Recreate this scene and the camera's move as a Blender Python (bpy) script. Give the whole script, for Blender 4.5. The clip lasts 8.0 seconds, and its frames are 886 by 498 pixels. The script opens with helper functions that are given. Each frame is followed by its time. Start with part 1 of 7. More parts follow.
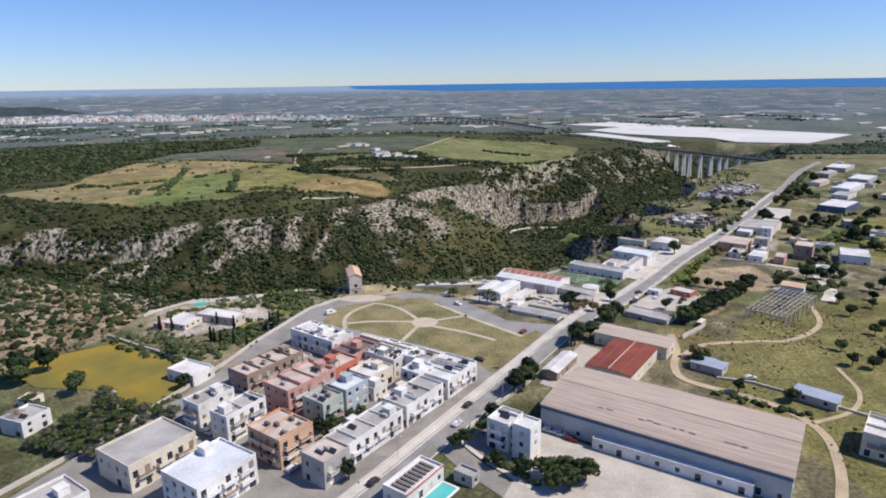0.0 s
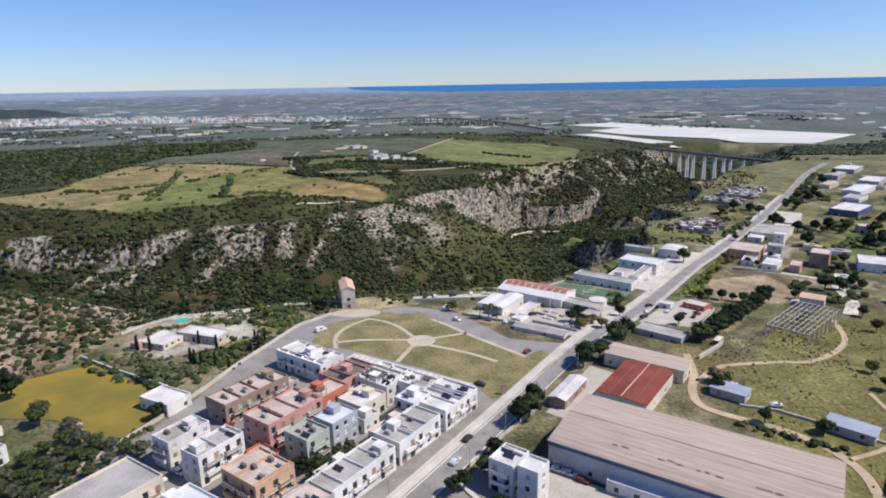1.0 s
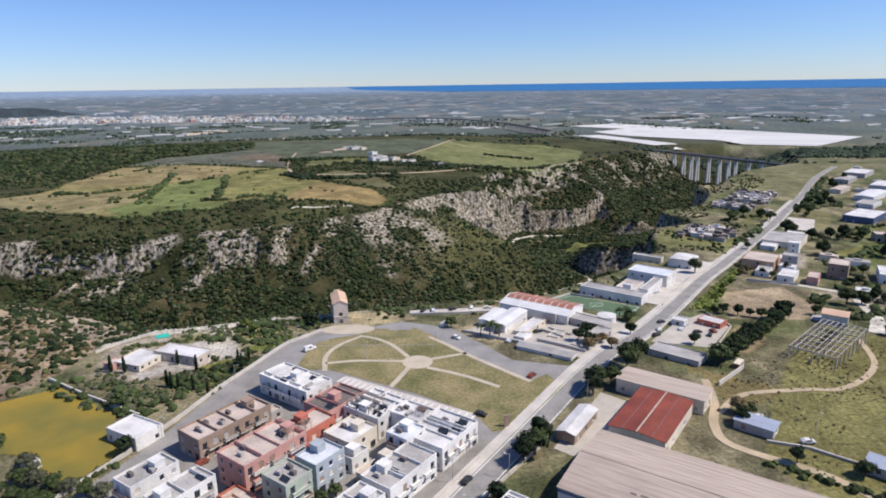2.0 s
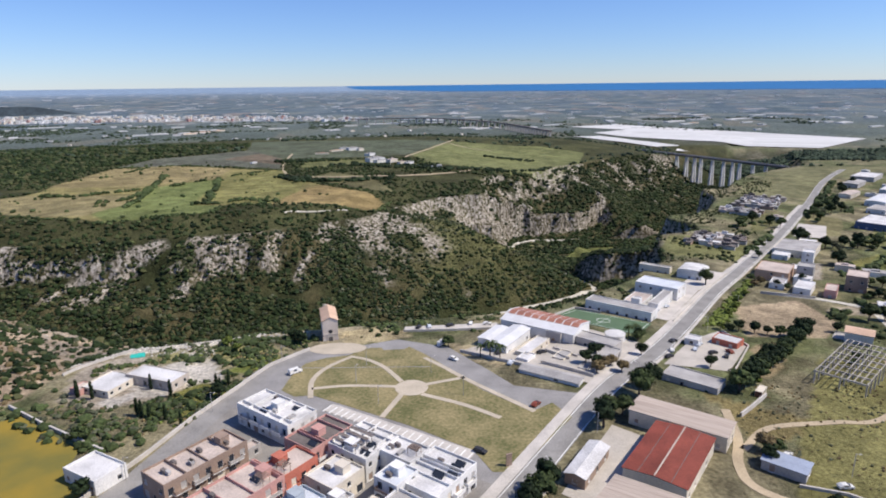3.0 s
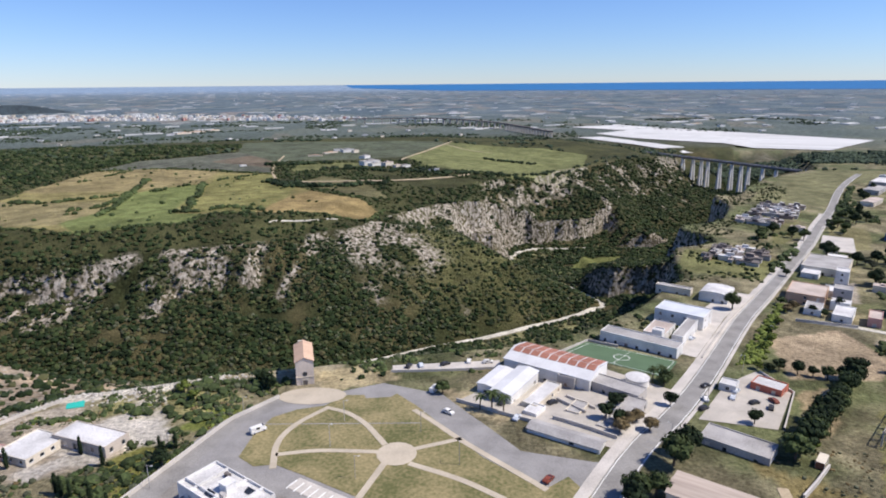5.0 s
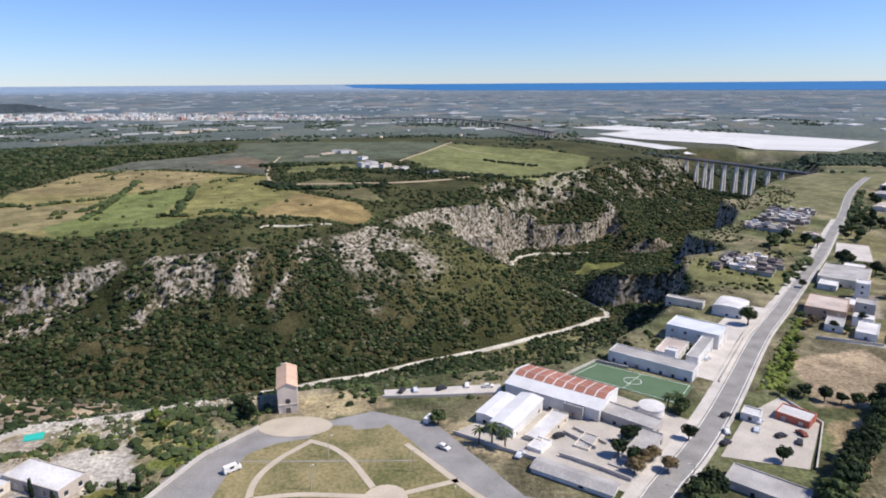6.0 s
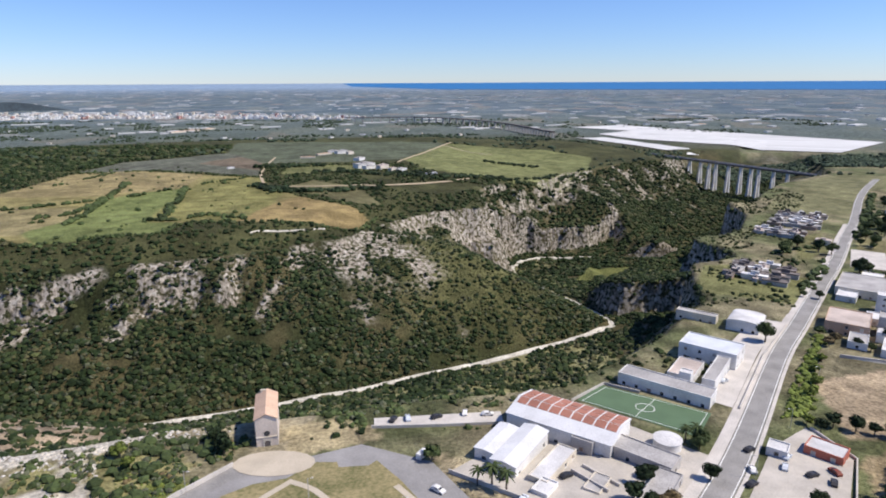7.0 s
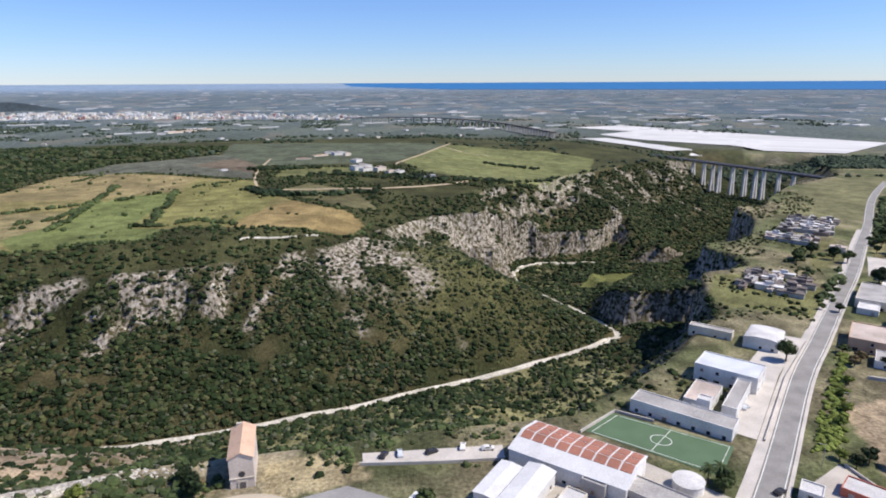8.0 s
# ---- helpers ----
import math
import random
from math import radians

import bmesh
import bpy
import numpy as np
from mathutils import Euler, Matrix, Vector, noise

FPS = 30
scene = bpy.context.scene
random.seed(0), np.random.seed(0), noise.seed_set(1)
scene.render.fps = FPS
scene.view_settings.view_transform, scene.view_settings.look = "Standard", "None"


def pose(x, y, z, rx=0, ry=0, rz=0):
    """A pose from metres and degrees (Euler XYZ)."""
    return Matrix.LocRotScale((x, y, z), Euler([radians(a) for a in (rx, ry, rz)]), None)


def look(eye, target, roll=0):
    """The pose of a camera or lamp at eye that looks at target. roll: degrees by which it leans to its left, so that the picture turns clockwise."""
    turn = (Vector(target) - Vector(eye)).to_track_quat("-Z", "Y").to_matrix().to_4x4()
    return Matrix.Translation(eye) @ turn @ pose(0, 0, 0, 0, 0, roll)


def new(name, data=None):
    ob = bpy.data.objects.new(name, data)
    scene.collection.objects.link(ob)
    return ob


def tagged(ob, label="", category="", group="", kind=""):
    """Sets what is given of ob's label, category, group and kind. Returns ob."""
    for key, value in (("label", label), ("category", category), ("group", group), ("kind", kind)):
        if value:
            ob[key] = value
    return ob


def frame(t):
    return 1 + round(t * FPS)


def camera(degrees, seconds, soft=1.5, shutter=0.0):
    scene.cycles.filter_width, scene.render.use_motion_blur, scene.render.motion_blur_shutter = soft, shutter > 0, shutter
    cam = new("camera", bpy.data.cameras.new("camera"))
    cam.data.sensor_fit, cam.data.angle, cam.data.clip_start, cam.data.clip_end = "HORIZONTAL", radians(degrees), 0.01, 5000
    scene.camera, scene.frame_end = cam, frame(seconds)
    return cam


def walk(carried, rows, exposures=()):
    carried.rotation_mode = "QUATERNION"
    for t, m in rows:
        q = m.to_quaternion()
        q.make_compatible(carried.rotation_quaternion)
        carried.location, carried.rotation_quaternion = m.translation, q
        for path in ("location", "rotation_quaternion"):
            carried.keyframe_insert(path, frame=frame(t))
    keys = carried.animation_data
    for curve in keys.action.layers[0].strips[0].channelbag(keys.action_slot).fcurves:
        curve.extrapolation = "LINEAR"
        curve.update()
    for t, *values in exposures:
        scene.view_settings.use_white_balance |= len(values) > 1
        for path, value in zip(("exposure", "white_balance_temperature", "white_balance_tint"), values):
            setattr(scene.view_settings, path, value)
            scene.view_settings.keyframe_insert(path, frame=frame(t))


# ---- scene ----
cam = camera(71.2, 8.0, soft=1.9)
PATH = [
    (0, (0.866, -1.477, 107.186), (0.86, 0.455, 106.671), -0.9),
    (0.5, (1.501, 8.581, 107.25), (1.495, 10.514, 106.735), -1.0),
    (1, (2.072, 18.673, 107.364), (2.065, 20.606, 106.851), -1.1),
    (1.5, (2.571, 28.847, 107.523), (2.562, 30.78, 107.01), -1.0),
    (3, (4.033, 59.883, 108.47), (4.026, 61.816, 107.956), -0.7),
    (3.5, (4.512, 70.295, 108.659), (4.505, 72.227, 108.144), -0.6),
    (4, (5.014, 80.83, 108.847), (5.008, 82.763, 108.332), -0.6),
    (4.5, (5.519, 91.271, 108.988), (5.514, 93.203, 108.472), -0.6),
    (6, (7.525, 122.86, 109.449), (7.52, 124.792, 108.931), -0.4),
    (6.5, (8.227, 133.403, 109.561), (8.223, 135.334, 109.041), -0.4),
    (7, (8.947, 143.977, 109.671), (8.943, 145.908, 109.15), -0.3),
    (7.5, (9.64, 154.51, 109.748), (9.637, 156.441, 109.226), -0.3),
    (8, (10.31, 165.089, 109.792), (10.306, 167.019, 109.271), -0.3),
]
walk(cam, [(t, look(eye, target, roll)) for t, eye, target, roll in PATH], [(0, 0.2), (8, 0.36)])

# ---- daylight: clear sky, sun high from the east side ----
SUN_AZ, SUN_EL = -8.0, 52.0   # degrees from +x towards +y, above the horizon
world = bpy.data.worlds.new("sky")
scene.world = world
world.use_nodes = True
wn, wl = world.node_tree.nodes, world.node_tree.links
sky = wn.new("ShaderNodeTexSky")
sky.sky_type, sky.sun_disc = "NISHITA", False
sky.sun_elevation, sky.sun_rotation = radians(SUN_EL), radians(90 - SUN_AZ)
sky.air_density, sky.dust_density, sky.ozone_density, sky.altitude = 1.0, 0.0, 5.0, 100
wn["Background"].inputs[1].default_value = 0.09
tone = wn.new("ShaderNodeMix")   # the clear sea air: a bluer sky
tone.data_type, tone.blend_type = "RGBA", "MULTIPLY"
tone.inputs[0].default_value, tone.inputs[7].default_value = 1.0, (0.77, 0.905, 1.27, 1)
wl.new(sky.outputs[0], tone.inputs[6])
wl.new(tone.outputs[2], wn["Background"].inputs[0])
sun = new("sun", bpy.data.lights.new("sun", "SUN"))
sun.data.energy, sun.data.angle, sun.data.color = 4.5, radians(0.5), (1.0, 0.915, 0.82)
ca, sa, ce, se = math.cos(radians(SUN_AZ)), math.sin(radians(SUN_AZ)), math.cos(radians(SUN_EL)), math.sin(radians(SUN_EL))
sun.matrix_world = look((300 * ca * ce, 300 * sa * ce, 300 * se), (0, 0, 0))


# ---- materials ----
def mat(name, rgb, rough=0.85, var=0.2, big=0.12, fine=2.5, bump=0.15, metal=0.0, tint=None, island=0.0, spec=0.3, spread=()):
    """A procedural surface: colour rgb, mottled at a large and a fine scale (per metre), with fine relief."""
    m = bpy.data.materials.new(name)
    m.use_nodes = True
    n, l = m.node_tree.nodes, m.node_tree.links
    bsdf = n["Principled BSDF"]
    bsdf.inputs["Roughness"].default_value, bsdf.inputs["Metallic"].default_value = rough, metal
    bsdf.inputs["Specular IOR Level"].default_value = spec
    geo = n.new("ShaderNodeNewGeometry")
    a, b = n.new("ShaderNodeTexNoise"), n.new("ShaderNodeTexNoise")
    a.inputs["Scale"].default_value, a.inputs["Detail"].default_value = big, 4
    b.inputs["Scale"].default_value, b.inputs["Detail"].default_value = fine, 5
    l.new(geo.outputs["Position"], a.inputs["Vector"]), l.new(geo.outputs["Position"], b.inputs["Vector"])
    add = n.new("ShaderNodeMath")
    add.operation = "ADD"
    l.new(a.outputs[0], add.inputs[0]), l.new(b.outputs[0], add.inputs[1])
    mr = n.new("ShaderNodeMapRange")
    mr.inputs["From Min"].default_value, mr.inputs["From Max"].default_value = 0.74, 1.26
    l.new(add.outputs[0], mr.inputs["Value"])
    mix = n.new("ShaderNodeMix")
    mix.data_type = "RGBA"
    dark = [c * (1 - var) for c in rgb]
    light = [min(1, c * (1 + var)) for c in (tint or rgb)]
    mix.inputs[6].default_value, mix.inputs[7].default_value = (*dark, 1), (*light, 1)
    l.new(mr.outputs[0], mix.inputs[0])
    out = mix.outputs[2]
    if spread:
        sp = n.new("ShaderNodeValToRGB")
        for p_, c_ in spread:
            el = sp.color_ramp.elements.new(p_)
            el.color = (*c_, 1)
        sp.color_ramp.elements.remove(sp.color_ramp.elements[0])
        sp.color_ramp.elements.remove(sp.color_ramp.elements[-1])
        l.new(geo.outputs["Random Per Island"], sp.inputs[0])
        both = n.new("ShaderNodeMix")
        both.data_type = "RGBA"
        both.inputs[0].default_value = 0.75
        l.new(out, both.inputs[6]), l.new(sp.outputs[0], both.inputs[7])
        out = both.outputs[2]
    if island:
        hsv = n.new("ShaderNodeHueSaturation")
        r = n.new("ShaderNodeMapRange")
        r.inputs["To Min"].default_value, r.inputs["To Max"].default_value = 1 - island, 1 + island
        l.new(geo.outputs["Random Per Island"], r.inputs["Value"])
        l.new(r.outputs[0], hsv.inputs["Value"])
        l.new(out, hsv.inputs["Color"])
        out = hsv.outputs[0]
    l.new(out, bsdf.inputs["Base Color"])
    if bump:
        bp = n.new("ShaderNodeBump")
        bp.inputs["Strength"].default_value, bp.inputs["Distance"].default_value = bump, 0.3
        l.new(b.outputs[0], bp.inputs["Height"])
        l.new(bp.outputs[0], bsdf.inputs["Normal"])
    return m


M = {}
TABLE_D = [
    ("asphalt", (0.25, 0.24, 0.225), 0.9, 0.25),
    ("asphalt_new", (0.26, 0.25, 0.24), 0.9, 0.22),
    ("pavement", (0.50, 0.465, 0.42), 0.9, 0.2),
    ("street", (0.24, 0.225, 0.205), 0.9, 0.28),
    ("path", (0.46, 0.40, 0.31), 0.9, 0.15),
    ("lawn", (0.185, 0.165, 0.075), 0.95, 0.3),
    ("meadow", (0.21, 0.15, 0.012), 0.95, 0.4),
    ("dirt", (0.42, 0.34, 0.23), 0.95, 0.2),
    ("yard", (0.43, 0.395, 0.345), 0.9, 0.2),
    ("turf", (0.09, 0.145, 0.08), 0.9, 0.12),
    ("line", (0.75, 0.75, 0.72), 0.8, 0.1),
    ("white", (0.67, 0.66, 0.635), 0.8, 0.22),
    ("cream", (0.62, 0.56, 0.46), 0.8, 0.2),
    ("pink", (0.52, 0.29, 0.25), 0.8, 0.2),
    ("orange", (0.53, 0.35, 0.235), 0.8, 0.22),
]
TABLE_D += [
    ("green", (0.38, 0.43, 0.35), 0.8, 0.2),
    ("blue", (0.36, 0.40, 0.43), 0.8, 0.2),
    ("red", (0.46, 0.15, 0.10), 0.8, 0.25),
    ("grey", (0.40, 0.38, 0.36), 0.85, 0.24),
    ("brown", (0.30, 0.22, 0.17), 0.85, 0.25),
    ("stone", (0.47, 0.41, 0.35), 0.9, 0.2),
    ("limestone", (0.48, 0.45, 0.40), 0.95, 0.3),
    ("chapel_stone", (0.60, 0.52, 0.45), 0.9, 0.2),
    ("roof_grey", (0.36, 0.345, 0.33), 0.9, 0.3),
    ("roof_white", (0.57, 0.56, 0.55), 0.85, 0.28),
    ("roof_blue", (0.55, 0.58, 0.62), 0.85, 0.2),
    ("roof_pink", (0.48, 0.405, 0.355), 0.9, 0.28),
    ("roof_dark", (0.15, 0.13, 0.12), 0.9, 0.3),
    ("tile", (0.55, 0.38, 0.27), 0.85, 0.2),
    ("tile_red", (0.34, 0.15, 0.105), 0.8, 0.25),
    ("sheet_tan", (0.40, 0.33, 0.27), 0.8, 0.2),
    ("sheet_red", (0.20, 0.05, 0.032), 0.7, 0.35),
]
TABLE_D += [
    ("sheet_white", (0.62, 0.62, 0.62), 0.6, 0.16),
    ("sheet_blue", (0.30, 0.34, 0.42), 0.6, 0.15),
    ("dark", (0.035, 0.035, 0.04), 0.6, 0.2),
    ("concrete", (0.40, 0.37, 0.33), 0.9, 0.28),
    ("band_blue", (0.07, 0.10, 0.18), 0.7, 0.15),
    ("sheet_seam", (0.33, 0.27, 0.22), 0.8, 0.25),
    ("rust", (0.30, 0.12, 0.06), 0.9, 0.3),
    ("net", (0.60, 0.59, 0.57), 0.8, 0.12),
    ("pool", (0.10, 0.45, 0.44), 0.1, 0.08),
    ("teal", (0.03, 0.42, 0.34), 0.7, 0.1),
    ("bark", (0.11, 0.085, 0.065), 0.95, 0.3),
    ("sea", (0.03, 0.15, 0.34), 0.5, 0.15),
]
for row in TABLE_D:
    M[row[0]] = mat(*row)
# leaf_far: its greyer, bluer green has distance haze put into the colour
for nm, rgb, tint in (("leaf", (0.032, 0.048, 0.018), (0.058, 0.078, 0.028)), ("leaf_dark", (0.013, 0.023, 0.010), (0.024, 0.038, 0.016)),
                      ("leaf_olive", (0.055, 0.062, 0.036), (0.085, 0.092, 0.056)), ("leaf_light", (0.09, 0.12, 0.025), (0.13, 0.16, 0.035)),
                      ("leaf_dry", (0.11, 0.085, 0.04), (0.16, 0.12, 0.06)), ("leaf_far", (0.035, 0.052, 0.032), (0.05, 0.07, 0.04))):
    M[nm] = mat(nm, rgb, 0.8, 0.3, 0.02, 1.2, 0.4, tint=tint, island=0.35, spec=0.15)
M["meadow"] = mat("meadow_flowers", (0.135, 0.14, 0.04), 0.95, 0.12, 0.022, 0.06, 0.03, tint=(0.27, 0.185, 0.025))
M["lawn"] = mat("park_lawn", (0.135, 0.14, 0.052), 0.95, 0.22, 0.07, 0.9, 0.15, tint=(0.25, 0.205, 0.105))
M["maquis"] = mat("maquis_leaves", (0.020, 0.032, 0.012), 0.85, 0.35, 0.03, 1.4, 0.5, tint=(0.036, 0.05, 0.018), island=0.3, spec=0.1,
                  spread=((0.02, (0.011, 0.021, 0.009)), (0.4, (0.021, 0.036, 0.0135)), (0.65, (0.034, 0.050, 0.019)), (0.85, (0.055, 0.062, 0.028)), (0.95, (0.080, 0.070, 0.038)), (0.99, (0.075, 0.085, 0.033))))


def stretched(name, rgb, tint, angle, across, along_):
    """Sheet metal weathered in long bands along its slope."""
    m = mat(name, rgb, 0.8, 0.12, bump=0.1, tint=tint)
    n, l = m.node_tree.nodes, m.node_tree.links
    mp = n.new("ShaderNodeMapping")
    mp.vector_type = "TEXTURE"
    mp.inputs["Rotation"].default_value, mp.inputs["Scale"].default_value = (0, 0, radians(angle)), (along_, across, 1)
    geo = [x for x in n if x.type == "NEW_GEOMETRY"][0]
    l.new(geo.outputs["Position"], mp.inputs["Vector"])
    for t in [x for x in n if x.type == "TEX_NOISE"]:
        l.new(mp.outputs[0], t.inputs["Vector"])
    return m


M["sheet_tan"] = stretched("sheet_tan_banded", (0.36, 0.29, 0.24), (0.43, 0.36, 0.30), -34, 2.6, 30.0)
M["sheet_seam"] = stretched("sheet_tan_seam", (0.34, 0.28, 0.23), (0.41, 0.345, 0.29), -34, 2.6, 30.0)
M["net"] = stretched("white_netting", (0.50, 0.50, 0.48), (0.64, 0.635, 0.62), -20, 40.0, 420.0)
M["flank"] = mat("low_garrigue", (0.07, 0.083, 0.03), 0.9, 0.3, 0.04, 1.6, 0.5, tint=(0.11, 0.112, 0.05), island=0.35, spec=0.1)
M["riverbed"] = mat("river_stones", (0.42, 0.39, 0.32), 0.95, 0.25, 0.1, 0.8, 0.6, tint=(0.55, 0.52, 0.45))
glass = mat("glass_dark", (0.03, 0.035, 0.045), 0.12, 0.1, spec=0.6, bump=0)
M["glass"] = glass


# ---- lie of the land ----
def vnoise(x, y, seed=0):
    xi, yi = np.floor(x).astype(np.int64), np.floor(y).astype(np.int64)
    fx, fy = x - xi, y - yi
    fx, fy = fx * fx * (3 - 2 * fx), fy * fy * (3 - 2 * fy)

    def h(i, j):
        k = (i * 374761393 + j * 668265263 + seed * 974634541) & 0x7FFFFFFF
        k = ((k ^ (k >> 13)) * 1274126177) & 0x7FFFFFFF
        return ((k ^ (k >> 16)) & 0xFFFF) / 65535.0
    return (h(xi, yi) * (1 - fx) + h(xi + 1, yi) * fx) * (1 - fy) + (h(xi, yi + 1) * (1 - fx) + h(xi + 1, yi + 1) * fx) * fy


def fbm(x, y, scale, octaves=4, seed=0):
    total, amp, norm = 0, 1.0, 0.0
    for k in range(octaves):
        total = total + amp * vnoise(x / scale + 31.7 * k, y / scale - 17.3 * k, seed + k)
        norm += amp
        amp, scale = amp * 0.5, scale * 0.5
    return total / norm


def smooth(a, b, v):
    t = np.clip((v - a) / (b - a), 0, 1)
    return t * t * (3 - 2 * t)


def line_dist(x, y, pts):
    best = np.full(np.shape(x), 1e9)
    for (ax, ay), (bx, by) in zip(pts[:-1], pts[1:]):
        dx, dy = bx - ax, by - ay
        t = np.clip(((x - ax) * dx + (y - ay) * dy) / (dx * dx + dy * dy), 0, 1)
        best = np.minimum(best, np.hypot(x - ax - t * dx, y - ay - t * dy))
    return best


def inside(x, y, pts):
    r = np.zeros(np.shape(x), bool)
    for (ax, ay), (bx, by) in zip(pts, pts[1:] + pts[:1]):
        if ay != by:
            r ^= ((ay > y) != (by > y)) & (x < (bx - ax) * (y - ay) / (by - ay) + ax)
    return r


BED = [(-900, 260), (-430, 425), (-300, 432), (-215, 436), (-133, 452), (-43, 486), (52, 532), (126, 578), (138, 594), (126, 632), (102, 700), (82, 764), (90, 802), (120, 821), (180, 822), (250, 818),
       (292, 862), (345, 925), (430, 1010), (500, 1130), (545, 1260), (650, 1500), (850, 1900)]
NEAR_RIM = [(-900, 150), (-500, 330), (-330, 380), (-262, 368), (-222, 340), (-188, 311), (-168, 293), (-150, 284), (-134, 310), (-100, 323), (-82, 330), (-33, 342), (-7, 350), (54, 364), (81, 388), (117, 425), (141, 460),
            (164, 485), (168, 505), (172, 528), (180, 556), (188, 566), (206, 572), (226, 584), (230, 604), (222, 622), (216, 638), (224, 650), (246, 654), (268, 672), (288, 706), (306, 740), (312, 780), (318, 806), (336, 800), (352, 812), (376, 852), (440, 935), (520, 1010), (605, 1090), (690, 1250), (860, 1600)]
FAR_RIM = [(-900, 420), (-420, 500), (-280, 530), (-184, 548), (-147, 562), (-104, 594), (-72, 611), (-58, 648), (-40, 680), (-8, 718), (20, 737), (44, 750), (54, 768), (44, 806), (54, 856), (92, 908), (130, 940), (148, 950), (163, 988), (182, 1026), (222, 1050), (300, 1137), (356, 1175), (422, 1250), (476, 1366), (560, 1600)]
RAVINE = NEAR_RIM + FAR_RIM[::-1]
FAR_SIDE = BED + [(900, 9000), (-9000, 9000), (-9000, 260)]
BED_Z = -72.0
WALL = [(60, 772), (80, 820), (98, 834), (117, 841), (149, 843), (180, 851), (206, 876), (232, 905)]
WALL_IN = WALL + [(300, 1000), (260, 1100), (100, 1100), (-100, 900), (-60, 772)]
BENCH = [(132, 616), (148, 609), (170, 602), (192, 596), (212, 593), (236, 606), (262, 640)]
BENCH_IN = BENCH + [(300, 760), (250, 900), (100, 900), (60, 700)]


def base_land(x, y):
    """The land without its ravine."""
    s = y + 0.6 * np.maximum(0, x - 60)
    town = -18 * (1 - np.exp(-np.maximum(0, s - 285) / 200)) - 37 * smooth(850, 1550, y)
    back = line_dist(x, y, FAR_RIM)
    far = 2 - 10 * (1 - smooth(0, 50, back)) * (1 - smooth(-60, 20, x)) - 18 * smooth(-60, 190, x) * (1 - smooth(1150, 1500, y) * 0.6)
    far = far - 8 * np.exp(-((x - 5) ** 2 + (y - 745) ** 2) / 85 ** 2)
    far = far - 34 * smooth(230, 520, x) * smooth(1120, 1400, y)
    far = far + (-54 - far) * smooth(1250, 2250, np.hypot(x, y))
    is_far = inside(x, y, FAR_SIDE)
    return np.where(is_far, far, town + (-55 - town) * smooth(1400, 2300, np.hypot(x, y))), is_far


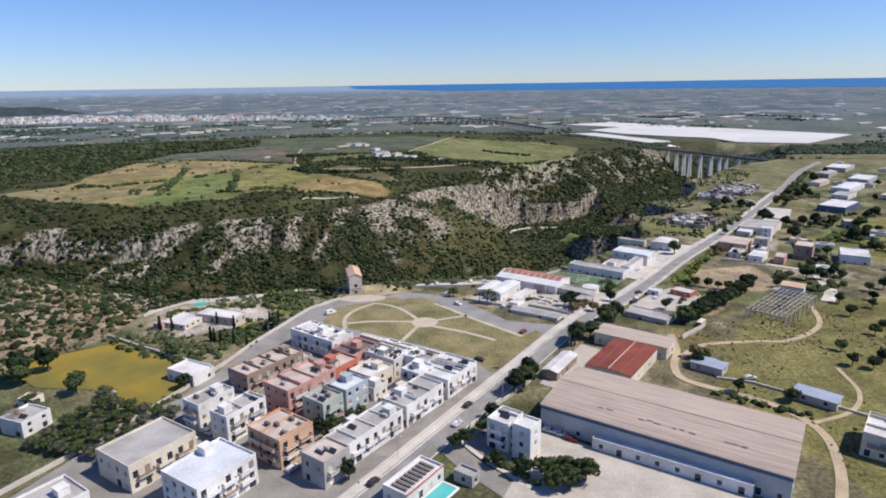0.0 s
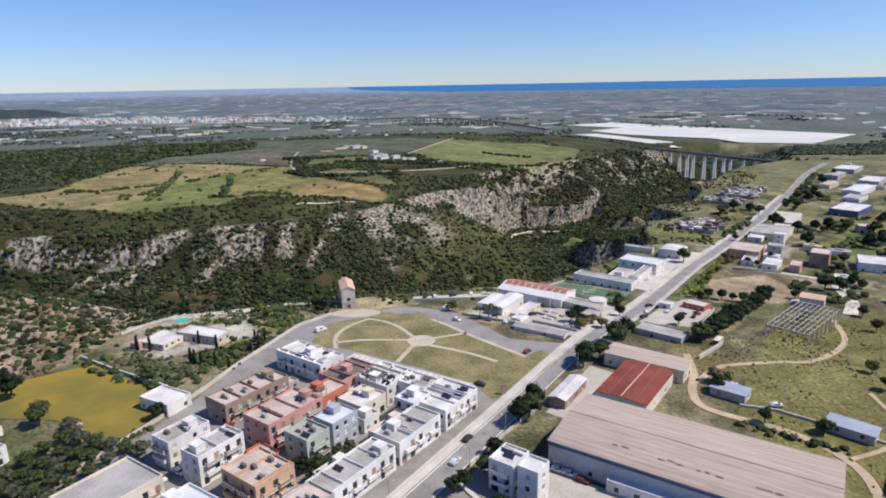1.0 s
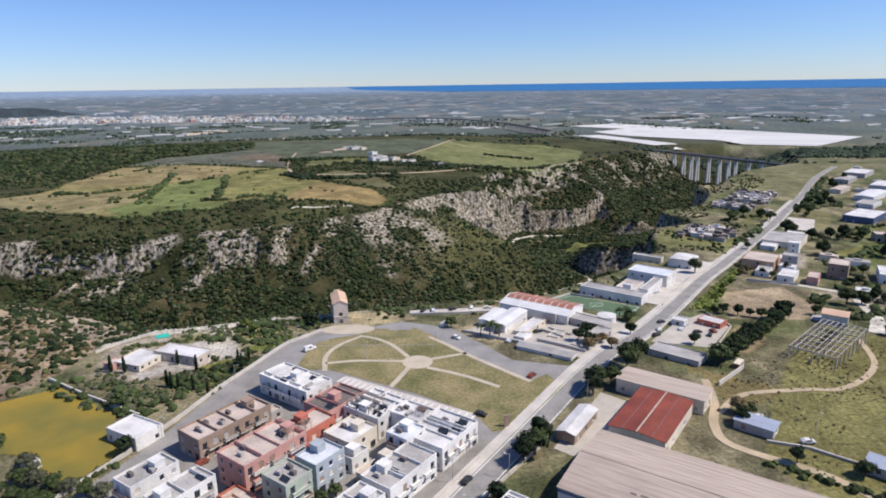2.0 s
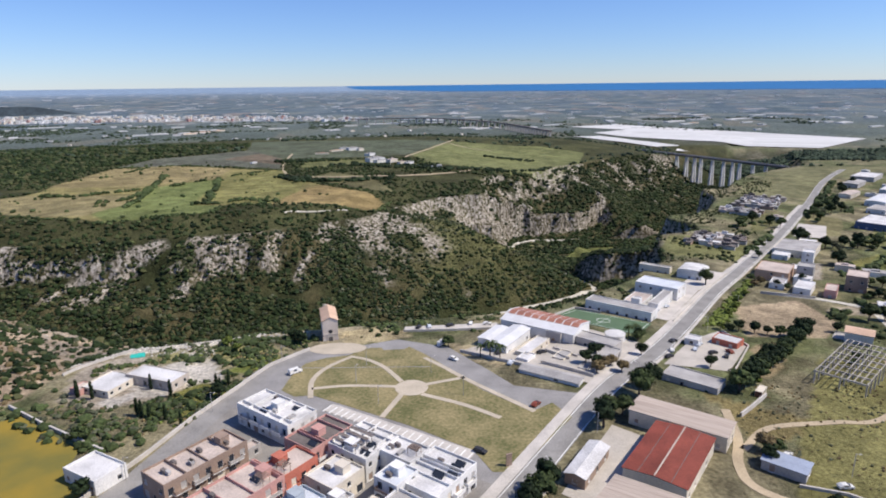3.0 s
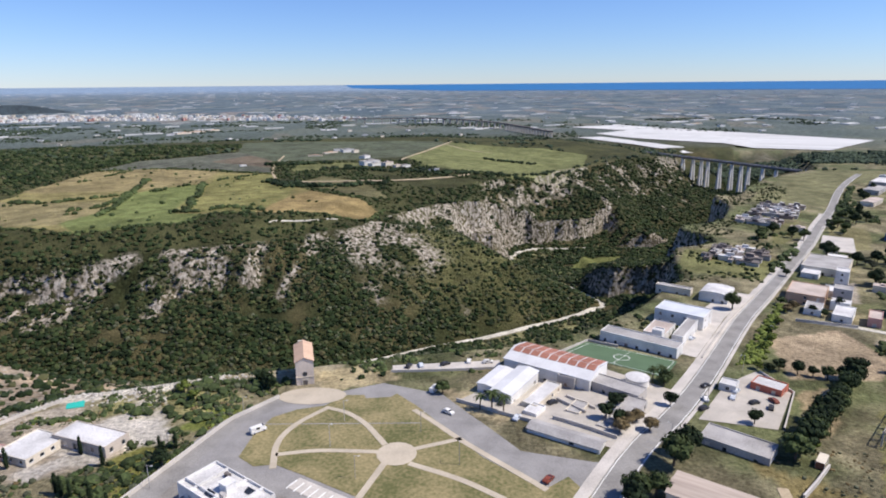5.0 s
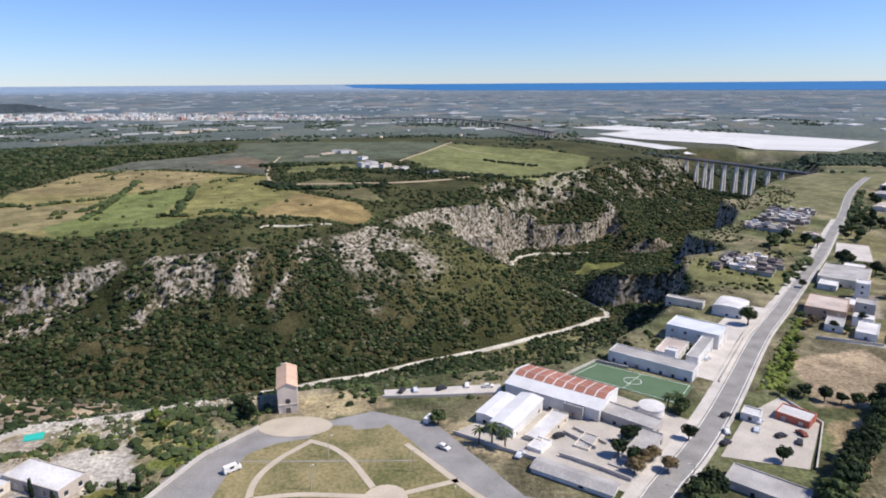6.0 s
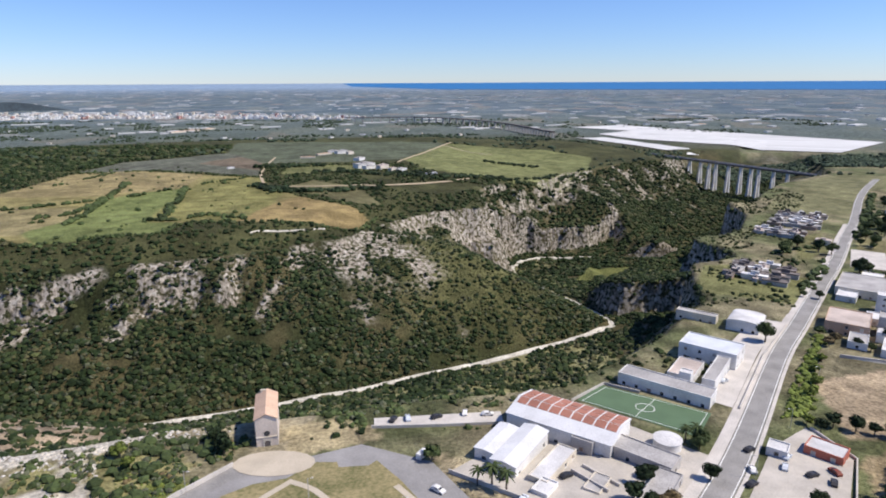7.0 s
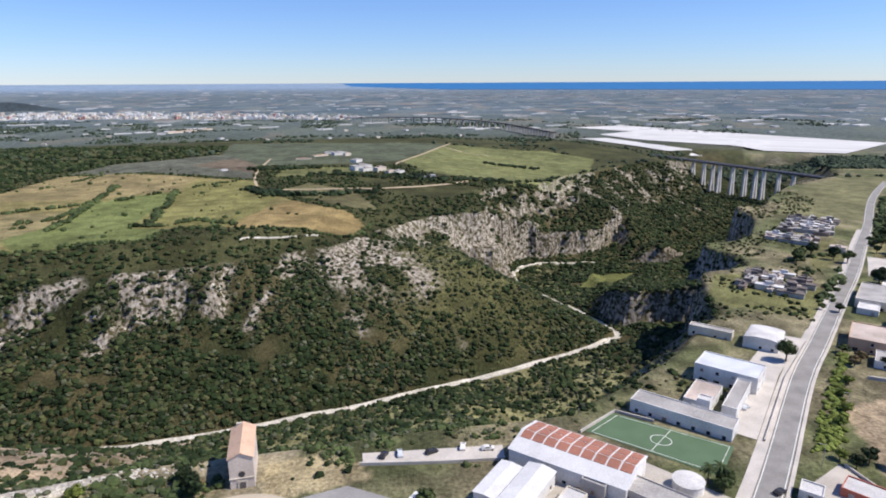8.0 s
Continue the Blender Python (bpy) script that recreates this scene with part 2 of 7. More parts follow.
def land(x, y):
    """Height of the ground, and how deep inside the ravine (0 rim, 1 bed, -1 outside)."""
    x, y = np.asarray(x, float), np.asarray(y, float)
    z, is_far = base_land(x, y)
    ins = inside(x, y, RAVINE)
    db, dr = line_dist(x, y, BED), line_dist(x, y, RAVINE + RAVINE[:1])
    zb = BED_Z - 14 * smooth(590, 780, y)
    w = fbm(x, y, 45, 4, 5) - 0.5
    ridge = np.abs(vnoise((x + 0.35 * y) / 17.0, y / 60.0, 71) - 0.5) * 2 + 0.5 * np.abs(vnoise((x + 0.2 * y) / 7.0, y / 30.0, 72) - 0.5)
    u = db / (db + dr + 1e-6) + 0.22 * w * smooth(0, 25, dr) * smooth(0, 20, db)
    u = np.clip(u + 0.055 * (ridge - 0.55) * smooth(10, 40, db) * smooth(3, 20, dr) * (is_far | (x > 110)), 0, 1)
    # town side: a gentle bank, hollow under the school, sheer past it
    gentle = np.interp(u, [0, 0.04, 0.5, 1], [0, 0.02, 0.42, 1])
    wn = smooth(10, 60, x) * (1 - smooth(150, 165, x))
    gentle = gentle * (1 - wn) + np.interp(u, [0, 0.3, 0.62, 0.9, 1], [0, 0.05, 0.22, 0.8, 1]) * wn
    wb = 1 - smooth(-170, -115, x)   # the near bank bulges before it drops
    gentle = gentle * (1 - wb) + np.interp(u, [0, 0.08, 0.35, 0.62, 1], [0, 0.05, 0.44, 0.84, 1]) * wb
    jag = 12 * (fbm(x, y, 20, 3, 73) - 0.5) + 4 * (ridge - 0.55)
    butt = 16 * (np.abs(vnoise((x - 0.5 * y) / 30.0, (y + 0.4 * x) / 70.0, 76) - 0.5) - 0.25)   # broad buttresses
    sheer = np.interp(dr + jag * smooth(0, 5, dr), [0, 2, 9, 13, 40], [1, 0.95, 0.30, 0.20, 0.06]) * smooth(0, 12, db)
    ws = smooth(140, 172, x) * smooth(500, 530, y) * (1 - smooth(850, 950, y) * 0.6)
    near = gentle * (1 - ws) + sheer * ws
    # far side: a wooded slope in the west, the crag and its spur, the valley in the north
    slope = np.interp(u, [0, 0.05, 0.55, 0.78, 0.9, 1], [0, 0.03, 0.36, 0.55, 0.88, 1])
    valley = np.interp(u, [0, 0.1, 0.5, 1], [0, 0.03, 0.34, 1])
    p = np.where(is_far, slope, near)
    wv = smooth(225, 300, x) * is_far
    p = p * (1 - wv) + valley * wv
    zr = zb + (z - zb) * p
    dr2 = np.maximum(dr + (0.9 * jag + 10 * w + butt) * smooth(0, 10, dr), 0)
    flank = zb + np.interp(db + 9 * w, [0, 7, 30, 60, 90, 130, 175], [0, 2.5, 16, 33, 49, 59, 65])
    crag = z - np.interp(dr2, [0, 2, 9, 14, 34, 60, 200], [0, 3, 12, 14, 30, 60, 260])
    bold = z - np.interp(dr2, [0, 2, 8, 12, 18, 30, 200], [0, 12, 28, 31, 58, 80, 400])
    wp = smooth(5, 38, x) * smooth(700, 725, y)
    wood = z - np.interp(dr2, [0, 8, 40, 110, 300], [0, 6, 30, 66, 200])
    top = z - np.interp(dr2, [0, 2, 8, 20, 60, 110, 300], [0, 14, 31, 36, 42, 60, 200])
    wt = smooth(128, 148, x) * smooth(925, 950, y) * (1 - smooth(205, 235, x))
    wood = wood * (1 - wt) + top * wt
    wq = smooth(775, 800, y)
    face = (crag * (1 - wp) + bold * wp) * (1 - wq) + wood * wq
    rock = np.maximum(flank, face)
    dw = line_dist(x, y, WALL) * np.where(inside(x, y, WALL_IN), 1.0, -1.0) + 0.7 * jag + butt + 5 * (np.abs(vnoise(x / 6.0, y / 40.0, 75) - 0.5) - 0.25)
    ledge = -57 + 0.08 * np.clip(dw, 0, 200)
    floor_ = np.minimum(rock, zb + 1.5 + 0.10 * np.minimum(db, 60))
    cut = smooth(-3.0, 3.5, dw)
    walled = np.where(dw > 3.5, np.maximum(rock, ledge), floor_ + (ledge - floor_) * cut)
    ww = smooth(768, 790, y) * (1 - smooth(205, 235, x)) * is_far
    rock = rock * (1 - ww) + walled * ww
    wr = smooth(-125, -80, x) * (1 - wv) * is_far
    zr = zr * (1 - wr) + rock * wr
    # the bench of rock inside the bend, sheer towards the river, falling to the meadow behind
    side = np.where(inside(x, y, BENCH_IN), 1.0, -1.0)
    db_ = line_dist(x, y, BENCH) * side + 0.7 * jag
    lip = -66 + 22 * smooth(130, 152, x) + 10 * smooth(160, 215, x)
    bench = lip + (-84 - lip) * smooth(3, 110, db_)
    on = ~is_far & ins & (x > 110) & (y > 570) & (y < 840)
    fill = np.where(db_ > 3, np.maximum(zr, bench), np.where(db_ < -4, zr, np.maximum(zr, zb + (bench - zb) * smooth(-4, 3, db_))))
    zr = np.where(on, zr + (fill - zr) * smooth(4, 14, db), zr)
    zr = zr + (fbm(x, y, 110, 3, 61) - 0.5) * np.where(is_far, 8, 6) * smooth(0, 45, dr) * smooth(4, 30, db) * np.where(on, 0.3, 1)
    zr = np.maximum(zr - 26 * np.exp(-(((x - 525) ** 2 + (y - 1245) ** 2) / 110.0 ** 2) ** 2), -90)
    zr = np.minimum(zr, z + 3)
    steep = smooth(0.45, 0.6, u) * (1 - smooth(0.9, 1.0, u)) * (1 - wr * (1 - wp))
    zr = zr + steep * (7 * np.abs(fbm(x, y, 16, 3, 11) - 0.5) * 2 - 3.0) * is_far + 1.6 * (fbm(x, y, 14, 3, 21) - 0.5) * smooth(0, 12, dr)
    zr = zr + 2.6 * (fbm(x, y, 11, 3, 22) - 0.5) * smooth(40, 12, dr) * smooth(0, 5, dr) * wr
    out = np.where(ins, z + (zr - z) * (1 - smooth(1450, 1900, y)), z)
    out = out + np.where(is_far & ~ins, smooth(0, 30, dr), 0) * 2.5 * (fbm(x, y, 60, 3, 31) - 0.5)
    return out, np.where(ins, 1 - u, -1.0), is_far, dr


def ground_z(x, y):
    return float(land(np.array([x]), np.array([y]))[0][0])


CX, CY, EYE_Z, R0 = 5.0, 80.0, 108.5, 2200.0


def warp(x, y, z):
    """Beyond R0 the plain is drawn nearer along the line of sight, so that its rim stands for the horizon."""
    x, y, z = np.asarray(x, float), np.asarray(y, float), np.asarray(z, float)
    r = np.hypot(x - CX, y - CY)
    k = np.where(r > R0, (R0 + R0 * (1 - R0 / np.maximum(r, R0))) / np.maximum(r, 1e-6), 1.0)
    return CX + (x - CX) * k, CY + (y - CY) * k, EYE_Z + (z - EYE_Z) * k


# ---- mesh helpers ----
def mesh_of(name, verts, faces, mats=(), smooth_faces=False):
    me = bpy.data.meshes.new(name)
    me.from_pydata([tuple(v) for v in verts], [], [tuple(f) for f in faces])
    for m in mats:
        me.materials.append(m)
    if smooth_faces:
        me.polygons.foreach_set("use_smooth", [True] * len(me.polygons))
    me.update()
    return me


def fast_mesh(name, verts, tris, mats, smooth_faces=False):
    """A triangle mesh from arrays."""
    me = bpy.data.meshes.new(name)
    me.vertices.add(len(verts))
    me.vertices.foreach_set("co", np.asarray(verts, np.float32).ravel())
    n = len(tris)
    k = np.shape(tris)[1]
    me.loops.add(n * k)
    me.loops.foreach_set("vertex_index", np.asarray(tris, np.int32).ravel())
    me.polygons.add(n)
    me.polygons.foreach_set("loop_start", np.arange(0, n * k, k, dtype=np.int32))
    me.polygons.foreach_set("loop_total", np.full(n, k, np.int32))
    me.polygons.foreach_set("use_smooth", np.full(n, smooth_faces, bool))
    for m in mats:
        me.materials.append(m)
    me.update(calc_edges=True)
    return me


def hold(name, x, y, z, ang=0.0):
    """An empty at a thing's base."""
    e = new(name)
    e.matrix_world = pose(x, y, z, 0, 0, ang)
    e.empty_display_size = 0.5
    return e


def part(name, me, parent, label="", at=None):
    ob = new(name, me)
    ob.parent = parent
    if at is not None:
        ob.matrix_local = at
    if label:
        ob["label"] = label
    return ob


def box_faces(x0, y0, z0, x1, y1, z1, start=0):
    v = [(x0, y0, z0), (x1, y0, z0), (x1, y1, z0), (x0, y1, z0), (x0, y0, z1), (x1, y0, z1), (x1, y1, z1), (x0, y1, z1)]
    f = [(0, 3, 2, 1), (4, 5, 6, 7), (0, 1, 5, 4), (1, 2, 6, 5), (2, 3, 7, 6), (3, 0, 4, 7)]
    return v, [tuple(i + start for i in q) for q in f]


def boxes(name, rows, material):
    """Several boxes in one mesh."""
    vs, fs = [], []
    for r in rows:
        v, f = box_faces(*r, start=len(vs))
        vs += v
        fs += f
    return mesh_of(name, vs, fs, [material])


def drape(name, pts, material, lift=0.12, step=6.0, flat_z=None, far=False):
    """A sheet over the polygon pts that follows the ground."""
    bm = bmesh.new()
    bm.faces.new([bm.verts.new((x, y, 0)) for x, y in pts])
    xs, ys = [p[0] for p in pts], [p[1] for p in pts]
    for lo, hi, no in ((min(xs), max(xs), (1, 0, 0)), (min(ys), max(ys), (0, 1, 0))):
        for c in np.arange(lo + step, hi, step):
            bmesh.ops.bisect_plane(bm, geom=bm.verts[:] + bm.edges[:] + bm.faces[:], plane_co=(c * no[0], c * no[1], 0), plane_no=no)
    bmesh.ops.triangulate(bm, faces=bm.faces[:])
    co = np.array([v.co[:2] for v in bm.verts])
    z = land(co[:, 0], co[:, 1])[0] + lift if flat_z is None else np.full(len(co), flat_z)
    if far:
        wx, wy, z = warp(co[:, 0], co[:, 1], z)
        co = np.stack([wx, wy], 1)
    for v, (x, y), h in zip(bm.verts, co, z):
        v.co = (x, y, h)
    me = bpy.data.meshes.new(name)
    bmesh.ops.recalc_face_normals(bm, faces=bm.faces[:])
    if bm.faces and sum(f.normal.z for f in bm.faces) < 0:
        bmesh.ops.reverse_faces(bm, faces=bm.faces[:])
    bm.to_mesh(me)
    bm.free()
    me.materials.append(material)
    return new(name, me)


def along(pts, step):
    """Points every step metres along a polyline, with the way's direction."""
    out = []
    for (ax, ay), (bx, by) in zip(pts[:-1], pts[1:]):
        n = max(1, int(math.hypot(bx - ax, by - ay) / step))
        for k in range(n):
            out.append((ax + (bx - ax) * k / n, ay + (by - ay) * k / n))
    out.append(pts[-1])
    p = np.array(out, float)
    d = np.gradient(p, axis=0)
    d /= np.hypot(d[:, 0], d[:, 1])[:, None]
    return p, d


def curve_pts(pts, n=6):
    """A smooth line through pts."""
    p = [Vector((*q, 0)) for q in pts]
    p = [p[0] * 2 - p[1]] + p + [p[-1] * 2 - p[-2]]
    out = []
    for i in range(1, len(p) - 2):
        for k in range(n):
            t = k / n
            a, b, c, d = p[i - 1:i + 3]
            v = 0.5 * ((2 * b) + (c - a) * t + (2 * a - 5 * b + 4 * c - d) * t * t + (3 * b - a - 3 * c + d) * t ** 3)
            out.append((v.x, v.y))
    out.append(pts[-1])
    return out


def strip(name, pts, width, material, lift=0.12, step=4.0, shift=0.0, height=0.0, cross=3):
    """A band of ground (or, with a height, a wall or kerb) along a polyline; shift moves it to the right."""
    p, d = along(pts, step)
    r = np.stack([d[:, 1], -d[:, 0]], 1)
    cols = [p + r * (shift + width * (k / (cross - 1) - 0.5)) for k in range(cross)]
    vs, fs, n = [], [], len(p)
    tops = [land(c[:, 0], c[:, 1])[0] + lift + height for c in cols]
    for c, z in zip(cols, tops):
        vs += [(a, b, h) for (a, b), h in zip(c, z)]
    for k in range(cross - 1):
        for i in range(n - 1):
            a = k * n + i
            fs.append((a, a + n, a + n + 1, a + 1))
    if height or lift > 0.15:
        m = len(vs)
        vs += [(x, y, z - height - lift - 0.6) for x, y, z in vs[:n]] + [(x, y, z - height - lift - 0.6) for x, y, z in vs[(cross - 1) * n:cross * n]]
        q = (cross - 1) * n
        for i in range(n - 1):
            fs.append((i, i + 1, m + i + 1, m + i))
            fs.append((q + i + 1, q + i, m + n + i, m + n + i + 1))
        fs += [(0, m, m + n, q), (n - 1, q + n - 1, m + 2 * n - 1, m + n - 1)]
    return new(name, mesh_of(name, vs, fs, [material]))


def struct(ob, label, category):
    return tagged(ob, label, category, kind="structure")

# ---- the ground: one sheet to the horizon ----
ROCK_ZONES = [(-70, 333, 14), (-18, 590, 26), (-8, 640, 20), (15, 553, 14), (-48, 547, 10)]
CLIFF_ZONES = [(-60, 598, 28), (-44, 612, 32), (-36, 645, 34), (-26, 672, 28), (-14, 694, 24), (-28, 602, 26), (8, 716, 22), (32, 736, 22), (54, 744, 20), (150, 958, 26), (166, 985, 28), (190, 1020, 26), (160, 930, 20), (95, 868, 16), (30, 830, 18)]
SCARS = [
    (9, [(-269, 494), (-256, 506), (-243, 522)]),
    (6, [(-246, 518), (-236, 527), (-222, 535)]),
    (5, [(-199, 501), (-194, 520), (-182, 527)]),
    (8, [(-186, 526), (-172, 534), (-160, 537)]),
    (10, [(-192, 540), (-175, 550), (-154, 566), (-138, 584)]),
    (7, [(-138, 537), (-137, 552), (-136, 566)]),
    (8, [(-102, 576), (-96, 594)]),
    (4, [(-115, 534), (-112, 552), (-108, 559)]),
    (8, [(-350, 508), (-334, 518), (-322, 540)]),
    (5, [(-292, 496), (-279, 511), (-266, 516)]),
    (3, [(-188, 592), (-172, 616), (-158, 636)]),
]
SCARS += [
    (4, [(-132, 311), (-112, 317), (-98, 322), (-84, 329)]),
    (3, [(-122, 300), (-116, 310)]),
    (4, [(215, 1060), (240, 1000), (250, 950)]),
    (3, [(262, 1115), (300, 1040), (330, 985)]),
    (3, [(330, 1140), (372, 1066), (384, 1030)]),
    (4, [(190, 985), (214, 930), (220, 890)]),
    (3, [(290, 1090), (318, 1050)]),
]


def bare_rock(x, y):
    """How much bare limestone shows, 0 to 1."""
    n, out = fbm(x, y, 22, 4, 41), np.zeros(np.shape(x))
    for zones, lo, hi in ((ROCK_ZONES, 0.44, 0.60), (CLIFF_ZONES, 0.34, 0.46)):
        z = np.zeros(np.shape(x))
        for ox, oy, r in zones:
            z = np.maximum(z, np.exp(-(((x - ox) ** 2 + (y - oy) ** 2) / r ** 2) ** 2))
        out = np.maximum(out, np.clip(z * 1.2, 0, 1) * smooth(lo, hi, n))
    wob = 10 * (fbm(x, y, 14, 3, 47) - 0.5)
    for w, ln in SCARS:
        out = np.maximum(out, 1 - smooth(w * 0.55, w * 1.25, line_dist(x, y, ln) + wob))
    return out


BANK = [(-152, 254), (-148, 285), (-168, 298), (-188, 318), (-222, 348), (-262, 378), (-330, 395), (-480, 350), (-480, 200), (-240, 190), (-168, 222)]
FIELDS = [
    ([(-369, 590), (-332, 577), (-283, 565), (-258, 572), (-226, 590), (-204, 594), (-202, 634), (-163, 634), (-112, 636), (-61, 645), (-57, 680), (-70, 697), (-133, 743), (-186, 821), (-208, 867), (-282, 894), (-371, 929), (-431, 940), (-448, 900), (-440, 793), (-434, 694), (-470, 640)], (0.225, 0.195, 0.082)),
    ([(-448, 900), (-431, 940), (-371, 929), (-282, 894), (-268, 800), (-324, 755), (-440, 745)], (0.25, 0.205, 0.10)),
    ([(-283, 565), (-258, 572), (-226, 590), (-204, 594), (-202, 626), (-234, 634), (-249, 742), (-261, 795), (-300, 765), (-318, 718), (-300, 640), (-310, 590)], (0.15, 0.175, 0.062)),
    ([(-369, 590), (-310, 582), (-300, 640), (-316, 690), (-434, 694), (-470, 640)], (0.235, 0.20, 0.10)),
    ([(-163, 634), (-112, 636), (-61, 645), (-57, 680), (-70, 697), (-133, 743), (-150, 700)], (0.265, 0.20, 0.09)),
]
FIELDS += [
    ([(-234, 634), (-202, 634), (-163, 634), (-150, 700), (-150, 760), (-186, 821), (-208, 867), (-268, 860), (-255, 770)], (0.20, 0.19, 0.072)),
    ([(-451, 920), (-445, 1020), (-337, 1140), (-251, 1033), (-214, 885), (-286, 907), (-371, 940)], (0.115, 0.12, 0.09)),
    ([(-330, 1000), (-300, 1080), (-251, 1033), (-225, 930)], (0.15, 0.12, 0.085)),
    ([(-388, 1341), (-318, 1345), (-90, 1330), (21, 1317), (-53, 1054), (-110, 1020), (-233, 1000), (-337, 1140)], (0.095, 0.108, 0.07)),
    ([(-190, 900), (-120, 905), (-60, 950), (-60, 975), (-200, 985)], (0.15, 0.155, 0.065)),
    ([(-160, 800), (-130, 765), (-75, 720), (-50, 725), (-80, 800), (-140, 850)], (0.13, 0.12, 0.06)),
    ([(-53, 1048), (21, 1317), (186, 1298), (260, 1200), (219, 1047), (171, 945), (90, 905), (-15, 948)], (0.155, 0.165, 0.068)),
    ([(330, 760), (480, 960), (600, 1060), (690, 1000), (520, 880), (400, 730)], (0.17, 0.165, 0.085)),
]
FIELDS += [
    ([(-142, 254), (-104, 230), (-84, 242), (-70, 276), (-54, 306), (-54, 324), (-84, 330), (-130, 312), (-146, 284)], (0.21, 0.185, 0.11)),
    ([(-42, 313), (-28, 318), (-14, 324), (-16, 331), (-30, 340), (-48, 334)], (0.42, 0.35, 0.205)),
    ([(-136, 262), (-120, 254), (-104, 260), (-94, 268), (-88, 280), (-108, 288), (-130, 302), (-144, 288)], (0.36, 0.31, 0.24)),
    ([(-114, 264), (-100, 262), (-96, 272), (-78, 274), (-84, 284), (-94, 300), (-108, 296), (-114, 282)], (0.50, 0.46, 0.39)),
]
FIELDS += [
    ([(-98, 252), (-82, 246), (-72, 268), (-84, 276), (-96, 266)], (0.17, 0.165, 0.05)),
    ([(-120, 292), (-100, 296), (-78, 292), (-66, 308), (-90, 318), (-118, 306)], (0.24, 0.22, 0.10)),
    ([(-122, 261), (-114, 265), (-118, 281), (-110, 275), (-109, 264), (-116, 252)], (0.52, 0.48, 0.42)),
    ([(-134, 300), (-118, 308), (-100, 314), (-82, 326), (-94, 328), (-112, 320), (-130, 312)], (0.50, 0.46, 0.38)),
    ([(-114, 316), (-106, 316), (-92, 292), (-100, 290)], (0.44, 0.40, 0.32)),
]
FIELDS += [
    ([(-82, 284), (-70, 282), (-62, 298), (-74, 304)], (0.15, 0.17, 0.045)),
    ([(6, 302), (14, 292), (27, 286), (30, 294), (14, 312), (2, 318)], (0.33, 0.275, 0.17)),
    ([(157, 372), (200, 388), (202, 349), (181, 327), (146, 326)], (0.37, 0.29, 0.19)),
    ([(141, 314), (164, 320), (133, 282), (115, 270)], (0.34, 0.27, 0.16)),
    ([(95, 262), (118, 246), (150, 244), (140, 232), (100, 232)], (0.22, 0.18, 0.08)),
    ([(130, 255), (160, 262), (175, 250), (150, 235)], (0.26, 0.21, 0.11)),
    ([(255, 560), (300, 640), (335, 660), (300, 600)], (0.17, 0.165, 0.075)),
]
FIELDS += [
    ([(138, 724), (162, 766), (209, 778), (192, 752), (152, 715)], (0.14, 0.15, 0.05)),
    ([(165, 500), (190, 560), (225, 560), (250, 520), (215, 470)], (0.165, 0.165, 0.07)),
    ([(280, 470), (420, 560), (470, 500), (300, 400)], (0.20, 0.19, 0.065)),
    ([(268, 440), (330, 505), (352, 485), (292, 425)], (0.15, 0.17, 0.06)),
    ([(325, 525), (372, 580), (400, 560), (360, 510)], (0.17, 0.175, 0.07)),
    ([(205, 372), (235, 352), (262, 372), (240, 384)], (0.34, 0.29, 0.21)),
    ([(228, 440), (250, 476), (262, 470), (240, 430)], (0.33, 0.29, 0.23)),
    ([(300, 560), (350, 640), (372, 625), (330, 555)], (0.22, 0.20, 0.10)),
    ([(95, 200), (160, 300), (300, 330), (320, 200), (120, 120)], (0.195, 0.18, 0.07)),
]


def axis_marks(lo, hi, step, end, grow):
    a = list(np.arange(lo, hi, step))
    b, s = [hi], step
    while b[-1] < end:
        s *= grow
        b.append(b[-1] + s)
    c, s = [lo], step
    while c[-1] > -end:
        s *= grow
        c.append(c[-1] - s)
    return np.array(c[::-1][:-1] + a + b)


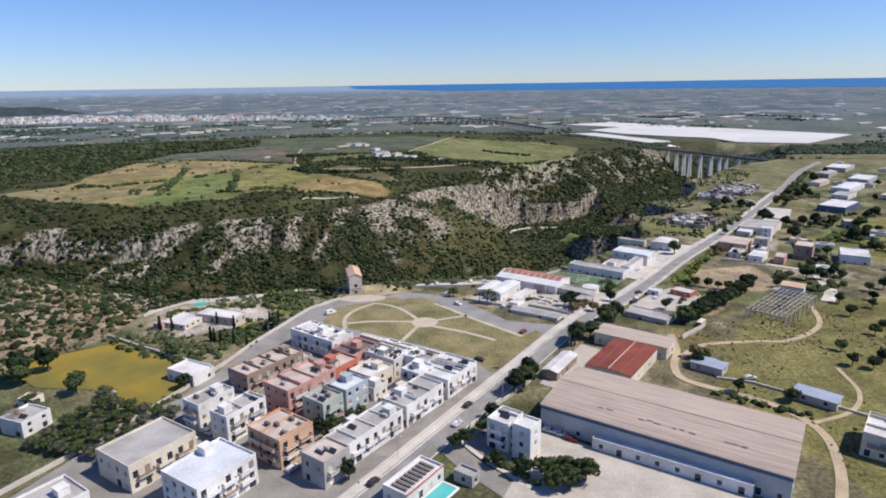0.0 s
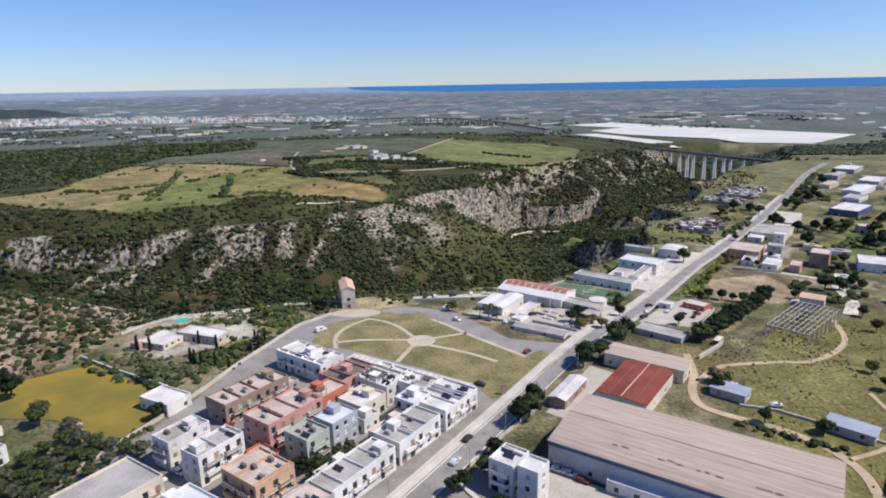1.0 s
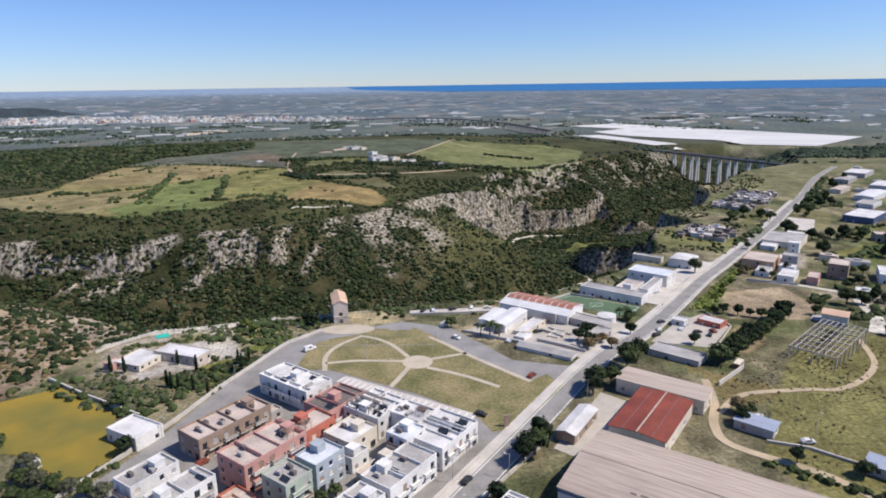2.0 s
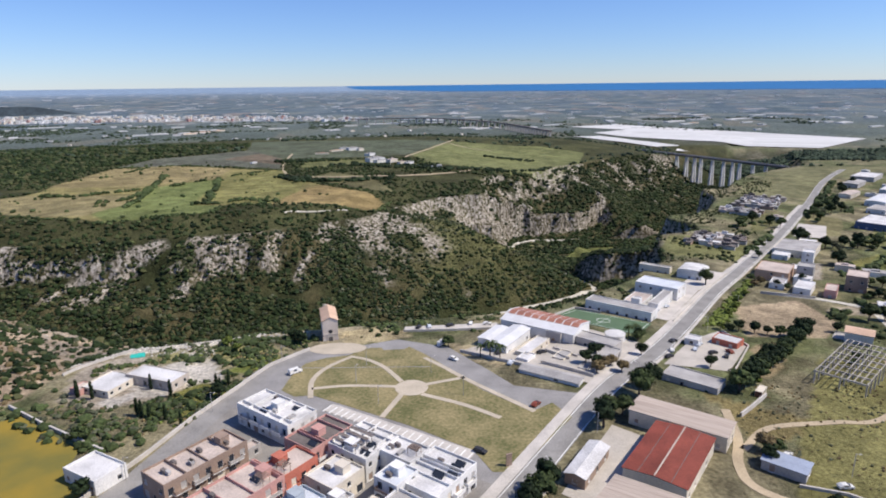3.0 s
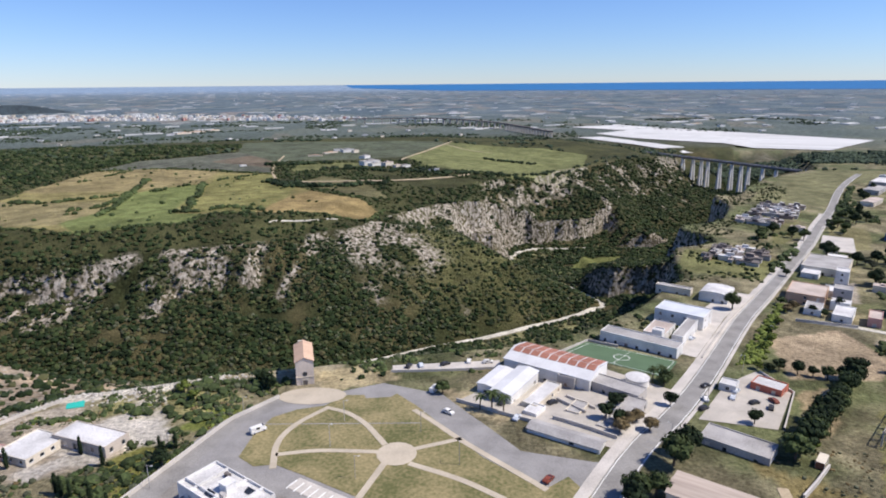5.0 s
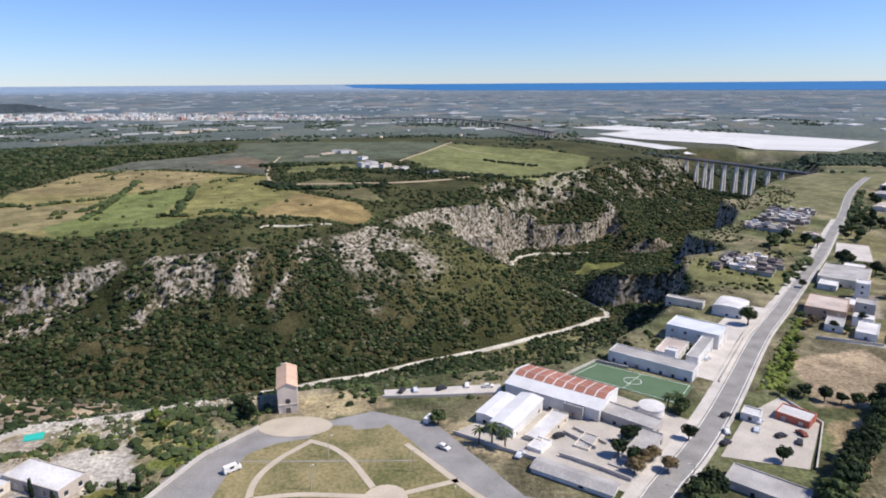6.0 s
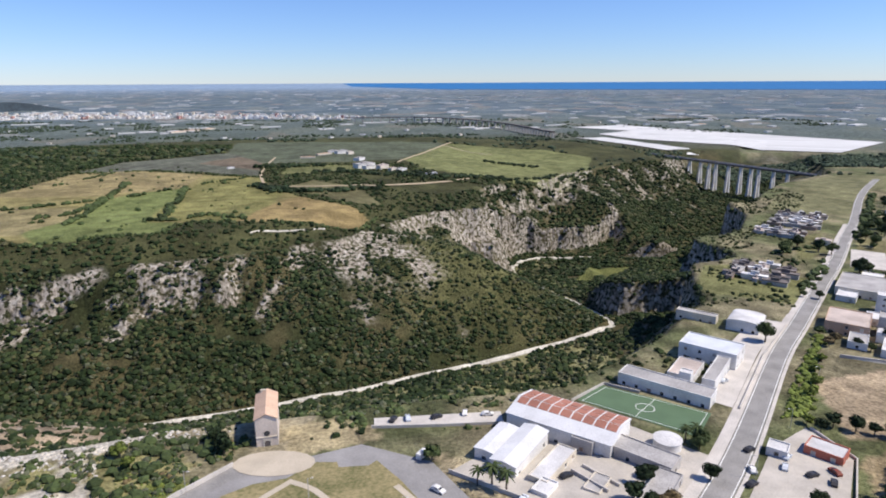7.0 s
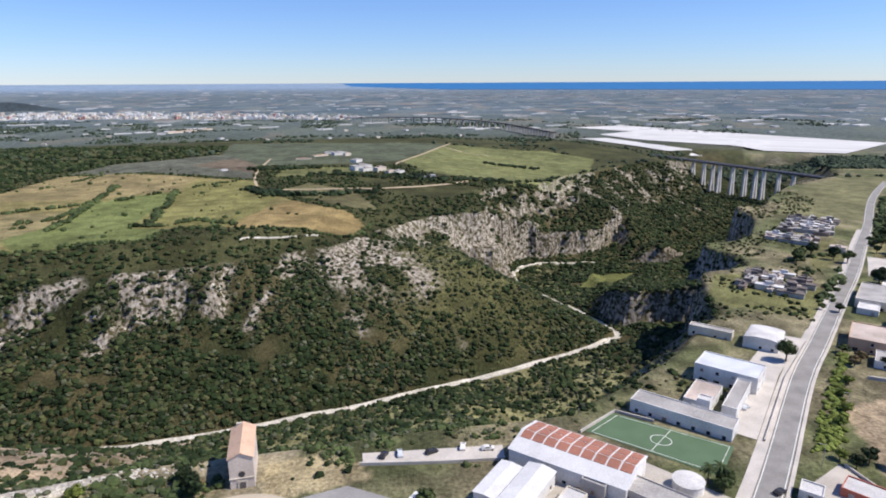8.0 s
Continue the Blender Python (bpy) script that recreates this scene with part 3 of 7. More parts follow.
def build_ground():
    gx, gy = axis_marks(-440, 540, 2.7, 160000, 1.07), axis_marks(70, 1230, 2.7, 160000, 1.07)
    nx, ny = len(gx), len(gy)
    X, Y = [a.ravel() for a in np.meshgrid(gx, gy)]
    Z, deep, is_far, dr = land(X, Y)
    R = np.hypot(X - CX, Y - CY)
    col = np.empty((len(X), 4), np.float32)
    col[:, 3] = 1
    dry = np.array((0.215, 0.19, 0.115))
    grn = np.array((0.115, 0.125, 0.058))
    k = smooth(0.35, 0.65, fbm(X, Y, 35, 4, 3))[:, None]
    k2 = smooth(0.38, 0.62, fbm(X, Y, 9, 3, 13))[:, None]
    col[:, :3] = (dry * k + grn * (1 - k)) * (0.72 + 0.56 * k2)
    scrub = np.array((0.06, 0.062, 0.027))
    col[is_far, :3] = scrub * (0.75 + 0.5 * k[is_far])
    rav = deep >= 0
    soil = np.array((0.085, 0.074, 0.036)) * k + np.array((0.034, 0.039, 0.016)) * (1 - k)
    col[rav, :3] = soil[rav]
    spur = np.exp(-(((X - 28) / 80) ** 2 + ((Y - 632) / 92) ** 2) ** 2) * (is_far & rav)
    col[:, :3] += ((np.array((0.10, 0.10, 0.042)) * (0.75 + 0.5 * k)) - col[:, :3]) * (0.85 * spur)[:, None]
    # pale rock cut on the right bank: its shade is darkened into the colour
    right_wall = ~is_far * smooth(105, 130, X) * (deep > 0.03) * (deep < 0.5) * 0.4 * smooth(0.40, 0.56, fbm(X, Y, 22, 4, 41))
    gz, gu, gv = Z.reshape(ny, nx), np.gradient(gy), np.gradient(gx)
    slope = np.hypot(np.gradient(gz, axis=0) / gu[:, None], np.gradient(gz, axis=1) / gv[None, :]).ravel()
    # near-side faces get less pale rock too, painting their shade darker
    sheer = smooth(0.8, 1.25, slope) * smooth(-75, -55, X) * np.where(is_far, 1.0, 0.45)
    rocky = rav * np.maximum(np.maximum(bare_rock(X, Y), right_wall), sheer)
    nearside = rav & ~is_far & (X > -105) & (X < 120)
    col[nearside, :3] = np.array((0.205, 0.195, 0.095)) * (0.62 + 0.5 * k[nearside] + 0.25 * k2[nearside])
    bare = ~is_far & (X < -105) & (rav | inside(X, Y, BANK))
    tan = ~is_far & (X > -150) & (X < -36) & (Y > 306) & (deep < 0.4)
    col[tan, :3] = np.array((0.37, 0.32, 0.21)) * (0.6 + 0.5 * k[tan] + 0.25 * k2[tan])
    col[bare, :3] = np.array((0.41, 0.32, 0.22)) * (0.62 + 0.35 * k[bare] + 0.3 * k2[bare])
    rocky = np.maximum(rocky, bare * smooth(0.5, 0.62, fbm(X, Y, 22, 4, 43)) * 0.7)
    for pts, c in FIELDS:
        ins = inside(X + 8 * (fbm(X, Y, 40, 3, 8) - 0.5), Y + 8 * (fbm(X, Y, 40, 3, 9) - 0.5), pts)
        col[ins, :3] = np.array(c) * (0.74 + 0.3 * k[ins] + 0.24 * k2[ins])
    patch = smooth(1500, 2300, R)
    wx, wy, wz = warp(X, Y, Z)
    i = np.arange(ny - 1)[:, None] * nx + np.arange(nx - 1)[None, :]
    q = np.stack([i, i + 1, i + nx + 1, i + nx], -1).reshape(-1, 4)
    me = fast_mesh("ground", np.stack([wx, wy, wz], 1), q, [], True)
    me.polygons.foreach_set("use_smooth", ~((rocky[q].mean(1) > 0.35) & (slope[q].mean(1) > 0.6)))
    at = me.attributes.new("cover", "FLOAT_COLOR", "POINT")
    at.data.foreach_set("color", col.ravel())
    # distance weighs the pale blue haze painted on the far plain
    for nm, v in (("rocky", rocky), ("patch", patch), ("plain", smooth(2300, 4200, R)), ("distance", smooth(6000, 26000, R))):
        a = me.attributes.new(nm, "FLOAT", "POINT")
        a.data.foreach_set("value", np.asarray(v, np.float32))
    a = me.attributes.new("plan", "FLOAT_VECTOR", "POINT")
    a.data.foreach_set("vector", np.stack([X / 100, Y / 100, 0 * X], 1).astype(np.float32).ravel())
    return me


def ground_material():
    m = bpy.data.materials.new("open_ground")
    m.use_nodes = True
    n, l = m.node_tree.nodes, m.node_tree.links
    bsdf = n["Principled BSDF"]
    bsdf.inputs["Roughness"].default_value, bsdf.inputs["Specular IOR Level"].default_value = 0.95, 0.1

    def attr(name):
        a = n.new("ShaderNodeAttribute")
        a.attribute_name = name
        return a

    def noise_tex(scale, detail=5, vec=None):
        t = n.new("ShaderNodeTexNoise")
        t.inputs["Scale"].default_value, t.inputs["Detail"].default_value = scale, detail
        l.new(vec or geo.outputs["Position"], t.inputs["Vector"])
        return t

    def ramp(src, lo, hi, a=0.0, b=1.0):
        r = n.new("ShaderNodeMapRange")
        for key, v in (("From Min", lo), ("From Max", hi), ("To Min", a), ("To Max", b)):
            r.inputs[key].default_value = v
        l.new(src, r.inputs["Value"])
        return r.outputs[0]

    def mix(fac, a, b, mode="MIX"):
        x = n.new("ShaderNodeMix")
        x.data_type, x.blend_type = "RGBA", mode
        for s, v in ((0, fac), (6, a), (7, b)):
            if hasattr(v, "is_linked"):
                l.new(v, x.inputs[s])
            else:
                x.inputs[s].default_value = v
        return x.outputs[2]

    geo = n.new("ShaderNodeNewGeometry")
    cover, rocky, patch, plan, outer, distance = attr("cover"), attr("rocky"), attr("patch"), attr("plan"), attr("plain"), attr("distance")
    mid, fine = noise_tex(0.09), noise_tex(0.7, 6)
    grain = ramp(fine.outputs[0], 0.3, 0.7, 0.6, 1.4)
    soil = mix(1.0, cover.outputs["Color"], mix(1.0, ramp(mid.outputs[0], 0.3, 0.7, 0.75, 1.25), grain, "MULTIPLY"), "MULTIPLY")
    # bare limestone where it is steep or the cover is thin
    sep = n.new("ShaderNodeSeparateXYZ")
    l.new(geo.outputs["Normal"], sep.inputs[0])
    steep = ramp(sep.outputs["Z"], 0.55, 0.42)
    st = n.new("ShaderNodeMapping")
    st.inputs["Scale"].default_value = (1, 1, 0.45)
    l.new(geo.outputs["Position"], st.inputs["Vector"])
    streak = noise_tex(0.3, 10, st.outputs[0])
    streak.inputs["Roughness"].default_value = 0.68
    rock = n.new("ShaderNodeValToRGB")
    for p, c in ((0.37, (0.09, 0.078, 0.058, 1)), (0.49, (0.32, 0.28, 0.225, 1)), (0.65, (0.57, 0.525, 0.455, 1))):
        e = rock.color_ramp.elements.new(p)
        e.color = c
    rock.color_ramp.elements.remove(rock.color_ramp.elements[0])
    rock.color_ramp.elements.remove(rock.color_ramp.elements[-1])
    l.new(streak.outputs[0], rock.inputs[0])
    mx = n.new("ShaderNodeMath")
    mx.operation = "MAXIMUM"
    l.new(steep, mx.inputs[0]), l.new(rocky.outputs["Fac"], mx.inputs[1])
    gate = n.new("ShaderNodeMath")
    gate.operation = "MULTIPLY"
    l.new(mx.outputs[0], gate.inputs[0]), l.new(ramp(noise_tex(0.33, 8).outputs[0], 0.43, 0.50), gate.inputs[1])
    near = mix(gate.outputs[0], soil, rock.outputs[0])
    # fields of the plain, with blue aerial haze mixed into their colours
    mp = n.new("ShaderNodeMapping")
    mp.inputs["Rotation"].default_value, mp.inputs["Scale"].default_value = (0, 0, 0.5), (0.85, 0.5, 1)
    l.new(plan.outputs["Vector"], mp.inputs["Vector"])
    vor = n.new("ShaderNodeTexVoronoi")
    vor.distance, vor.voronoi_dimensions = "CHEBYCHEV", "2D"
    vor.inputs["Scale"].default_value = 1.0
    l.new(mp.outputs[0], vor.inputs["Vector"])
    sp = n.new("ShaderNodeSeparateColor")
    l.new(vor.outputs["Color"], sp.inputs[0])
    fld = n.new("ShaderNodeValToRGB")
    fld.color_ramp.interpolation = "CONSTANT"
    hazy_tones = [(0.0, (0.11, 0.145, 0.17)), (0.22, (0.145, 0.18, 0.195)), (0.42, (0.085, 0.12, 0.145)), (0.56, (0.165, 0.19, 0.185)), (0.70, (0.115, 0.15, 0.18)), (0.80, (0.21, 0.20, 0.19)), (0.88, (0.078, 0.11, 0.13)), (0.97, (0.30, 0.31, 0.32))]
    fld.color_ramp.elements[0].color = (*hazy_tones[0][1], 1)
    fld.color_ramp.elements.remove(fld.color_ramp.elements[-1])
    for p, c in hazy_tones[1:]:
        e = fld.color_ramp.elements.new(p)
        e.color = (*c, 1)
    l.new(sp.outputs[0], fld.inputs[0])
    groves = noise_tex(6.0, 6, plan.outputs["Vector"])
    groves.inputs["Roughness"].default_value = 0.75
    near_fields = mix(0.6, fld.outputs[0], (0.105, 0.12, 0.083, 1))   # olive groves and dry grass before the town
    # painted haze: the ground fades to pale blue with distance
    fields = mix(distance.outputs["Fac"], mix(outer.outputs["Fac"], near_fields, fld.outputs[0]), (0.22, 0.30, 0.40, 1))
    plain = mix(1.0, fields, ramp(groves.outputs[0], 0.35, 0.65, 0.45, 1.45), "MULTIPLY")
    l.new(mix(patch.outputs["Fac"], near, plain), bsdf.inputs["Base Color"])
    bp = n.new("ShaderNodeBump")
    bp.inputs["Strength"].default_value, bp.inputs["Distance"].default_value = 0.9, 2.5
    l.new(streak.outputs[0], bp.inputs["Height"])
    l.new(bp.outputs[0], bsdf.inputs["Normal"])
    return m


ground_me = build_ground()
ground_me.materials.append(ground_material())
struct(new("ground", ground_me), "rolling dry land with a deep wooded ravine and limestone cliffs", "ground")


def build_sea():
    az = np.radians(np.linspace(-13, 62, 90))
    t = np.linspace(0, 1, 14)
    vs = []
    for a in az:
        s, c = math.sin(a), math.cos(a)
        # distance at which this line of sight meets the coast
        r = np.geomspace(3000, 158000, 900)
        yc = np.interp(r * s / 1000, [-36, -9, -4.5, 0, 8, 60], [200, 80, 30, 15, 11.2, 9]) * 1000
        hit_r = r[np.argmax(r * c > yc)] if (r * c > yc).any() else 157000
        for k in t:
            rr = hit_r * (158500 / hit_r) ** k
            vs.append(np.array(warp(CX + rr * s, CY + rr * c, -51.0)))
    n = len(t)
    fs = [(i * n + j, (i + 1) * n + j, (i + 1) * n + j + 1, i * n + j + 1) for i in range(len(az) - 1) for j in range(n - 1)]
    return mesh_of("sea", vs, [f[::-1] for f in fs], [M["sea"]])


def build_hill():
    """A long dark wooded ridge at the plain's western end."""
    a, t = np.meshgrid(np.linspace(0, 2 * math.pi, 49)[:-1], np.linspace(0, 1, 9))
    k = 1 + 0.16 * np.sin(3 * a + 1) + 0.08 * np.sin(7 * a)
    x, y = -3150 + 620 * t * k * np.cos(a), 4250 + 380 * t * k * np.sin(a)
    z = -58 + 74 * (1 - t * t) ** 1.3 * (1 + 0.18 * np.sin(x / 90.0))
    v = np.stack(warp(x, y, z), -1).reshape(-1, 3)
    n = 48
    f = [(i * n + j, (i + 1) * n + j, (i + 1) * n + (j + 1) % n, i * n + (j + 1) % n) for i in range(8) for j in range(n)]
    # far_wood: blue-grey of the distance haze is put into this colour
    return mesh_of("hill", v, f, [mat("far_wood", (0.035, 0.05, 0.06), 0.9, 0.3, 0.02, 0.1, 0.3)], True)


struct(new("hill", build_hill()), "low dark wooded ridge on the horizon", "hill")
struct(new("sea", build_sea()), "calm deep blue sea along the horizon", "water")

# ---- roads, squares and yards ----
struct(drape("street", [(-118, 138), (-90, 203), (-80, 240), (-73, 255), (-38, 250), (12, 220), (24, 210), (-26, 132), (-56, 88), (-130, 100)], M["street"], 0.07, 8), "worn pale asphalt lanes between the houses", "road")
MAIN = [(-60, 84), (-20, 142), (28, 214), (60, 262), (82, 289), (108, 325), (158, 399), (191, 442), (233, 497), (288, 568), (341, 641), (394, 712), (485, 842), (600, 985)]
MAIN_C = curve_pts(MAIN, 4)
struct(strip("road", MAIN_C, 7.6, M["asphalt"], 0.14), "worn grey asphalt main road through the town", "road")
for s in (-3.3, 3.3):
    struct(strip("edge_line", MAIN_C, 0.22, M["line"], 0.2, shift=s), "worn white edge line of the main road", "marking")
struct(strip("pavement", MAIN_C[:30], 3.6, M["pavement"], 0.26, shift=-5.7), "pale concrete pavement beside the main road", "pavement")
struct(strip("pavement", MAIN_C[14:44], 1.2, M["pavement"], 0.24, shift=4.6), "pale concrete pavement beside the main road", "pavement")
LEFT = curve_pts([(-135, 95), (-118, 135), (-106, 165), (-89, 203), (-79, 240), (-69, 278), (-57, 300), (-46, 307)], 5)
struct(strip("road", LEFT, 8.0, M["asphalt"], 0.13), "grey asphalt road along the edge of town", "road")
struct(drape("square", [(-73, 255), (-66, 282), (-53, 306), (-34, 312), (-18, 320), (5, 309), (16, 289), (29, 269), (50, 263), (60, 262), (20, 208), (-38, 248)], M["asphalt_new"], 0.10), "grey asphalt round the park square", "road")
struct(drape("lawn", [(-57, 267), (-56, 279), (-53, 291), (-46, 297), (-37, 300), (-31, 309), (-24, 309), (-23, 306), (-14, 307), (-12, 310), (-4, 299), (7, 280), (17, 266), (33, 250), (41, 256), (46, 246), (24, 216), (17, 216), (12, 227), (-9, 242), (-36, 258), (-45, 263), (-51, 262)], M["lawn"], 0.18), "dry olive green lawn of the park square", "lawn")
for pts, wd in (([(-35, 299), (-43, 287), (-47, 275), (-45, 261)], 2.0), ([(-35, 298), (-28, 294), (-21, 286), (-13, 273)], 2.0), ([(-46, 268), (-33, 270), (-14, 269)], 1.8),
                ([(-12, 264), (-18, 247)], 2.0), ([(-5, 263), (10, 255), (22, 246)], 2.0), ([(-5, 270), (11, 276)], 1.8), ([(-5, 296), (11, 275), (34, 250)], 2.0)):
    struct(strip("footpath", curve_pts(pts, 5) if len(pts) > 2 else pts, wd, M["path"], 0.235), "pale beige paved footpath across the lawn", "path")
struct(drape("footpath", [(-9 + 6.2 * math.cos(a * 0.3927), 268 + 6.2 * math.sin(a * 0.3927)) for a in range(16)], M["path"], 0.25), "round beige paved centre of the park", "path")
struct(drape("forecourt", [(-43 + 12.5 * math.cos(a * 0.3927), 308.5 + 7.5 * math.sin(a * 0.3927)) for a in range(16)], M["path"], 0.22), "pale paved forecourt before the chapel", "path")
YARDS = [
    ("yard", [(291, 556), (322, 604), (340, 592), (312, 545)], "pavement", "pale bare walled plot beside the road", "yard"),
    ("yard", [(-168, 219), (-168, 232), (-152, 243), (-142, 250), (-110, 229), (-108, 218), (-97, 208), (-104, 190), (-118, 199), (-130, 206), (-152, 208)], "meadow", "meadow of yellow flowers inside low walls", "meadow"),
    ("yard", [(13, 136), (31, 174), (98, 128), (60, 104)], "yard", "pale concrete yard in front of the large shed", "yard"),
    ("yard", [(10, 303), (37, 284), (60, 268), (94, 312), (70, 335), (42, 335)], "yard", "pale paved schoolyard", "yard"),
    ("sports_pitch", [(71, 366), (105, 344), (93, 326), (58, 352)], "turf", "green synthetic football pitch with white lines", "pitch"),
    ("yard", [(115, 349), (151, 403), (185, 446), (174, 453), (138, 408), (104, 358)], "pavement", "white paved forecourt of the low white school", "yard"),
    ("yard", [(92, 290), (115, 321), (134, 335), (137, 314), (116, 284)], "yard", "grey gravel yard with parked cars", "yard"),
    ("yard", [(-16, 338), (29, 343), (29, 335), (-15, 331)], "pavement", "long pale concrete terrace above the ravine", "yard"),
    ("yard", [(-36, 256.5), (13, 226.5), (10.5, 222), (-38.5, 252)], "pavement", "row of marked parking bays beside the lawn", "parking"),
]
struct(strip("street", curve_pts([(-2, 172), (6, 158), (16, 146), (34, 124)], 4), 7.0, M["street"], 0.12), "pale side street off the main road", "road")
struct(strip("pavement", curve_pts([(3, 172), (10, 161), (20, 149), (38, 127)], 4), 1.6, M["pavement"], 0.24), "pale concrete pavement of the side street", "pavement")
struct(drape("street", [(6, 168), (16, 184), (27, 174), (17, 154)], M["street"], 0.1), "grey asphalt parking yard beside the office", "road")
for pts, wd in (([(-189, 819), (-216, 903), (-234, 1000), (-244, 1076)], 3.0), ([(-52, 1036), (-20, 1152), (22, 1342)], 3.5), ([(-180, 800), (-145, 806), (-87, 817), (-54, 822), (15, 869), (64, 935)], 4.5), ([(10, 1270), (50, 1199), (91, 1190)], 3.0), ([(-91, 954), (-60, 1000), (-52, 1036)], 3.0)):
    struct(strip("track", curve_pts(pts, 5), wd, M["dirt"], 0.3), "pale farm track across the plateau", "track")
struct(strip("track", curve_pts([(-140, 606), (-133, 612), (-110, 620), (-86, 632)], 4), 2.4, M["riverbed"], 0.3), "pale track along the plateau's edge", "track")
struct(strip("verge", MAIN_C[24:44], 3.0, M["pavement"], 0.2, shift=-5.4), "pale dusty verge beside the main road", "verge")
struct(drape("yard", [(35, 206), (58, 241), (67, 233), (45, 198)], M["yard"], 0.13), "pale concrete yard beside the red-roofed workshop", "yard")
for nm, pts, m, lab, cat in YARDS:
    struct(drape(nm, pts, M[m], 0.2), lab, cat)
for pts, wd in (([(99, 250), (95, 232), (89, 218), (90, 206), (110, 190), (118, 172), (112, 152), (100, 132)], 3.0), ([(94, 226), (108, 238), (130, 241), (148, 244), (175, 268), (190, 300)], 2.4),
                ([(118, 176), (135, 183), (146, 196), (150, 215)], 1.6), ([(236, 372), (230, 360), (219, 331), (204, 309)], 6.5), ([(190, 402), (215, 390), (236, 372)], 4.5)):
    struct(strip("track", curve_pts(pts, 5), wd, M["riverbed" if wd > 4 else "dirt"], 0.2), "pale dirt track through dry grass", "track")
struct(strip("riverbed", curve_pts(BED[2:15], 4), 4.6, M["riverbed"], 0.5, 3.0), "pale stony dry riverbed at the bottom of the ravine", "riverbed")
for pts, m, lab in (([(483, 2448), (684, 2540), (1197, 1830), (931, 1590), (778, 1660), (560, 1950), (501, 2143), (640, 2260)], "net", "huge field covered with white netting"),
                    ([(391, 1972), (486, 1998), (599, 1580), (522, 1560)], "net", "narrow field covered with white netting")):
    struct(drape("net_field", pts, M[m], 2.0, 60, far=True), lab, "field")
for k in range(22):
    t = k / 21
    x, y = -36.5 + 48.5 * t, 255.4 - 29.4 * t
    ang = math.atan2(-29.4, 48.5)
    dx, dy = -math.sin(ang) * 4.4, math.cos(ang) * 4.4
    struct(strip("bay_line", [(x, y), (x - dx, y - dy)], 0.4, M["line"], 0.24, 5, cross=2), "white painted parking bay line", "marking")


# ---- buildings ----
def facade(vs, fs, origin, along_v, out_v, width, z0, z1, holes, depth=0.22):
    """A wall with real openings: holes are (x0, z0, x1, z1) along the wall."""
    xs = sorted({0.0, width, *[h[0] for h in holes], *[h[2] for h in holes]})
    zs = sorted({z0, z1, *[h[1] for h in holes], *[h[3] for h in holes]})
    o, a, n = Vector(origin), Vector(along_v), Vector(out_v)
    idx = {}

    def pt(x, z, d=0.0):
        key = (round(x, 3), round(z, 3), d)
        if key not in idx:
            idx[key] = len(vs)
            vs.append(tuple(o + a * x - n * d + Vector((0, 0, z))))
        return idx[key]
    for x0, x1 in zip(xs[:-1], xs[1:]):
        for b0, b1 in zip(zs[:-1], zs[1:]):
            cx, cz = (x0 + x1) / 2, (b0 + b1) / 2
            if not any(h[0] < cx < h[2] and h[1] < cz < h[3] for h in holes):
                fs.append((pt(x0, b0), pt(x1, b0), pt(x1, b1), pt(x0, b1)))
    for x0, b0, x1, b1 in holes:
        f, g = [pt(x0, b0), pt(x1, b0), pt(x1, b1), pt(x0, b1)], [pt(x0, b0, depth), pt(x1, b0, depth), pt(x1, b1, depth), pt(x0, b1, depth)]
        for i in range(4):
            j = (i + 1) % 4
            fs.append((f[i], g[i], g[j], f[j]))
        fs.append(tuple(g))


PANE = {}


def pane_mesh(w, h, material):
    key = (round(w, 2), round(h, 2), material.name)
    if key not in PANE:
        fr = 0.08
        f = boxes("window", [(0, -0.10, 0, fr, 0.0, h), (w - fr, -0.10, 0, w, 0.0, h), (fr, -0.10, 0, w - fr, 0.0, fr), (fr, -0.10, h - fr, w - fr, 0.0, h), (-0.08, -0.32, -0.09, w + 0.08, 0.0, -0.004)], M["white"])
        p = boxes("pane", [(fr, -0.06, fr, w - fr, -0.02, h - fr)], material)
        PANE[key] = (f, p)
    return PANE[key]


SIDES = {"-y": ((-1, -1), (1, 0), (0, -1), 0), "+x": ((1, -1), (0, 1), (1, 0), 90), "+y": ((1, 1), (-1, 0), (0, 1), 180), "-x": ((-1, 1), (0, -1), (-1, 0), 270)}


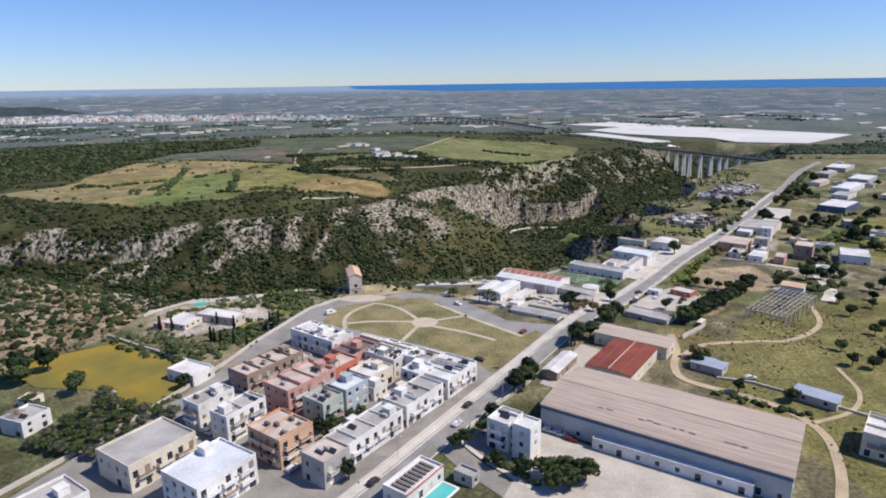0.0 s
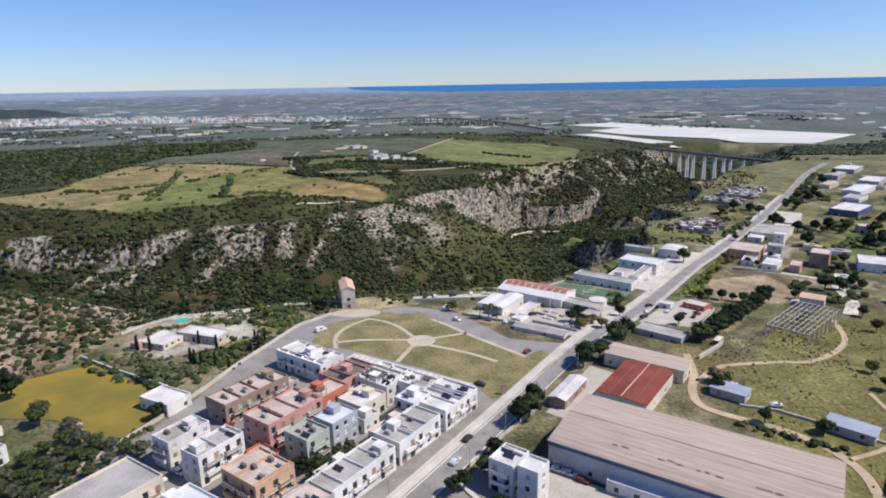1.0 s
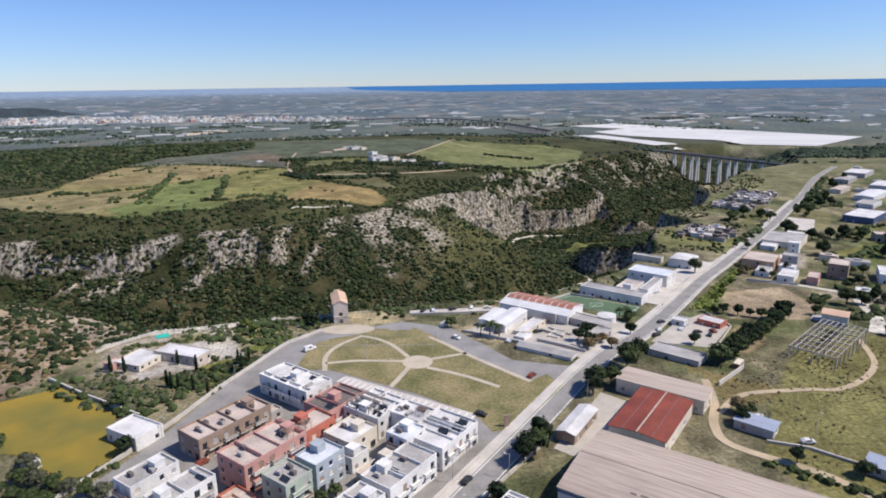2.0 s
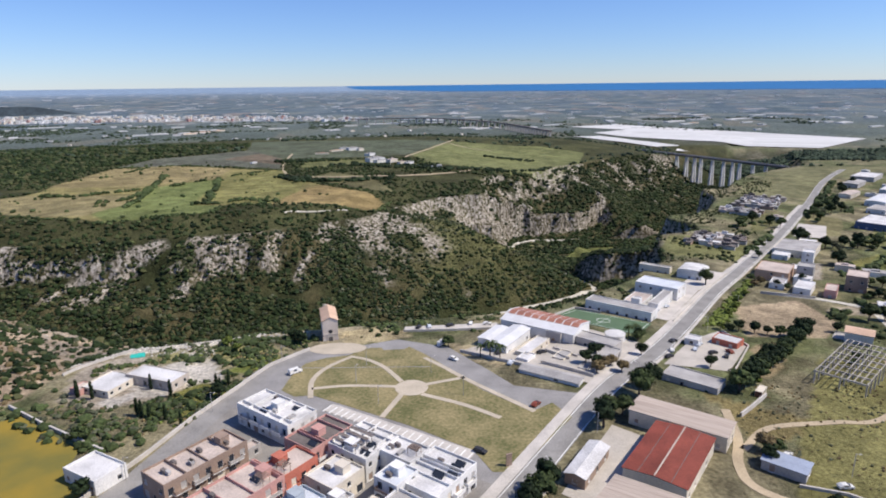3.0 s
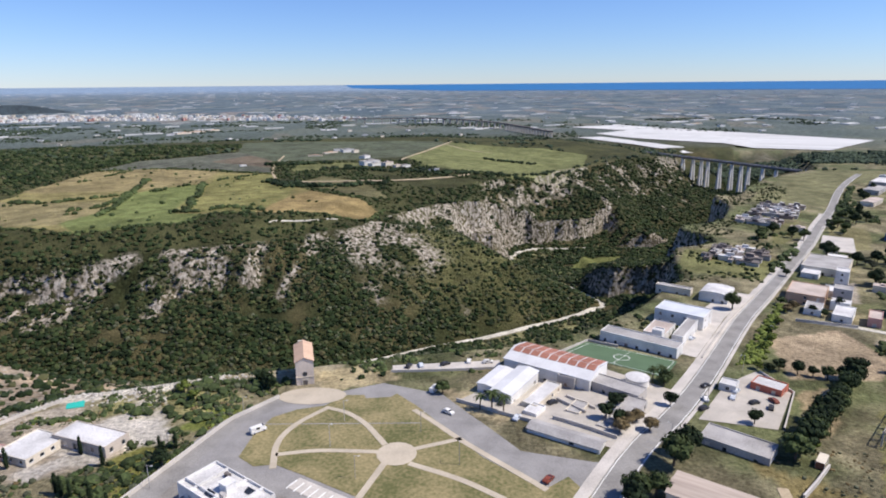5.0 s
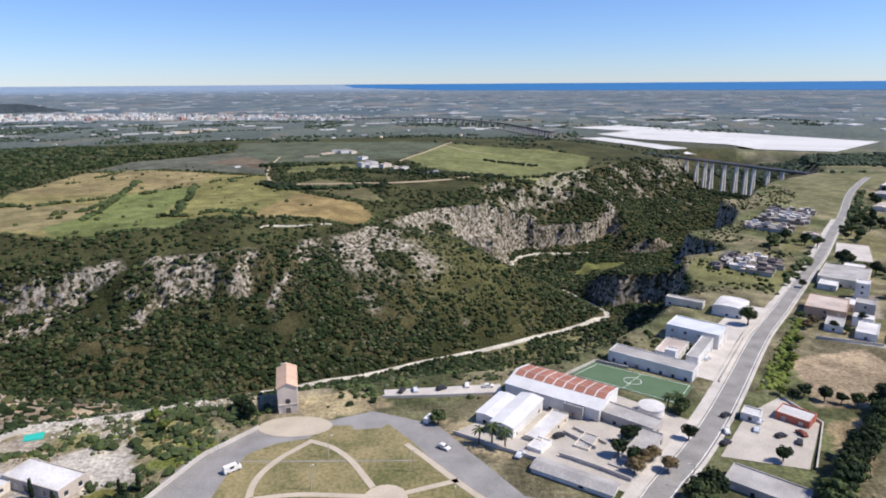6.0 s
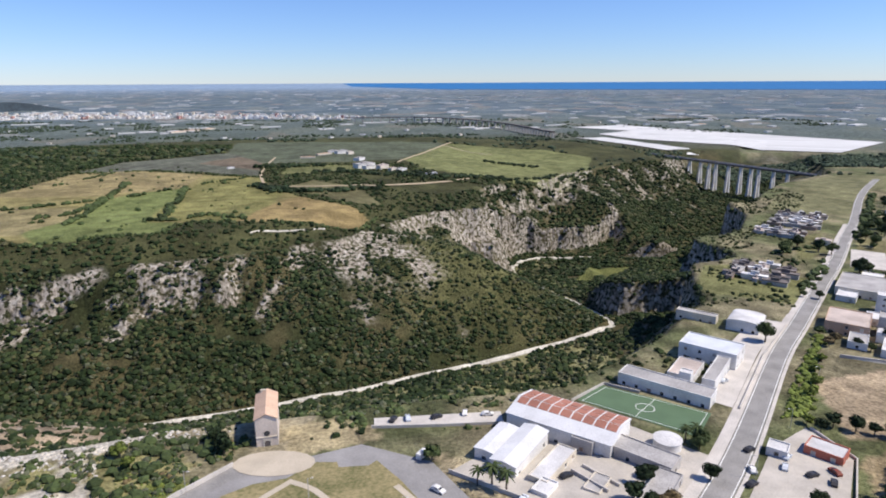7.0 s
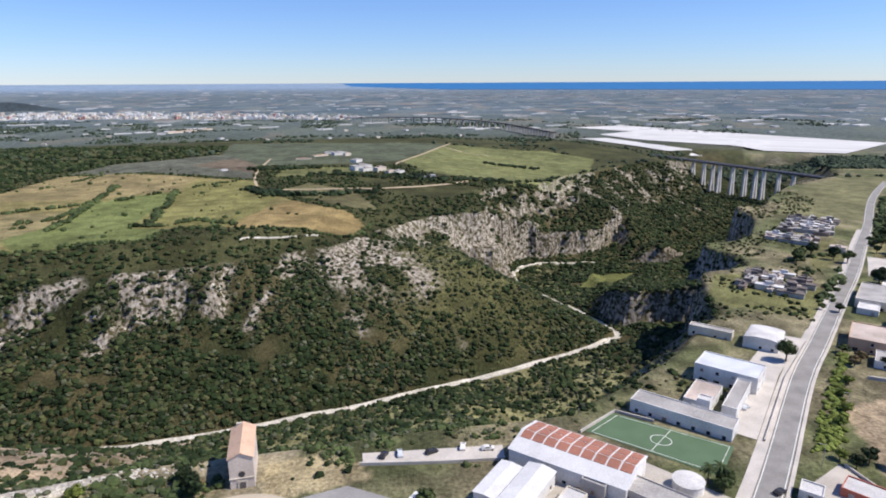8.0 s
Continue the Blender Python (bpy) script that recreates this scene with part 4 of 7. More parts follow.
def house(label, cx, cy, w, d, ang, roof_z, wall="white", roof="roof_grey", storeys=2, win="-y +x +y -x", balcony="", kind="flat", parapet=0.7, clutter=0, name="house", group="town buildings", z0=None, pitch=3.4, category="house", ridge=2.0):
    """A building: walls with openings, windows with panes, balconies, parapet or pitched roof, and what stands on the roof."""
    rnd = random.Random(label + str(round(cx * 7 + cy)))
    base = z0 if z0 is not None else min(ground_z(cx + i * w / 2 * 0.8, cy + j * d / 2 * 0.8) for i in (-1, 0, 1) for j in (-1, 0, 1)) - 0.3
    top = roof_z - base
    e = hold(name, cx, cy, base, ang)
    tagged(e, label, category, group)
    vs, fs, wins = [], [], []
    hs = (top - 0.4) / max(1, storeys)
    wt = top + (parapet if kind == "flat" else 0)
    for side in SIDES:
        (sx, sy), al, outv, rot = SIDES[side]
        width = w if side[1] == "y" else d
        holes = []
        if side in win and storeys:
            n = max(1, int(width / pitch))
            for s in range(storeys):
                for k in range(n):
                    if rnd.random() < 0.12:
                        continue
                    c = width * (k + 0.5) / n
                    if s == 0 and storeys > 1 and rnd.random() < 0.4:   # garage or shop door
                        h = (c - 1.2, 0.32, c + 1.2, 0.4 + min(2.4, hs - 0.4))
                    elif side in balcony and s > 0 or (s == 0 and rnd.random() < 0.3):
                        h = (c - 0.85, 0.4 + s * hs, c + 0.85, 0.4 + s * hs + min(2.3, hs - 0.4))
                    else:
                        h = (c - 0.7, 0.4 + s * hs + 0.8, c + 0.7, 0.4 + s * hs + min(2.35, hs - 0.4))
                    if h[3] - h[1] > 0.5:
                        holes.append(h)
        o = (sx * w / 2, sy * d / 2, 0)
        facade(vs, fs, o, (*al, 0), (*outv, 0), width, 0.0, wt, holes)
        for h in holes:
            wins.append((o, al, rot, h))
    if kind == "flat":   # inner side and top of the parapet
        t = 0.25
        a = [(-w / 2, -d / 2), (w / 2, -d / 2), (w / 2, d / 2), (-w / 2, d / 2)]
        b = [(x - math.copysign(t, x), y - math.copysign(t, y)) for x, y in a]
        m = len(vs)
        vs += [(x, y, wt) for x, y in a] + [(x, y, wt) for x, y in b] + [(x, y, top - 0.02) for x, y in b]
        for i in range(4):
            j = (i + 1) % 4
            fs += [(m + i, m + j, m + 4 + j, m + 4 + i), (m + 4 + i, m + 4 + j, m + 8 + j, m + 8 + i)]
        rp = boxes("roof", [(-w / 2 + t, -d / 2 + t, top - 0.25, w / 2 - t, d / 2 - t, top)], M[roof])
    elif kind in ("gable_x", "gable_y"):
        o, t = 0.35, 0.18
        if kind == "gable_x":
            prof, length, turn = d, w, lambda u, v, z: (u, v, z)
        else:
            prof, length, turn = w, d, lambda u, v, z: (v, u, z)
        q, hl = prof / 2 + o, length / 2 + o
        zz = top - o * ridge / (prof / 2)
        pr = [(-q, zz), (0, top + ridge), (q, zz), (q, zz + t), (0, top + ridge + t), (-q, zz + t)]
        rv = [turn(s * hl, v, z) for s in (-1, 1) for v, z in pr]
        rf = [tuple(range(5, -1, -1)), tuple(range(6, 12))] + [(i, (i + 1) % 6, 6 + (i + 1) % 6, 6 + i) for i in range(6)]
        rp = mesh_of("roof", rv, rf, [M[roof]])
        m = len(vs)
        for s in (-1, 1):
            n0 = len(vs)
            vs += [turn(s * length / 2, -prof / 2, top), turn(s * length / 2, prof / 2, top), turn(s * length / 2, 0, top + ridge)]
            fs.append((n0, n0 + 1, n0 + 2))
    else:   # vault along y
        n, t = 10, 0.15
        pr = [(-(w / 2 + 0.2) * math.cos(math.pi * k / n), top + ridge * math.sin(math.pi * k / n)) for k in range(n + 1)]
        rv = [(x, s * (d / 2 + 0.2), z + u) for s in (-1, 1) for u in (0, t) for x, z in pr]
        g = n + 1
        rf = []
        for k in range(n):
            rf += [(g + k, g + k + 1, 3 * g + k + 1, 3 * g + k), (k + 1, k, 2 * g + k, 2 * g + k + 1), (k, k + 1, g + k + 1, g + k), (2 * g + k + 1, 2 * g + k, 3 * g + k, 3 * g + k + 1)]
        rp = mesh_of("roof", rv, rf, [M[roof]])
        for s in (-1, 1):
            n0 = len(vs)
            vs += [(x, s * d / 2, z) for x, z in pr]
            fs.append(tuple(range(n0, n0 + g)))
    part("wall", mesh_of("wall", vs, fs, [M[wall]]), e)
    part("roof", rp, e)
    for o, al, rot, h in wins:
        pm = M["glass"] if rnd.random() < 0.6 else M[rnd.choice(("brown", "cream", "grey"))]
        f, p = pane_mesh(h[2] - h[0], h[3] - h[1], pm)
        a = Vector((*al, 0))
        at = Matrix.Translation(Vector(o) + a * h[0] + Vector((0, 0, h[1]))) @ pose(0, 0, 0, 0, 0, rot) @ Matrix.Translation((0, 0.2, 0))
        wob = part("window", f, e, at=at)
        part("pane", p, wob)
    for side in balcony.split():
        (sx, sy), al, outv, rot = SIDES[side]
        width = (w if side[1] == "y" else d) * 0.86
        n = max(1, round(width / 5.5))
        bw = width / n * 0.82
        for s in range(1, storeys):
            for k in range(n):
                rail = M[rnd.choice((wall, "white", "grey", "brown"))]
                vb, fb, mi = [], [], []
                for j, r in enumerate(((-bw / 2, -1.3, -0.18, bw / 2, -0.004, 0), (-bw / 2, -1.3, 0.12, bw / 2, -1.22, 1.0), (-bw / 2, -1.22, 0.12, -bw / 2 + 0.08, -0.004, 1.0), (bw / 2 - 0.08, -1.22, 0.12, bw / 2, -0.004, 1.0))):
                    v_, f_ = box_faces(*r, start=len(vb))
                    vb += v_
                    fb += f_
                    mi += [0 if j == 0 else 1] * 6
                me = mesh_of("balcony", vb, fb, [M["white"], rail])
                me.polygons.foreach_set("material_index", mi)
                mid = Vector((outv[0] * w / 2, outv[1] * d / 2, 0.4 + s * hs)) + Vector((*al, 0)) * ((k + 0.5) / n - 0.5) * width
                part("balcony", me, e, at=Matrix.Translation(mid) @ pose(0, 0, 0, 0, 0, rot))
    if kind == "flat" and clutter > 1 and max(w, d) > 14:   # walls between the roof terraces
        for k in range(1, int(max(w, d) // 7) + 1):
            c = -max(w, d) / 2 + 7.0 * k - rnd.uniform(0, 1.5)
            h = rnd.uniform(0.6, 1.2)
            row = (-w / 2 + 0.26, c - 0.12, top + 0.003, w / 2 - 0.26, c + 0.12, top + h) if d > w else (c - 0.12, -d / 2 + 0.26, top + 0.003, c + 0.12, d / 2 - 0.26, top + h)
            part("roof_wall", boxes("roof_wall", [row], M[wall]), e)
    if kind == "flat":
        for k in range(clutter):
            x, y = rnd.uniform(-w / 2 + 2.2, w / 2 - 2.2), rnd.uniform(-d / 2 + 2.2, d / 2 - 2.2)
            c = rnd.random()
            if k == 0 and rnd.random() < 0.5:
                part("stair_hut", boxes("stair_hut", [(x - 1.6, y - 1.5, top + 0.003, x + 1.6, y + 1.5, top + 2.3), (x - 1.75, y - 1.65, top + 2.3, x + 1.75, y + 1.65, top + 2.45)], M[wall]), e)
            elif c < 0.45:
                part("water_tank", boxes("water_tank", [(x - 0.9, y - 0.5, top + 0.3, x + 0.9, y + 0.5, top + 1.2), (x - 0.8, y - 0.4, top + 0.003, x - 0.6, y + 0.4, top + 0.3), (x + 0.6, y - 0.4, top + 0.003, x + 0.8, y + 0.4, top + 0.3)], M[rnd.choice(("roof_dark", "roof_dark", "grey"))]), e)
            elif c < 0.7:
                pv = [(x - 1.6, y - 0.8, top + 0.15), (x + 1.6, y - 0.8, top + 0.15), (x + 1.6, y + 0.7, top + 0.95), (x - 1.6, y + 0.7, top + 0.95)]
                pv += [(a, b, z - 0.06) for a, b, z in pv]
                part("solar_panel", mesh_of("solar_panel", pv, [(0, 1, 2, 3), (7, 6, 5, 4), (0, 4, 5, 1), (1, 5, 6, 2), (2, 6, 7, 3), (3, 7, 4, 0)], [M["glass"]]), e, "dark glass solar panel")
            elif c < 0.82:
                part("roof_wall", boxes("roof_wall", [(-w / 2 + 0.26, y - 0.1, top + 0.003, w / 2 - 0.26, y + 0.1, top + 0.9)], M[wall]), e)
            elif c < 0.92:
                pg = part("pergola", boxes("pergola", [(x - 1.6, y - 1.35, top + 2.0, x - 1.48, y + 1.45, top + 2.1)], M["brown"]), e, "dark slatted roof pergola")
                part("rail", boxes("rail", [(x + 1.48, y - 1.35, top + 2.0, x + 1.6, y + 1.45, top + 2.1)], M["brown"]), pg)
                for i in range(6):
                    part("slat", boxes("slat", [(x - 1.7, y - 1.3 + 0.5 * i, top + 2.103, x + 1.7, y - 1.12 + 0.5 * i, top + 2.2)], M["brown"]), pg)
                for i, j in ((-1, -1), (-1, 1), (1, -1), (1, 1)):
                    part("post", boxes("post", [(x + i * 1.54 - 0.06, y + j * 1.1 - 0.06, top + 0.003, x + i * 1.54 + 0.06, y + j * 1.1 + 0.06, top + 1.998)], M["brown"]), pg)
            else:
                part("roof_box", boxes("roof_box", [(x - 0.6, y - 1.4, top + 0.003, x + 0.6, y + 1.4, top + 0.8)], M[rnd.choice(("roof_dark", "roof_grey", "white"))]), e)
    return e


A = -36.0   # the streets' grid
TOWN = [
    ("long white two-storey house with a flat grey roof", -86.7, 158.1, 16.2, 20.9, -33, 8, "cream", "roof_grey", 2, "+x", 0),
    ("white house with a pale blue-grey flat roof", -63.7, 145.3, 15.3, 18.9, -33, 9, "white", "roof_blue", 3, "+x", 1),
    ("low grey-roofed house beside the edge road", -104, 138, 13, 15, -34, 4, "white", "roof_grey", 1, "", 1),
    ("white three-storey house with a grey terrace", -78, 184, 8, 14, -33, 9, "white", "roof_grey", 3, "-y", 1),
    ("white three-storey house with balconies", -66, 177, 8, 15.5, -33, 9, "white", "roof_grey", 3, "+x", 0),
    ("pink plastered three-storey house with balconies", -50.5, 197, 12.5, 21.9, A, 9, "pink", "roof_pink", 3, "+x", 2),
    ("brown and cream house with a cluttered roof terrace", -67.4, 214.6, 11.2, 26.3, A, 7, "brown", "roof_pink", 2, "+x", 7),
    ("orange three-storey house with wide balconies", -49.3, 164.2, 14.5, 12.7, A, 9, "orange", "roof_pink", 3, "-y +x", 3),
    ("pale green plastered three-storey town house", -39.9, 182.1, 9.7, 8.9, A, 9, "green", "roof_grey", 3, "+x", 1),
    ("grey-blue plastered three-storey town house", -32.9, 191.3, 8.5, 10.7, A, 9, "blue", "roof_blue", 3, "-y", 1),
]
TOWN += [
    ("bright red house with a terrace", -40.1, 209.4, 9, 14, A, 8, "red", "roof_pink", 2, "+x", 1),
    ("white terraced row with balconies beside the square", -51.7, 241.8, 25.1, 12, A, 7, "white", "roof_white", 2, "-y", 4),
    ("house with a dark brown flat roof", -34.8, 226.5, 11.8, 16.8, A, 7, "pink", "roof_dark", 2, "+x", 0),
    ("white house with striped awnings on its roof", -20.5, 222, 15, 15, A, 7, "white", "roof_white", 2, "", 6),
    ("narrow white house with a deep dark courtyard", -9.7, 204, 8, 9, A, 8, "white", "roof_blue", 3, "-y", 2),
    ("low cream house between the terraces", -27, 208, 11, 12, A, 6, "cream", "roof_white", 2, "", 3),
    ("grey corner house beside the main road", -33.6, 152.2, 9.2, 9.9, A, 8, "grey", "roof_pink", 2, "+x", 1),
    ("long white terraced house along the main road", -24.5, 167.5, 9, 26, A, 7, "white", "roof_grey", 2, "+x", 3),
    ("white terraced house along the main road", -10.5, 188, 10.5, 20, A, 7, "white", "roof_grey", 2, "+x", 3),
    ("white corner house with a roof terrace beside the square", 0.8, 206.5, 14.5, 18.5, A, 7, "white", "roof_white", 2, "+x", 5),
    ("white house facing the park square", -8.5, 217, 12, 9, A, 7, "white", "roof_white", 2, "", 3),
]
TOWN += [
    ("low white pool house with a red band", -8.5, 145.6, 8.1, 16.4, A, 4, "white", "roof_white", 1, "", 0),
    ("small grey box hut beside the road", 6.0, 148.6, 6.1, 3.7, A, 3, "grey", "roof_grey", 1, "", 0),
    ("white three-storey office block beside the shed", 18.5, 167.5, 7.5, 9, A, 9, "white", "roof_white", 3, "-y", 0),
    ("white plastered stair tower of the office", 24.2, 161.0, 6, 6.5, A, 10.5, "white", "roof_white", 3, "", 0),
    ("low white garage with a pale roof", -96.7, 214.6, 14.2, 9.8, -28, 4, "white", "roof_white", 1, "", 0),
    ("white house among olive trees", -137, 180, 10, 10, -20, 5, "white", "roof_grey", 2, "", 1),
    ("low white annex behind the terraced houses", -30.6, 171.9, 5, 11, A, 3.4, "white", "roof_grey", 1, "", 1),
    ("low cream annex behind the terraced houses", -16.9, 192.6, 5, 13, A, 4.0, "cream", "roof_pink", 1, "", 2),
    ("low pink annex beside the pink house", -57.0, 201.6, 3.6, 16, A, 3.2, "pink", "roof_pink", 1, "", 0),
    ("small red terrace house between the lanes", -53, 180.5, 9, 6, A, 3.0, "red", "roof_pink", 1, "", 0),
]
TOWN += [
    ("low white store in the courtyard", -24.6, 198.6, 5, 7, A, 4.4, "white", "roof_grey", 1, "", 1),
    ("low cream lean-to beside the white houses", -71.6, 178.6, 3.6, 9, -33, 3.0, "cream", "roof_grey", 1, "", 0),
    ("low grey garage row beside the brown house", -58.6, 222.4, 4, 14, A, 3.0, "grey", "roof_pink", 1, "", 0),
    ("cream villa with a flat roof", 132, 160, 14, 15, -40, 7, "cream", "roof_white", 2, "-y", 1),
]
for lab, x, y, w, d, an, rz, wl_, rf_, st, bal, cl in TOWN:
    house(lab, x, y, w, d, an, rz, wl_, rf_, st, balcony=bal, clutter=cl + (3 if w * d > 60 and rf_ != "roof_blue" and lab[:4] not in ("long", "low ") else 0))
WORKS = [
    ("huge industrial shed with a tan corrugated roof and grey-blue walls", 69, 169.6, 70.8, 31.7, -34, 8.2, "blue", "sheet_tan", 1, "gable_x", 1.8),
    ("long low white annex beside the industrial shed", 63.9, 153.4, 44, 4.2, -33, 3.5, "white", "sheet_white", 1, "flat", 0),
    ("workshop with a rusty red sheet roof", 68.4, 217.3, 17.3, 29.6, A, 5.2, "cream", "sheet_red", 1, "gable_y", 0.7),
    ("workshop wing with a tan roof", 79, 237.5, 30, 11, A, 5.2, "cream", "sheet_tan", 1, "gable_x", 0.6),
    ("narrow brown hut with a pale sheet roof", 44.5, 217, 6, 19, -34, 3.4, "brown", "roof_white", 1, "gable_y", 0.8),
    ("open carport with a blue-grey sheet roof", 101.2, 215.5, 11.6, 7, -41, 3, "grey", "sheet_blue", 1, "gable_x", 0.3),
    ("open carport with a blue-grey sheet roof", 127.5, 190.1, 13.4, 7, -44, 3, "grey", "sheet_blue", 1, "gable_x", 0.3),
    ("long low white school wing", 44, 276, 24, 6, -32, 1.5, "white", "roof_grey", 1, "gable_x", 0.8),
    ("white school hall with a low gabled sheet roof", 32, 311.5, 8.2, 23, -33, 2.3, "white", "sheet_white", 1, "gable_y", 0.7),
    ("flat grey wing of the school", 68.9, 310.3, 21.2, 8.1, -40, 1, "grey", "roof_grey", 1, "flat", 0),
]
WORKS += [
    ("flat grey wing of the school", 68.1, 291.5, 7, 20, A, 1, "grey", "roof_grey", 1, "flat", 0),
    ("square grey block of the school", 53, 316.3, 7, 6, A, 2, "grey", "roof_grey", 1, "flat", 0),
    ("small flat white school store", 36.7, 293.6, 5, 7, A, 0.5, "white", "roof_white", 1, "flat", 0),
    ("long low white school with a flat roof", 94.5, 361.5, 35, 9, -37.5, -2.2, "white", "roof_grey", 1, "flat", 0),
    ("white two-storey block of the low school", 127, 397, 24, 14.5, -38, -2.4, "white", "roof_blue", 2, "flat", 0),
    ("white cross wing of the low school", 119.5, 374.3, 5, 26, A, -3.2, "white", "roof_grey", 1, "flat", 0),
    ("white house with a curved pale roof", 162, 438, 15, 17, A, -6.8, "white", "roof_white", 1, "vault", 1.4),
    ("low grey flat-roofed house with terraces", 96.1, 270.6, 20.3, 9.8, -40, 2, "grey", "roof_grey", 1, "flat", 0),
    ("low white wing beside the gabled school hall", 25.3, 317.2, 6.4, 17, -33, 1.2, "white", "sheet_white", 1, "gable_y", 0.4),
    ("long low pale school store along the yard", 41, 305, 6, 20, A, 0.4, "cream", "roof_white", 1, "flat", 0),
]
WORKS += [
    ("small roofless pale brick store in the yard", 52, 296, 5, 9, A, -0.2, "cream", "roof_grey", 1, "flat", 0),
    ("small grey store with a flat roof", 60, 286, 4, 10, A, 0.2, "grey", "roof_grey", 1, "flat", 0),
    ("white walled terrace block of the low school", 109, 379, 10, 18, A, -5.0, "white", "roof_pink", 1, "flat", 0),
    ("small white tower block of the low school", 104, 366.5, 4.5, 4, A, -0.8, "white", "roof_white", 1, "flat", 0),
    ("long low grey stable beside the rim", 142, 450, 20, 5, -36, -8.0, "cream", "roof_grey", 1, "flat", 0),
    ("kiosk with a white roof and red band", 130, 317, 11, 8, -45, -2.8, "red", "roof_white", 1, "flat", 0),
    ("white canopy of the filling station", 114.5, 317, 6, 6, A, -2.2, "white", "roof_white", 1, "flat", 0),
    ("white farmhouse with a red tiled roof", 193.6, 324.1, 11, 9, A, -3, "white", "tile", 1, "gable_x", 1.0),
    ("orange house beside the main road", 214, 438, 19, 24, A, -6.5, "orange", "roof_pink", 2, "flat", 0),
    ("large pale flat-roofed warehouse", 264, 502, 26, 36, -38, -9.5, "cream", "roof_grey", 1, "flat", 0),
]
WORKS += [
    ("low cream walled store beside the road", 296, 548, 8, 10, -38, -13, "cream", "roof_pink", 1, "flat", 0),
    ("row of low white flat-roofed houses", 215, 406, 9, 18, -38, -8, "white", "roof_white", 1, "flat", 0),
    ("brown unfinished apartment block with bare walls", 249, 411, 11, 16, A, -3.0, "brown", "roof_pink", 2, "flat", 0),
    ("white villa with a wide flat roof", 278, 402, 17, 22, -30, -7, "white", "roof_white", 1, "flat", 0),
    ("white industrial hall with a blue base", 384, 590, 24, 44, -48, -10.5, "band_blue", "roof_white", 1, "flat", 0),
    ("long white industrial hall with sheet roof", 463, 700, 18, 56, -48, -12, "white", "sheet_white", 1, "gable_y", 0.8),
    ("grey industrial hall with a pale roof", 556, 866, 26, 50, -45, -12, "grey", "roof_white", 1, "flat", 0),
    ("low hall with a faded red roof beside a road", 455, 742, 12, 34, -48, -13, "cream", "roof_pink", 1, "gable_y", 0.8),
    ("pale industrial hall with a blue band", 520, 762, 22, 48, -45, -12, "blue", "roof_white", 1, "flat", 0),
    ("grey three-storey flats with small windows", 229, 430, 9, 10, A, -3.0, "grey", "roof_grey", 3, "flat", 0),
    ("white stair tower with a flat roof", 250, 464, 7, 9, A, -3.5, "white", "roof_white", 3, "flat", 0),
    ("narrow pink house with a flat roof", 226, 398, 6, 14, A, -7.0, "pink", "roof_pink", 1, "flat", 0),
    ("ruined tan farmhouse in a field", 345, 512, 10, 12, -20, -10, "stone", "roof_pink", 2, "flat", 0),
]
WORKS += [
    ("low white house with a grey terrace", 234, 447, 8, 12, A, -9.5, "white", "roof_white", 1, "flat", 0),
    ("small white house behind the orange house", 205, 416, 8, 14, A, -8.5, "white", "roof_grey", 1, "flat", 0),
    ("low cream store with a pale roof", 283, 522, 12, 14, -38, -11.5, "cream", "roof_white", 1, "flat", 0),
    ("low white house beside the warehouse", 244, 486, 10, 12, -38, -11, "white", "roof_white", 1, "flat", 0),
    ("low grey store along the main road", 190, 330, 7, 10, -40, -8, "grey", "roof_grey", 1, "flat", 0),
    ("long grey workshop with a dull roof", 505, 812, 16, 40, -45, -12.5, "grey", "roof_grey", 1, "gable_y", 0.8),
    ("white hall with a grey roof among trees", 430, 655, 16, 30, -48, -13, "white", "roof_grey", 1, "flat", 0),
    ("cream house with a flat roof among gardens", 470, 640, 14, 18, -48, -12, "cream", "roof_pink", 2, "flat", 0),
]
for lab, x, y, w, d, an, rz, wl_, rf_, st, kd, rg in WORKS:
    house(lab, x, y, w, d, an, rz, wl_, rf_, st, kind=kd, ridge=rg, parapet=0.4, name="building", category="building", pitch=5.0)


